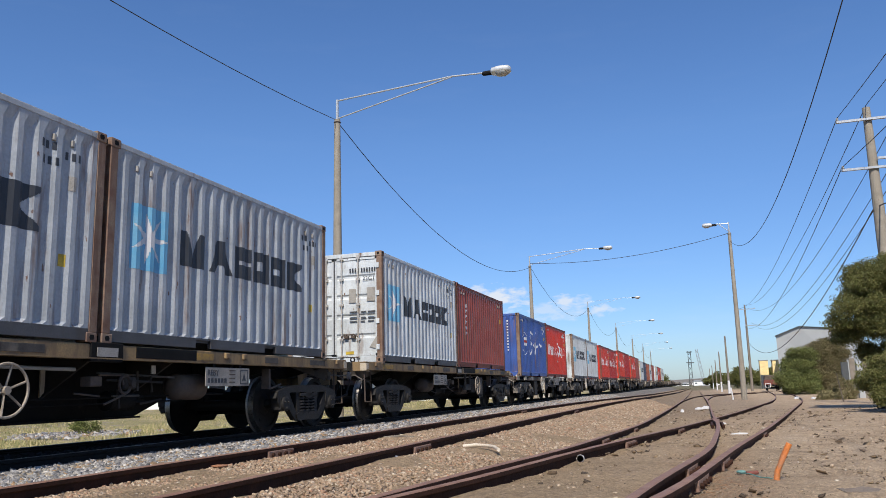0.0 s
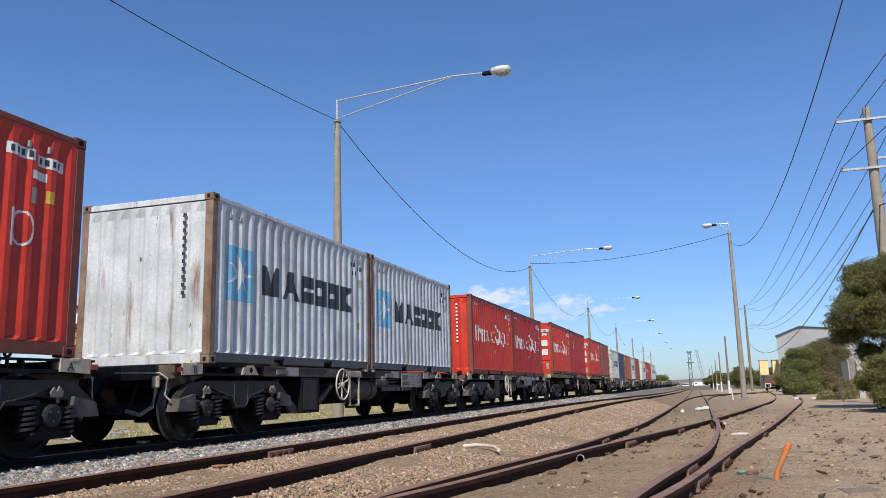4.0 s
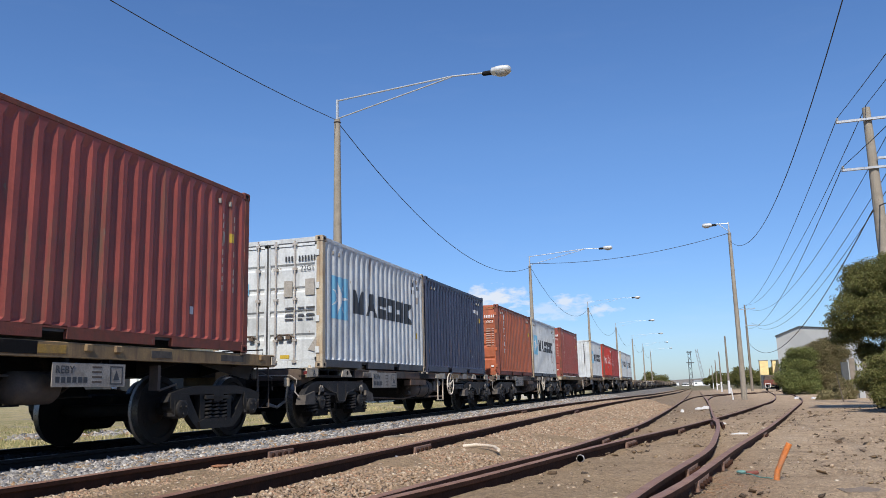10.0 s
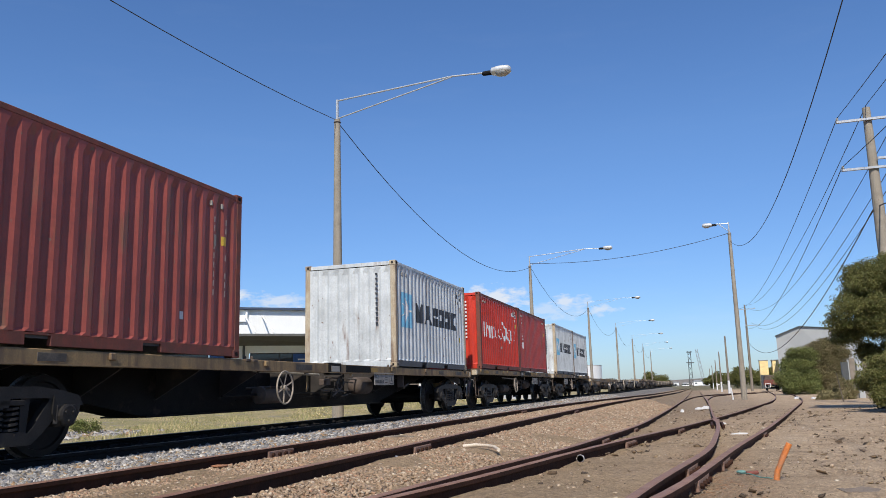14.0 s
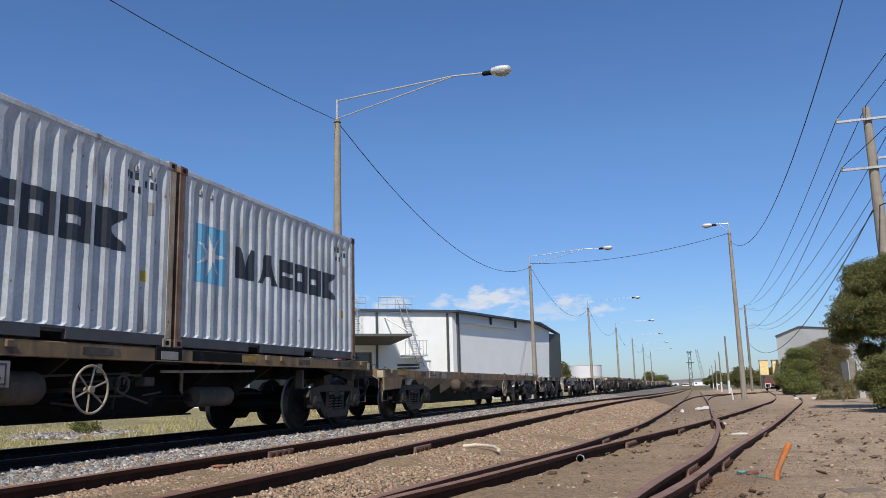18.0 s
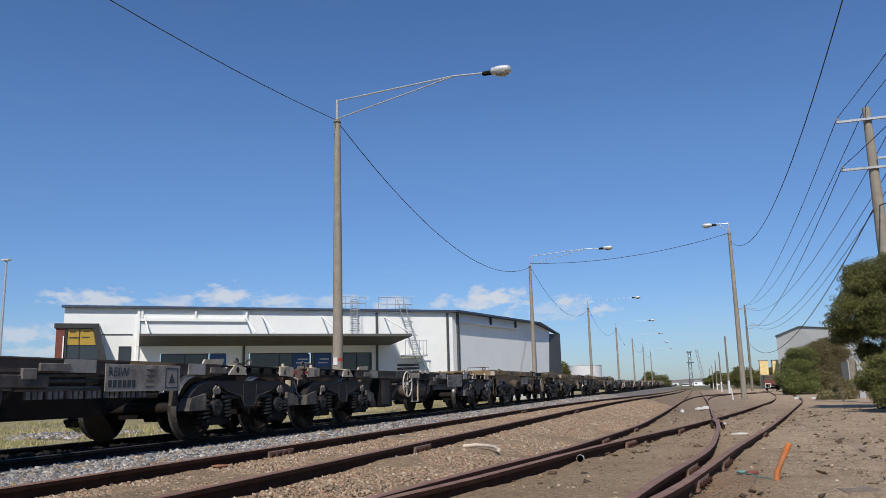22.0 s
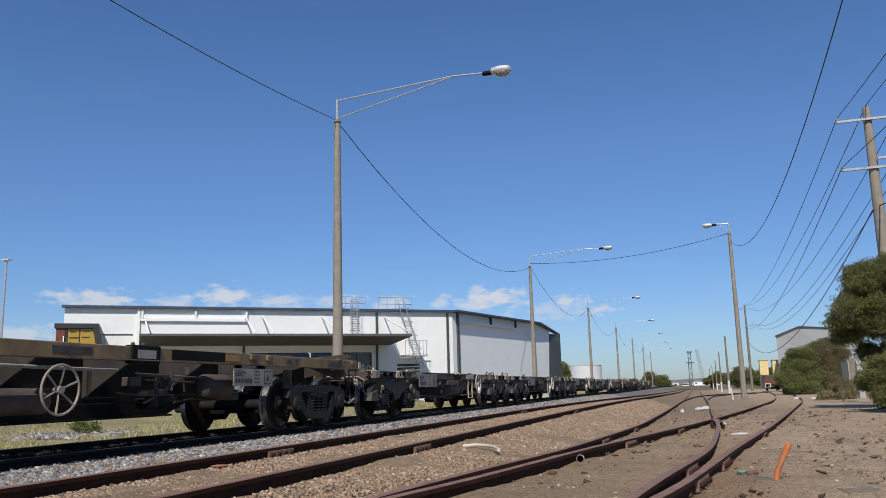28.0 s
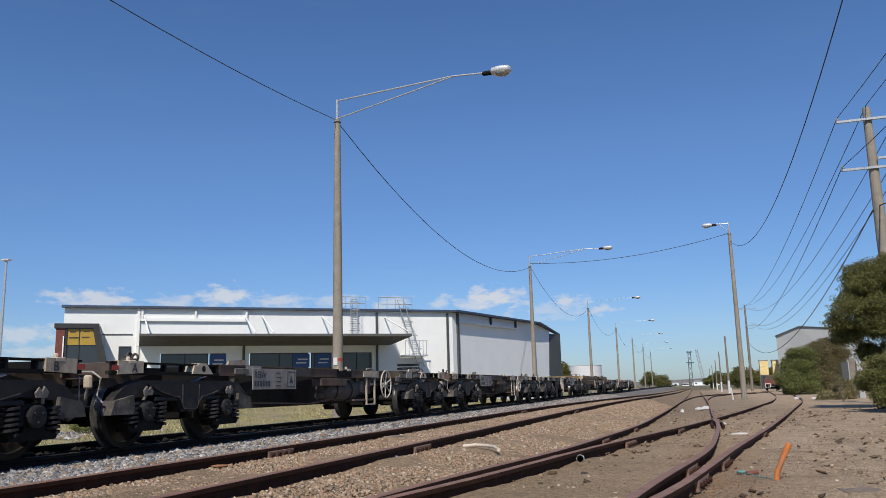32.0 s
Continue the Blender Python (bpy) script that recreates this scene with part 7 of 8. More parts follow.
def warehouse():
    A1, A2 = radians(51.0), radians(13.0)
    o, ex, ey = Vector((-16.02, 52.7, 0)), Vector((-math.sin(A1), -math.cos(A1), 0)), Vector((math.cos(A1), -math.sin(A1), 0))
    rx, ry = Vector((math.sin(A2), math.cos(A2), 0)), Vector((math.cos(A2), -math.sin(A2), 0))
    root = thing("warehouse", "long white sheet-clad warehouse with a dark canopy behind the railway", "warehouse")

    def slab(s0, s1, d0, d1, z0, z1, e1, e2, skew=0.0):
        """A block in a wall's frame: s along, d out of the wall."""
        g = Geo()
        vs = [o + e1 * s + e2 * d + Vector((0, 0, z)) for z in (z0, z1) for d in (d0, d1) for s in (s0, s1)]
        return g.add(vs, [(0, 2, 3, 1), (4, 5, 7, 6), (0, 1, 5, 4), (2, 6, 7, 3), (0, 4, 6, 2), (1, 3, 7, 5)])

    def F(s0, s1, d0, d1, z0, z1):
        return slab(s0, s1, d0, d1, z0, z1, ex, ey)

    def R(s0, s1, d0, d1, z0, z1):
        return slab(s0, s1, d0, d1, z0, z1, rx, ry)
    G = -0.5
    LEN = 24.7
    # lower wall with openings under the canopy, upper wall of ribbed sheets
    wall = part("wall", F(0, LEN, -0.25, 0, 4.4, 6.0), M_CLAD, root)
    for s0, s1 in ((0, 5.9), (7.95, 8.6), (13.98, 15.35), (19.3, LEN)):
        part("wall_panel", F(s0, s1, -0.25, -0.004, G, 4.4), M_CLAD, root)
    for s0, s1 in ((5.9, 7.95), (8.6, 13.98), (15.35, 19.3)):
        part("wall_panel", F(s0, s1, -0.25, -0.004, 3.24, 4.4), M_CLAD, root)
        part("wall_panel", F(s0, s1, -0.25, -0.004, G, 0.45), M_CLAD, root)
    # ribs of the upper sheets
    for k in range(62):
        s = 0.6 + k * 0.39
        part("sheet_rib", F(s, s + 0.05, 0, 0.007, 4.42, 5.98), M_CLAD, wall)
    for s0, s1 in ((5.95, 7.9), (8.65, 10.0), (10.2, 13.9), (15.4, 16.35), (16.45, 19.25)):
        w = part("window", F(s0, s1, -0.16, -0.12, 0.45, 3.24), M_GLASS, root)
        part("frame", F(s0, s1, -0.12, -0.05, 3.18, 3.24), M_DKFRAME, w)
        part("frame", F(s0, s0 + 0.06, -0.12, -0.05, 0.45, 3.18), M_DKFRAME, w)
        part("frame", F(s1 - 0.06, s1, -0.12, -0.05, 0.45, 3.18), M_DKFRAME, w)
        part("mullion", F((s0 + s1) / 2 - 0.03, (s0 + s1) / 2 + 0.03, -0.12, -0.07, 0.45, 3.18), M_DKFRAME, w)
    for s0, s1 in ((8.72, 9.74), (10.11, 11.18), (15.39, 16.39)):
        sg = part("shop_sign", F(s0, s1, -0.05, 0.0, 2.3, 3.17), M_BSIGN, root, "blue sign panel")
        part("text_bar", F(s0 + 0.12, s1 - 0.3, 0.0, 0.006, 2.78, 2.86), M_WHITE, sg)
        part("text_bar", F(s0 + 0.2, s1 - 0.2, 0.0, 0.006, 2.55, 2.63), M_WHITE, sg)
    dr = part("door", F(21.0, 21.6, -0.003, 0.02, G, 3.64), M_GLASS, root, "dark narrow glass door")
    part("frame", F(20.95, 21.0, -0.003, 0.05, G, 3.7), M_DKFRAME, dr)
    part("frame", F(21.6, 21.65, -0.003, 0.05, G, 3.7), M_DKFRAME, dr)
    part("frame", F(20.95, 21.65, -0.003, 0.05, 3.64, 3.7), M_DKFRAME, dr)
    # canopy: a wedge that thins towards its edge
    back = [(4.62, 0.0, 3.70), (20.5, 0.0, 3.70), (20.5, 0.0, 4.46), (4.62, 0.0, 4.46)]
    edge = [(4.62, 4.6, 3.98), (20.5, 2.2, 4.16), (20.5, 2.2, 4.30), (4.62, 4.6, 4.14)]
    g = Geo().add([o + ex * s + ey * d + Vector((0, 0, z)) for s, d, z in back + edge], [(0, 1, 2, 3), (4, 7, 6, 5), (0, 4, 5, 1), (3, 2, 6, 7), (0, 3, 7, 4), (1, 5, 6, 2)])
    can = part("canopy", g, M_SOFFIT, root, "dark grey green canopy")
    for s, d in ((20.3, 2.0), (13.2, 2.9), (14.3, 2.9), (9.3, 3.4), (5.0, 4.2)):
        part("tie_rod", Geo().tube([o + ex * s + Vector((0, 0, 5.6)), o + ex * (s - 0.3) + ey * d + Vector((0, 0, 4.3))], 0.045, 6), M_CLAD, can)
    # downpipes, sign box, roof edge
    for s in (0.4, 5.55, 14.32, 20.6):
        z1 = 5.9 if s < 6 else 3.7
        part("downpipe", F(s - 0.07, s + 0.07, 0.0, 0.12, G, z1), M_PIPE if s < 15 else M_CLAD, root)
    part("downpipe", F(20.52, 20.68, 0.0, 0.14, 3.7, 6.0), M_CLAD, root)
    part("sign_beam", F(14.2, 20.5, 0.02, 0.16, 5.22, 5.40), M_CLAD, root)
    for s in (14.2, 17.3, 20.4):
        part("beam_post", F(s - 0.06, s + 0.06, 0.02, 0.16, 5.40, 5.95), M_CLAD, root)
    part("dado_line", F(20.9, 23.1, 0.0, 0.03, 4.38, 4.44), M_PIPE, root)
    part("gutter", F(-0.3, LEN + 0.15, -0.1, 0.28, 5.99, 6.13), M_TRIM, root)
    # side wall along the track
    part("side_wall", R(0, 17.2, -0.25, 0, G, 6.0), M_CLADG, root)
    part("end_fin", Geo().add([o + rx * s + ry * d + Vector((0, 0, z)) for s, d, z in ((16.6, 0.0, G), (18.9, 0.35, G), (18.9, 0.35, 5.26), (17.2, 0.0, 5.3), (16.6, -0.25, G), (18.9, 0.1, G), (18.9, 0.1, 5.26), (17.2, -0.25, 5.3))],
                              [(0, 1, 2, 3), (7, 6, 5, 4), (0, 4, 5, 1), (1, 5, 6, 2), (2, 6, 7, 3), (3, 7, 4, 0)]), M_PIPE, root, "dark grey end panel")
    part("eaves", R(-0.2, 14.2, -0.1, 0.55, 5.99, 6.12), M_TRIM, root)
    part("eaves", Geo().add([o + rx * s + ry * d + Vector((0, 0, z)) for s, d, z in ((14.2, 0.55, 5.99), (19.3, 0.2, 5.24), (19.3, 0.2, 5.36), (14.2, 0.55, 6.12), (14.2, -0.1, 5.99), (19.3, -0.1, 5.24), (19.3, -0.1, 5.36), (14.2, -0.1, 6.12))],
                            [(0, 1, 2, 3), (7, 6, 5, 4), (0, 4, 5, 1), (1, 5, 6, 2), (2, 6, 7, 3), (3, 7, 4, 0)]), M_TRIM, root)
    part("fascia_beam", R(0.7, 10.2, 0.02, 0.30, 5.30, 5.40), M_CLADG, root)
    for s in (5.75, 10.15):
        part("beam_post", R(s - 0.07, s + 0.07, 0.02, 0.16, 5.40, 5.98), M_PIPE, root)
    part("downpipe", R(0.55, 0.75, 0.0, 0.14, G, 5.95), M_PIPE, root)
    # roof, low pitched
    ridge = o + ex * 12 - ey * 16 + Vector((0, 0, 7.0))
    a, b, c = o + Vector((0, 0, 6.05)), o + ex * LEN + Vector((0, 0, 6.05)), o + rx * 17 + Vector((0, 0, 6.05))
    d = o + ex * LEN - ey * 30 + Vector((0, 0, 6.0))
    part("roof", Geo().add([a, b, d, c, ridge], [(0, 1, 4), (1, 2, 4), (2, 3, 4), (3, 0, 4)]), M_ROOFS, root)
    part("back_wall", Geo().add([b + Vector((0, 0, -6.5)), b, d, d + Vector((0, 0, -6.5))], [(0, 1, 2, 3)]), M_CLAD, root)
    # caged ladders up to the roof
    for s, z0, lean in ((7.2, 4.5, 0.0), (3.4, 2.2, 0.9)):
        lad = part("ladder", Geo().tube([o + ex * (s - 0.22 - lean) + ey * 0.35 + Vector((0, 0, z0)), o + ex * (s - 0.22 + lean * 0.6) + ey * 0.35 + Vector((0, 0, 6.75))], 0.03, 5), M_GALV, root, "galvanised caged roof ladder")
        part("stile", Geo().tube([o + ex * (s + 0.22 - lean) + ey * 0.35 + Vector((0, 0, z0)), o + ex * (s + 0.22 + lean * 0.6) + ey * 0.35 + Vector((0, 0, 6.75))], 0.03, 5), M_GALV, lad)
        n = 16
        for k in range(n):
            t = k / (n - 1)
            q = o + ex * (s - lean + lean * 1.6 * t) + ey * 0.35 + Vector((0, 0, z0 + (6.75 - z0) * t))
            part("rung", Geo().tube([q - ex * 0.22, q + ex * 0.22], 0.018, 4), M_GALV, lad)
            if k % 3 == 1:
                part("cage_hoop", Geo().tube([q - ex * 0.35, q - ex * 0.3 + ey * 0.4, q + ey * 0.62, q + ex * 0.3 + ey * 0.4, q + ex * 0.35], 0.018, 4), M_GALV, lad)
    for s0, s1 in ((6.3, 8.2), (3.0, 5.4)):
        for z in (6.5, 6.95):
            part("roof_rail", Geo().tube([o + ex * s0 + ey * 0.05 + Vector((0, 0, z)), o + ex * s1 + ey * 0.05 + Vector((0, 0, z))], 0.025, 5), M_GALV, root)
        for k in range(5):
            s = s0 + (s1 - s0) * k / 4
            part("rail_post", Geo().tube([o + ex * s + ey * 0.05 + Vector((0, 0, 6.1)), o + ex * s + ey * 0.05 + Vector((0, 0, 6.95))], 0.022, 5), M_GALV, root)
    part("stair_platform", F(2.3, 3.9, 0.1, 1.1, 2.9, 3.0), M_GALV, root)
    for k in range(7):
        part("platform_baluster", F(2.35 + 0.25 * k, 2.38 + 0.25 * k, 1.06, 1.09, 3.0, 3.9), M_GALV, root)
    part("platform_rail", F(2.3, 3.9, 1.05, 1.1, 3.9, 3.95), M_GALV, root)
    # entrance lobby with slanted frame
    lob = thing("entrance_lobby", "dark framed glass entrance lobby with an ochre sign", "entrance")
    q = 1.6

    def L(s0, s1, d0, d1, z0, z1):
        return slab(s0, s1, d0, d1, z0, z1, ex, ey)
    part("side_panel", L(24.5, 24.95, -1.6, q, G, 4.8), M_BRICKRED, lob, "brick red side panel")
    part("top_frame", L(22.72, 25.05, -1.5, q + 0.1, 4.66, 4.92), M_DKFRAME, lob)
    part("slant_frame", Geo().add([o + ex * s + ey * d + Vector((0, 0, z)) for d in (0.02, q + 0.08) for s, z in ((23.05, 4.68), (22.70, 4.68), (21.55, G), (22.0, G))],
                                  [(0, 1, 2, 3), (7, 6, 5, 4), (0, 4, 5, 1), (1, 5, 6, 2), (2, 6, 7, 3), (3, 7, 4, 0)]), M_DKFRAME, lob)
    part("glass", Geo().add([o + ex * s + ey * (q - 0.1) + Vector((0, 0, z)) for s, z in ((24.5, G), (24.5, 4.66), (23.0, 4.66), (21.95, G))], [(0, 1, 2, 3)]), M_GLASS, lob)
    part("inner_wall", L(22.6, 24.5, -0.01, 0.05, G, 4.66), M_CLADG, lob)
    sg = part("sign", Geo().add([o + ex * s + ey * (q - 0.06) + Vector((0, 0, z)) for s, z in ((24.36, 3.70), (24.36, 4.60), (23.06, 4.60), (22.82, 3.70))], [(0, 1, 2, 3)]), M_YSIGN, lob, "ochre yellow sign")
    for s0, s1, z0, z1 in ((23.22, 23.52, 4.44, 4.50), (23.92, 24.24, 4.42, 4.48), (23.66, 23.72, 4.44, 4.50), (23.2, 23.62, 4.10, 4.17), (23.76, 24.26, 4.08, 4.15)):
        part("text_bar", L(s0, s1, q - 0.05, q - 0.045, z0, z1), M_DKFRAME, sg)
    part("mullion", L(23.72, 23.76, q - 0.08, q - 0.02, G, 4.66), M_DKFRAME, lob)
    part("mullion", L(24.38, 24.46, q - 0.08, q + 0.02, G, 4.66), M_DKFRAME, lob)
    for s in (24.55,):
        part("mullion", L(s - 0.03, s + 0.03, q + 0.02, q + 0.06, G, 4.2), M_CLADG, lob)
    # stacked pallets beside the wall
    pal = thing("pallet_stack", "stack of dark pallets beside the warehouse wall", "pallet")
    for k in range(4):
        part("pallet", L(3.55, 4.75, 1.9, 2.9, 1.55 + 0.22 * k, 1.67 + 0.22 * k), M_DKFRAME, pal)
    part("pallet_load", L(3.6, 4.7, 1.95, 2.85, G, 1.55), M_TIMBER, pal)


warehouse()


# ---------------------------------------------------------------- plants
def leaf_mat(name, tones):
    mt = stone_mat(name, tones)
    b = mt.node_tree.nodes["Principled BSDF"]
    b.inputs["Roughness"].default_value = 0.65
    b.inputs["Specular IOR Level"].default_value = 0.3
    return mt


M_LEAF = leaf_mat("olive_leaf", [(0.08575, 0.09815, 0.02208), (0.1082, 0.115, 0.02824), (0.1317, 0.1318, 0.03528), (0.09718, 0.09815, 0.02648), (0.1491, 0.1374, 0.04056), (0.0686, 0.07815, 0.01944), (0.1204, 0.09815, 0.03352)])
M_LEAF2 = leaf_mat("bush_leaf", [(0.1209, 0.1457, 0.03645), (0.1472, 0.1706, 0.04554), (0.1008, 0.1198, 0.03185), (0.1613, 0.1636, 0.05238), (0.1341, 0.1308, 0.04554), (0.0868, 0.1018, 0.02731)])
M_LEAF3 = leaf_mat("grey_bush_leaf", [(0.1388, 0.1148, 0.05215), (0.1665, 0.1326, 0.0644), (0.114, 0.09643, 0.04473), (0.1043, 0.0996, 0.03479), (0.1815, 0.139, 0.07187)])
M_BANK = leaf_mat("olive_straw", [(0.21, 0.175, 0.08), (0.15, 0.14, 0.055), (0.27, 0.215, 0.11), (0.11, 0.115, 0.042), (0.18, 0.13, 0.075)])
M_BARK = mat("grey_brown_bark", (0.13, 0.105, 0.085), (0.075, 0.06, 0.05), rough=0.95, scale=8, bump=0.5)
M_STRAW = leaf_mat("dry_grass", [(0.46, 0.38, 0.19), (0.36, 0.315, 0.145), (0.27, 0.265, 0.105), (0.54, 0.44, 0.24), (0.20, 0.215, 0.08), (0.30, 0.285, 0.125)])


def leaves(name, clumps, n, size, seed, material, parent):
    """A crown of many small bent leaves gathered in uneven clumps."""
    rs = np.random.RandomState(seed)
    w = np.array([c[3] * c[4] * c[5] for c in clumps]) ** 0.67
    which = rs.choice(len(clumps), n, p=w / w.sum())
    C = np.array(clumps)[which]
    d = rs.normal(size=(n, 3))
    d /= np.linalg.norm(d, axis=1)[:, None]
    rad = rs.rand(n) ** 0.38
    lump = 1 + 0.22 * np.sin(d[:, 0] * 5 + which) * np.sin(d[:, 1] * 6 + 2 * which) + 0.12 * np.sin(d[:, 2] * 9 + which * 1.7)
    P = C[:, :3] + d * (rad * lump)[:, None] * C[:, 3:6]
    u = rs.normal(size=(n, 3))
    u /= np.linalg.norm(u, axis=1)[:, None]
    v = np.cross(u, rs.normal(size=(n, 3)))
    v /= np.linalg.norm(v, axis=1)[:, None]
    s = size * (0.6 + 0.8 * rs.rand(n))[:, None]
    a, b, c, e = P - u * s, P + v * s * 0.45 + np.array((0, 0, 0.1)) * s, P + u * s, P - v * s * 0.45
    V = np.stack([a, b, c, e], 1).reshape(-1, 3)
    me = bpy.data.meshes.new(name)
    me.from_pydata(V.tolist(), [], (np.arange(n * 4).reshape(-1, 4)).tolist())
    me.materials.append(material)
    ob = new(name, me)
    ob.parent = parent
    return ob


def limbs(root, base, forks, r, material):
    base = Vector(base)
    t = base + Vector((0.1, 0, forks[0][2] * 0.4))
    part("trunk", Geo().tube([base, base.lerp(t, 0.5) + Vector((0.04, 0.02, 0)), t], r, 10, r * 0.7), material, root)
    for f in forks:
        f = Vector(f)
        p = t.lerp(f, 0.5) + Vector((0.1, -0.1, -0.15))
        part("limb", Geo().tube([t - Vector((0, 0, 0.2)), p, f], r * 0.6, 7, r * 0.12), material, root)


def tree(label, x, y, clumps, n, size, seed, material, category="tree", r=0.16):
    z0 = float(ground_z(x, y)) - 0.05
    root = thing("tree" if category == "tree" else "bush", label, category, at=Matrix.Translation((x, y, z0)))
    limbs(root, (0, 0, 0), [(c[0] * 0.8, c[1] * 0.8, c[2]) for c in clumps[:7]], r, M_BARK)
    ob = leaves("crown", clumps, n, size, seed, material, root)
    return root


def puff(rs, cx, cy, cz, rx, ry, rz, n, k):
    out = []
    for _ in range(n):
        d = rs.normal(size=3)
        d /= np.linalg.norm(d)
        q = 0.45 + 0.5 * rs.rand()
        out.append((cx + d[0] * rx * q, cy + d[1] * ry * q, cz + d[2] * rz * q, k * (0.7 + 0.6 * rs.rand()), k * (0.7 + 0.6 * rs.rand()), k * (0.55 + 0.5 * rs.rand())))
    return out


rs = np.random.RandomState(8)
tree("large olive green tree with a dense uneven crown beside the yard", 8.2, 34.5, puff(rs, -0.68, 0.00, 4.76, 1.75, 1.7, 0.95, 16, 0.62) + puff(rs, -1.72, -0.30, 3.45, 1.3, 1.5, 1.0, 14, 0.58) + puff(rs, -2.53, -0.50, 3.26, 0.62, 1.0, 0.72, 9, 0.42) + puff(rs, -0.50, 0.00, 3.19, 1.7, 1.7, 1.1, 14, 0.65) + puff(rs, 0.27, 0.50, 5.44, 1.6, 1.6, 1.1, 12, 0.65) + puff(rs, -1.36, 0.10, 2.36, 0.9, 1.2, 0.42, 9, 0.42), 210000, 0.037, 3, M_LEAF, r=0.2)
tree("low dark green shrub at the edge of the yard", 6.9, 29.3, puff(rs, -1.04, 0.00, 0.98, 0.78, 0.85, 0.85, 16, 0.36) + puff(rs, -0.83, 0.20, 1.57, 0.55, 0.6, 0.3, 7, 0.3), 44000, 0.031, 4, M_LEAF, "bush", 0.07)
tree("low dark green shrub at the edge of the yard", 8.3, 31.0, puff(rs, -1.39, 0.00, 1.39, 1.2, 1, 1.0, 14, 0.5), 16000, 0.05, 14, M_LEAF, "bush", 0.07)
tree("broad sage green bush mound beyond the siding", 11.5, 92.0, puff(rs, -0.94, 0.00, 2.47, 2.2, 2.2, 2.3, 26, 0.95) + puff(rs, -2.03, -1.00, 1.49, 1.4, 1.5, 1.4, 12, 0.8) + puff(rs, -0.75, -2.00, 0.69, 1.8, 1.3, 0.6, 10, 0.7), 110000, 0.06, 5, M_LEAF2, "bush", 0.08)
tree("broad grey brown bush mound beyond the siding", 14.0, 94.0, puff(rs, -1.10, 0.00, 3.34, 2.6, 2.4, 2.6, 30, 1.05) + puff(rs, 0.15, 0.00, 4.63, 1.2, 1.5, 1.2, 10, 0.8) + puff(rs, -0.77, -1.00, 1.39, 1.9, 1.6, 1.4, 14, 0.9) + puff(rs, 0.67, 0.00, 3.27, 1.0, 1.4, 2.2, 12, 0.85), 150000, 0.06, 6, M_LEAF3, "bush", 0.08)
for i, (x, y, h, w) in enumerate(((5.2, 300, 4.6, 3.4), (8.5, 290, 6.4, 4.4), (12.4, 270, 7.4, 5.0), (16.5, 262, 7.0, 5.0), (19.5, 255, 6.0, 4.6), (22.5, 250, 5.6, 4.4), (-18.2, 330, 7.0, 4.6), (-16.5, 420, 6.0, 6.5), (-33.3, 205, 7.6, 4.0), (-16.4, 420, 4.0, 6.0), (-32.0, 170, 3.2, 2.6), (-52, 260, 4.5, 4.5))):
    tree("distant dark green tree", x, y, puff(rs, 0, 0, h * 0.55, w * 0.7, w * 0.6, h * 0.42, 12, w * 0.36), 9000, 0.2, 20 + i, M_LEAF, r=0.2)


root = thing("field_post", "thin dark leaning stake in dry grass", "post", at=Matrix.Translation((7.35, 47.2, float(ground_z(7.35, 47.2)) - 0.05)))
part("stake", Geo().tube([(0.1, 0, 0), (0, 0, 0.8), (-0.10, 0, 1.6)], 0.034, 7, 0.022), M_BARK, root)
part("stake_base", Geo().box(-0.05, 0.3, -0.08, 0.08, 0, 0.07, 0.02), M_BARK, root)


def grass_field():
    rs = np.random.RandomState(21)
    n = 130000
    y = 8 + 60 * rs.rand(n) ** 1.9
    x = -10.2 - 13 * rs.rand(n) ** 1.3 - 0.05 * (y - 8)
    z = ground_z(x, y)
    keep = np.sin(x * 1.3 + 0.5 * y) + np.sin(y * 0.9) + rs.rand(n) * 2.2 > 0.4
    x, y, z = x[keep], y[keep], z[keep]
    n = len(x)
    h = (0.03 + 0.15 * rs.rand(n) ** 2) * (0.7 + 0.5 * np.sin(x * 0.9 + 1.7 * y) * np.sin(0.7 * x - 0.6 * y))
    a = rs.rand(n) * 6.283
    w = 0.006 + 0.010 * rs.rand(n)
    dx, dy = np.cos(a) * w, np.sin(a) * w
    lx, ly = (rs.rand(n) - 0.5) * 0.16, (rs.rand(n) - 0.5) * 0.16
    V = np.stack([np.stack([x - dx, y - dy, z], -1), np.stack([x + dx, y + dy, z], -1), np.stack([x + lx, y + ly, z + h], -1)], 1).reshape(-1, 3)
    me = bpy.data.meshes.new("dry_grass")
    me.from_pydata(V.tolist(), [], np.arange(3 * n).reshape(-1, 3).tolist())
    me.materials.append(M_STRAW)
    tagged(new("dry_grass", me), "dry yellow green grass behind the railway", "grass", kind="stuff")


grass_field()
root = thing("weed_tuft", "grey green weed tuft growing in the ballast", "weed", at=Matrix.Translation((-17.3, 19.3, -0.42)))
leaves("tuft", puff(rs, 0, 0, 0.22, 0.42, 0.42, 0.18, 8, 0.18), 2200, 0.03, 31, M_LEAF2, root)
part("stem", Geo().tube([(0, 0, 0), (0.02, 0, 0.15)], 0.012, 5), M_BARK, root)
root = thing("dry_bank", "dry straw grass bank under the bushes", "grass bank", at=Matrix.Translation((8.37, 56.0, -0.75)))
leaves("straw", puff(rs, 0, 0, 0.25, 1.1, 1.3, 0.3, 12, 0.4) + puff(rs, 0.7, 0.8, 0.75, 0.8, 0.9, 0.55, 10, 0.4), 26000, 0.045, 33, M_BANK, root)

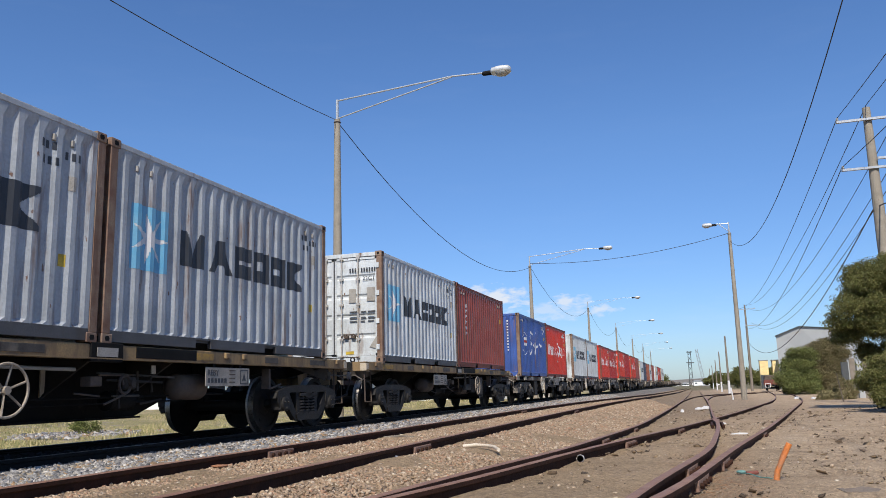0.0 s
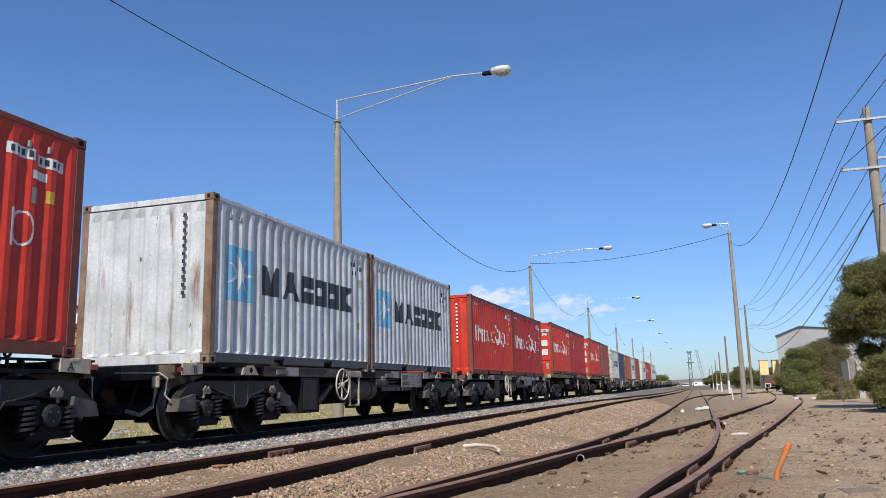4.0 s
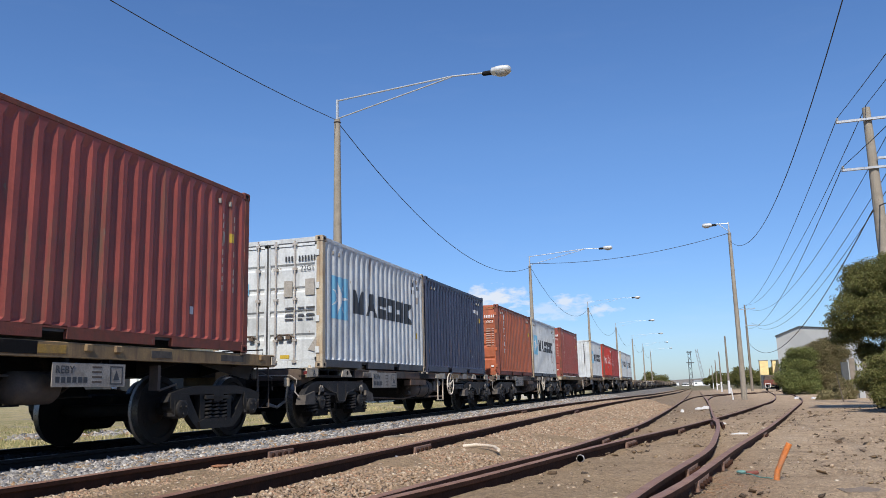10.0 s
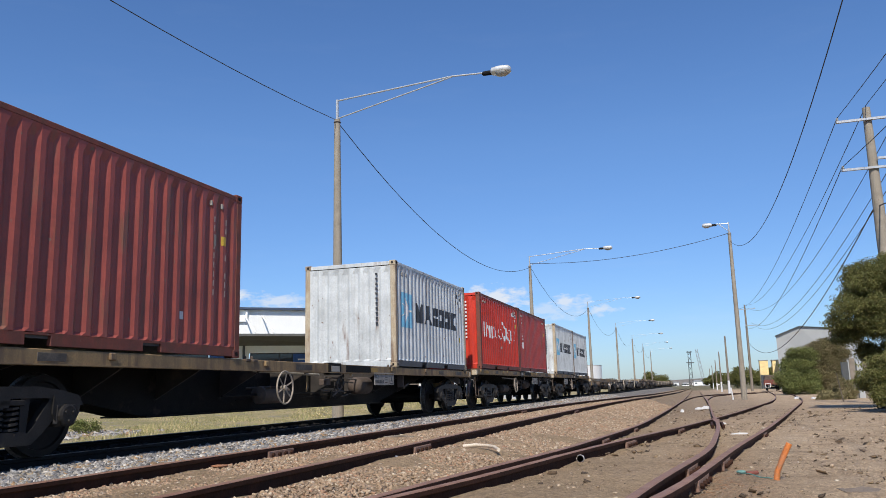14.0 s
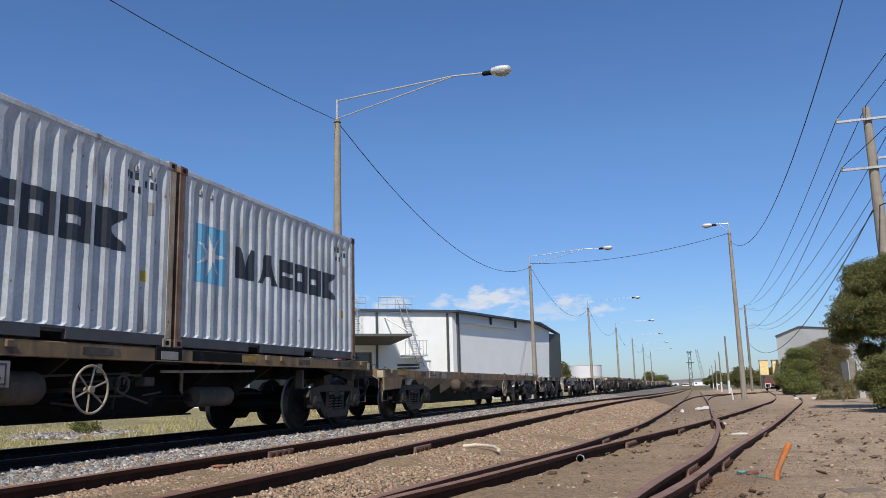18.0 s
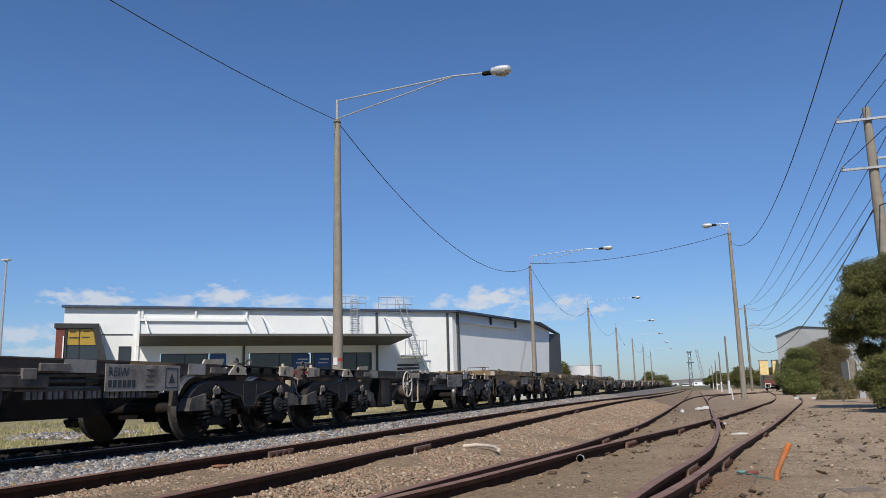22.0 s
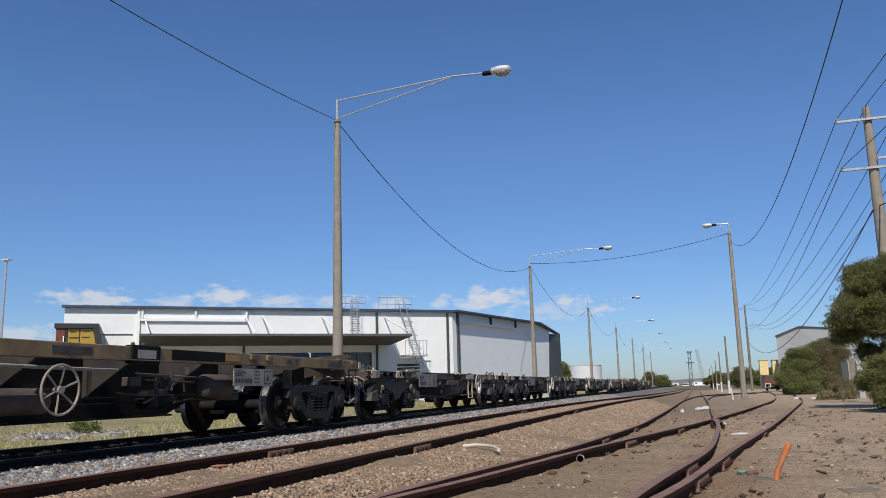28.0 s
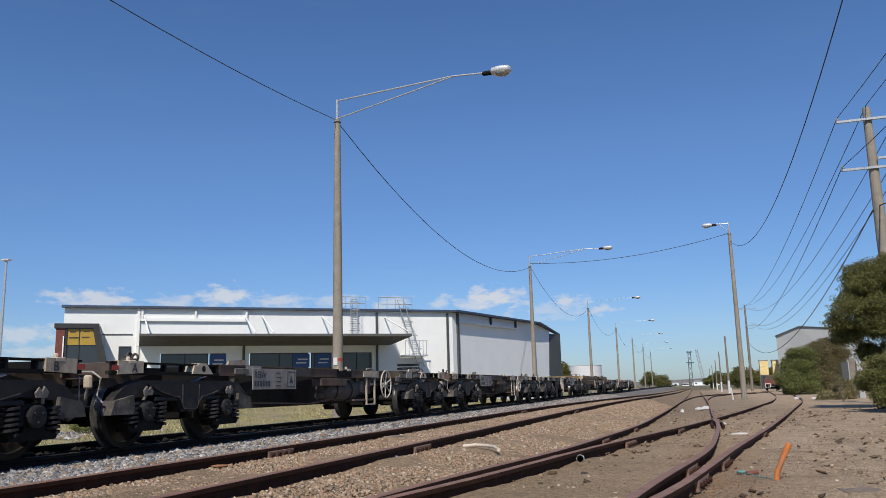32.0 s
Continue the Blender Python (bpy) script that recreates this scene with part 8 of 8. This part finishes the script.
# ---------------------------------------------------------------- far buildings and yard ends
root = thing("far_shed", "big pale grey industrial shed with a low gable", "shed")
part("wall", Geo().add([(17.8, 190, -1.5), (34, 184, -1.5), (34, 184, 11.0), (22.3, 188, 12.3), (17.8, 190, 10.6), (24, 240, -1.5), (40, 234, -1.5), (40, 234, 11.0), (28.3, 238, 12.3), (24, 240, 10.6)],
                       [(0, 1, 2, 3, 4), (9, 8, 7, 6, 5), (0, 4, 9, 5), (1, 6, 7, 2)]), M_SHEDG, root)
part("roof", Geo().add([(17.5, 189.5, 10.55), (22.3, 187.5, 12.35), (28.3, 238, 12.4), (23.5, 240, 10.6), (34.2, 183.5, 11.0), (40.2, 234, 11.05)], [(0, 1, 2, 3), (1, 4, 5, 2)]), M_ROOFS, root)
root = thing("wall_ruin", "pale corrugated shed wall half hidden by trees", "shed")
for k, (a, b, m) in enumerate(((0.0, 0.42, M_PIPE), (0.42, 0.50, M_SHEDG), (0.50, 0.86, M_TIMBER), (0.86, 0.94, M_PIPE), (0.94, 1.3, M_SHEDG), (1.3, 1.9, M_TIMBER))):
    part("wall_sheet", Geo().box(9.58 + a, 9.58 + b - 0.01, 60.0 + 0.05 * (k % 2), 60.3, -0.9, 1.78 + 0.12 * (k % 3)), m, root)
for x, y, r, h, m, l in ((-39.5, 300, 6.2, 8.4, M_WHITE, "big round white storage tank"),):
    root = thing("storage_tank", l + " in the distance", "tank", at=Matrix.Translation((x, y, -1.3)))
    part("shell", Geo().lathe([(0, r), (h + 1.0, r)], "z", 28), m, root, smooth=True)
    part("top", Geo().lathe([(h + 1.0, r), (h + 1.2, r * 0.5), (h + 1.3, 0.1)], "z", 28), m, root)
    part("rim", Geo().ring((0, 0, h + 1.0), r, 0.08, "z", 28, 5), M_ZINC, root)


M_YCREAM = mat("cream_yellow_render", (0.80, 0.62, 0.30), (0.74, 0.56, 0.27), rough=0.8, scale=0.5, fine=4)
for x, w in ((17.5, 2.1), (20.4, 1.6)):
    root = thing("plant_block", "cream yellow plant block in the distance", "building", "plant blocks", Matrix.Translation((x, 226, -1.3)))
    part("wall", Geo().box(-w / 2, w / 2, 0, 3, 0, 7.3), M_YCREAM, root)
    part("roof", Geo().box(-w / 2 - 0.1, w / 2 + 0.1, -0.1, 3.1, 7.3, 7.5), M_ROOFS, root)
    part("lower_wall", Geo().box(-w / 2 - 0.02, w / 2 + 0.02, -0.04, 0, 0, 3.6), M_PIPE, root)


def lattice(label, x, y, top, w, lean=0.0):
    root = thing("lattice_tower", label, "tower", at=Matrix.Translation((x, y, -1.3)))
    h = top + 1.3
    for a, b in ((-1, -1), (1, -1), (1, 1), (-1, 1)):
        part("leg", Geo().tube([(a * w, b * w, 0), (a * w * 0.7 + lean, b * w * 0.7, h)], 0.16, 5), M_PIPE if lean == 0 else M_GALV, root)
    for k in range(7):
        z0, z1 = h * k / 7, h * (k + 1) / 7
        part("lattice_bar", Geo().tube([(-w + lean * k / 7, -w, z0), (w * 0.9 + lean * (k + 1) / 7, -w, z1)], 0.10, 4), M_PIPE if lean == 0 else M_GALV, root)
        part("lattice_bar", Geo().tube([(w + lean * k / 7, -w, z0), (-w * 0.9 + lean * (k + 1) / 7, -w, z1)], 0.10, 4), M_PIPE if lean == 0 else M_GALV, root)
    return root


t = lattice("dark lattice tower far beyond the yard", -2.6, 480, 19.0, 1.0)
part("platform", Geo().box(-2.0, 2.4, -1, 1, 13.5, 13.9), M_PIPE, t)
part("platform", Geo().box(-1.6, 1.6, -1, 1, 19.6, 20.0), M_PIPE, t)
lattice("pale crane jib far beyond the yard", 5.0, 520, 21.5, 0.9, -3.4)


def far_row():
    rs = np.random.RandomState(17)
    for i, (x, y, w, h, m, l) in enumerate(((-60, 620, 26, 3.4, M_CLADG, "low pale building on the skyline"), (-20, 640, 14, 2.6, M_CLAD, "low pale building on the skyline"), (-8, 640, 5, 2.2, M_CLAD, "small white hut at the end of the yard"),
                                            (6, 660, 18, 3.2, M_CLADG, "low pale building on the skyline"), (16, 660, 9, 4.5, M_CLAD, "low pale building on the skyline"))):
        root = thing("far_building", l, "building", "far buildings", Matrix.Translation((x, y, -1.35)))
        part("wall", Geo().box(-w / 2, w / 2, 0, 12, 0, h), m, root)
        part("roof", Geo().prism([(-w / 2 - 0.4, h), (w / 2 + 0.4, h), (w / 2 - 2, h + 0.9), (-w / 2 + 2, h + 0.9)], "y", -0.4, 12.4), M_ROOFS, root)
        for k in range(3):
            part("window", Geo().box(-w / 3 + k * w / 3 - 0.8, -w / 3 + k * w / 3 + 0.8, -0.05, 0, h * 0.35, h * 0.7), M_GLASS, root)
    # low rise of land with scrub on the skyline
    xs = np.linspace(-900, 900, 90)
    top = 3.6 + 1.2 * np.sin(xs * 0.011 + 1) + 0.9 * np.sin(xs * 0.031) + 1.2 * rs.rand(len(xs))
    g = Geo()
    vs = [(x, 900 + 0.0003 * x * x, -2) for x in xs] + [(x, 920 + 0.0003 * x * x, t) for x, t in zip(xs, top)] + [(x, 1000 + 0.0003 * x * x, -2) for x in xs]
    n = len(xs)
    g.add(vs, [(i, i + 1, n + i + 1, n + i) for i in range(n - 1)] + [(n + i, n + i + 1, 2 * n + i + 1, 2 * n + i) for i in range(n - 1)])
    # Scrub tones are greyed, distance haze put into the colour.
    tagged(new("backdrop", g.mesh("backdrop", mat("hazy_far_scrub", (0.13, 0.125, 0.115), (0.19, 0.165, 0.14), rough=0.95, scale=0.05, fine=0.6))), "low scrubby rise on the skyline", "hills", kind="structure")


far_row()


def parked_wagon():
    x, y = 11.6, 136.0
    root = thing("parked_wagon", "rusty red wagon standing at the end of the siding", "railway wagon", at=Matrix.Translation((x, y, float(yard_z(y)))) @ Matrix.Rotation(-0.06, 4, "Z"))
    part("headstock", Geo().box(-1.3, 1.3, 0, 0.25, 0.95, 1.35, 0.02), M_BRICKRED, root, "rusty red headstock")
    part("body", Geo().box(-1.35, 1.35, 0.25, 13.5, 1.1, 1.45, 0.02), M_BRICKRED, root)
    part("end_board", Geo().box(-1.3, 1.3, 0.3, 0.4, 1.45, 1.75, 0.02), M_BRICKRED, root)
    part("load", Geo().box(-1.2, 1.2, 0.5, 12, 1.45, 2.45, 0.1), M_WGREY, root)
    part("coupler", Geo().box(-0.15, 0.15, -0.5, 0, 0.75, 1.0), M_BLACK, root)
    part("white_frame", Geo().box(-1.15, -0.35, -0.06, 0, 0.55, 0.62).box(-1.15, -0.35, -0.06, 0, 1.12, 1.19).box(-1.15, -1.08, -0.06, 0, 0.62, 1.12).box(-0.42, -0.35, -0.06, 0, 0.62, 1.12), M_WHITE, root)
    for s in (1.2, 3.0, 10.5, 12.3):
        part("wheelset_fixed", Geo().lathe([(-0.9, 0.1), (-0.9, 0.45), (-0.75, 0.45), (-0.75, 0.1), (0.75, 0.1), (0.75, 0.45), (0.9, 0.45), (0.9, 0.1)], "x", 18, (0, s, 0.46)), M_BLACK, root)


parked_wagon()


# ---------------------------------------------------------------- small things on the ground
def g_at(x, y, lift=0.0):
    return Matrix.Translation((x, y, float(ground_z(x, y)) + lift))


M_ORANGE = mat("orange_plastic_pipe", (0.62, 0.20, 0.045), (0.52, 0.16, 0.04), rough=0.5, bump=0.03, dirt=(0.3, 0.2, 0.13), dirt_amt=0.2)
M_TEAL = mat("teal_rope", (0.13, 0.26, 0.23), rough=0.8)
root = thing("pipe_stub", "orange plastic pipe stub leaning out of the ground", "pipe", at=g_at(0.56, 7.17, -0.05))
part("tube", Geo().tube([(0, 0, 0), (0.018, 0.0, 0.12), (0.072, 0.0, 0.24), (0.13, 0.0, 0.35)], 0.024, 12, caps=False), M_ORANGE, root, smooth=True)
part("liner", Geo().tube([(0, 0, 0), (0.018, 0.0, 0.12), (0.072, 0.0, 0.24), (0.128, 0.0, 0.346)], 0.0205, 12), M_BRICKRED, root)
root = thing("broken_tile", "broken terracotta pipe piece on the ground", "rubble", at=g_at(0.42, 7.65, 0.0))
part("shard", Geo().tube([(-0.06, 0, 0.01), (0.04, 0.03, 0.018)], 0.018, 9), M_BRICKRED, root)
root = thing("rope_end", "frayed teal rope lying on the dirt", "rope", at=g_at(0.30, 7.68, 0.012))
part("strand", Geo().tube([(0, 0, 0), (0.08, -0.16, 0.01), (0.16, -0.33, 0.0), (0.22, -0.40, 0.004), (0.24, -0.44, 0.0)], 0.006, 5), M_TEAL, root)
part("knot", Geo().ring((0.02, 0.0, 0.01), 0.03, 0.012, "z", 10, 5), M_TEAL, root)
root = thing("hose_piece", "cut piece of white hose lying on gravel", "hose", at=g_at(-2.92, 9.94, 0.03))
part("hose", Geo().tube([(0, 0, 0), (0.16, 0.0, 0.015), (0.32, -0.08, 0.012), (0.48, -0.28, 0.01), (0.62, -0.62, 0.0)], 0.021, 9), mat("dirty_white_hose", (0.66, 0.58, 0.48), (0.55, 0.46, 0.36), rough=0.6), root, smooth=True)
root = thing("steel_ring", "short end of grey steel pipe beside a rail", "pipe ring", at=g_at(-1.27, 8.85, 0.045))
part("ring", Geo().lathe([(-0.02, 0.037), (-0.02, 0.042), (0.02, 0.042), (0.02, 0.037), (-0.02, 0.037)], "y", 20), M_ZINC, root)
root = thing("yellow_scrap", "small yellow scrap beside the rail", "litter", at=g_at(-4.97, 7.42, 0.02))
part("scrap", Geo().box(-0.05, 0.05, -0.03, 0.03, 0, 0.035, 0.008), M_GOLD, root)
M_CRUMB = mat("crumbled_brick", (0.36, 0.16, 0.08), (0.25, 0.12, 0.07), rough=0.95, scale=20, bump=0.5)
root = thing("orange_scrap", "crumbled orange brick beside the rail", "rubble", at=g_at(-4.85, 7.35, 0.01))
part("crumb", Geo().box(-0.09, 0.09, -0.06, 0.06, 0, 0.02, 0.008), M_CRUMB, root)
root = thing("timber_stick", "dark weathered stick on the gravel", "stick", at=g_at(-4.6, 12.0, 0.02))
part("stick", Geo().tube([(-0.25, 0, 0), (0.0, 0.05, 0.01), (0.26, 0.0, 0.0)], 0.018, 6), M_TIMBER, root)
for x, y, l, w, hgt, rot, lab in ((0.30, 37.4, 0.36, 0.25, 0.14, 0.2, "white litter heap between the rails"), (0.02, 36.8, 0.3, 0.2, 0.10, 0.4, "white litter heap between the rails"), (6.9, 63.0, 0.42, 0.3, 0.16, 0.1, "white rubbish beside the siding"), (7.8, 61.5, 0.28, 0.2, 0.12, 0.7, "white rubbish beside the siding"),
                                  (0.67, 15.3, 0.32, 0.05, 0.03, 0.05, "white painted batten on the dirt"), (-0.62, 33.0, 0.12, 0.3, 0.12, 0.1, "white painted rail marker"), (0.5, 20.5, 0.2, 0.16, 0.05, 0.3, "pale stone beside the crossing"), (0.0, 6.9, 0.07, 0.06, 0.05, 0.3, "pale broken stone beside the rail"),
                                  (-3.3, 8.5, 0.05, 0.04, 0.03, 0.2, "white pebble on the gravel"), (-6.2, 17.5, 0.14, 0.05, 0.05, 0.4, "white plastic scrap on the ballast")):
    root = thing("litter", lab, "litter", at=g_at(x, y) @ Matrix.Rotation(rot, 4, "Z"))
    part("piece", Geo().prism([(-l / 2, 0), (l / 2, 0), (l * 0.42, hgt * 0.8), (0, hgt), (-l * 0.4, hgt * 0.5)], "y", -w / 2, w / 2), M_WHITE, root)
M_SLABC = mat("dirty_concrete_slab", (0.22, 0.17, 0.125), (0.15, 0.115, 0.085), rough=0.95, scale=14, bump=0.4)
root = thing("concrete_slab", "broken flat concrete slab sunk in the dirt", "slab", at=g_at(1.05, 6.55, 0.0) @ Matrix.Rotation(0.5, 4, "Z"))
part("slab", Geo().prism([(-0.16, -0.10), (0.05, -0.16), (0.20, -0.03), (0.15, 0.13), (-0.08, 0.11)], "z", -0.02, 0.012), M_SLABC, root)
root = thing("concrete_slab", "broken flat concrete slab sunk in the dirt", "slab", at=g_at(1.36, 6.45, 0.0) @ Matrix.Rotation(1.1, 4, "Z"))
part("slab", Geo().prism([(-0.14, -0.09), (0.10, -0.12), (0.16, 0.06), (-0.05, 0.12)], "z", -0.02, 0.01), M_SLABC, root)
rs = np.random.RandomState(77)
for k in range(9):
    x, y = 6.6 + 0.8 * rs.rand(), 31.5 + 2.5 * rs.rand()
    root = thing("rubble_block", "grey concrete rubble beside the shrubs", "rubble", "rubble beside the shrubs", at=g_at(x, y) @ Matrix.Rotation(rs.rand() * 3, 4, "Z"))
    part("block", Geo().box(-0.22, 0.22, -0.14, 0.14, 0, 0.16 + 0.1 * rs.rand(), 0.03), M_CONC if k % 2 else M_DKFRAME, root)


# ---------------------------------------------------------------- movement
def travelled(t):
    """Metres that the train has gone: its speed in m/s every four seconds."""
    v = (9.08, 9.21, 9.31, 9.43, 9.39, 9.30, 9.15, 8.96, 8.99)
    s = 0.0
    for i in range(8):
        u = min(max(t - 4 * i, 0.0), 4.0)
        s += v[i] * (u - u * u / 8) + v[i + 1] * u * u / 8
    return s


def motions():
    times = [2.0 * k for k in range(17)]
    for ob, u, z in RIDERS:
        walk(ob, [(t, Matrix.Translation((MAIN_X, u - travelled(t), z))) for t in times])
    sets = [o for o in scene.objects if o.name.split(".")[0] == "wheelset"]
    for y in (-0.9, 0.9):
        row = [o for o in sets if abs(o.matrix_basis.translation.y - y) < 0.01]
        first = row[0]
        walk(first, [(k / 15, Matrix.Translation((0, y, WHEEL_R)) @ Matrix.Rotation(travelled(k / 15) / WHEEL_R, 4, "X")) for k in range(481)])
        for o in row[1:]:
            o.rotation_mode = "QUATERNION"
            o.animation_data_create()
            o.animation_data.action = first.animation_data.action
            o.animation_data.action_slot = first.animation_data.action_slot


motions()
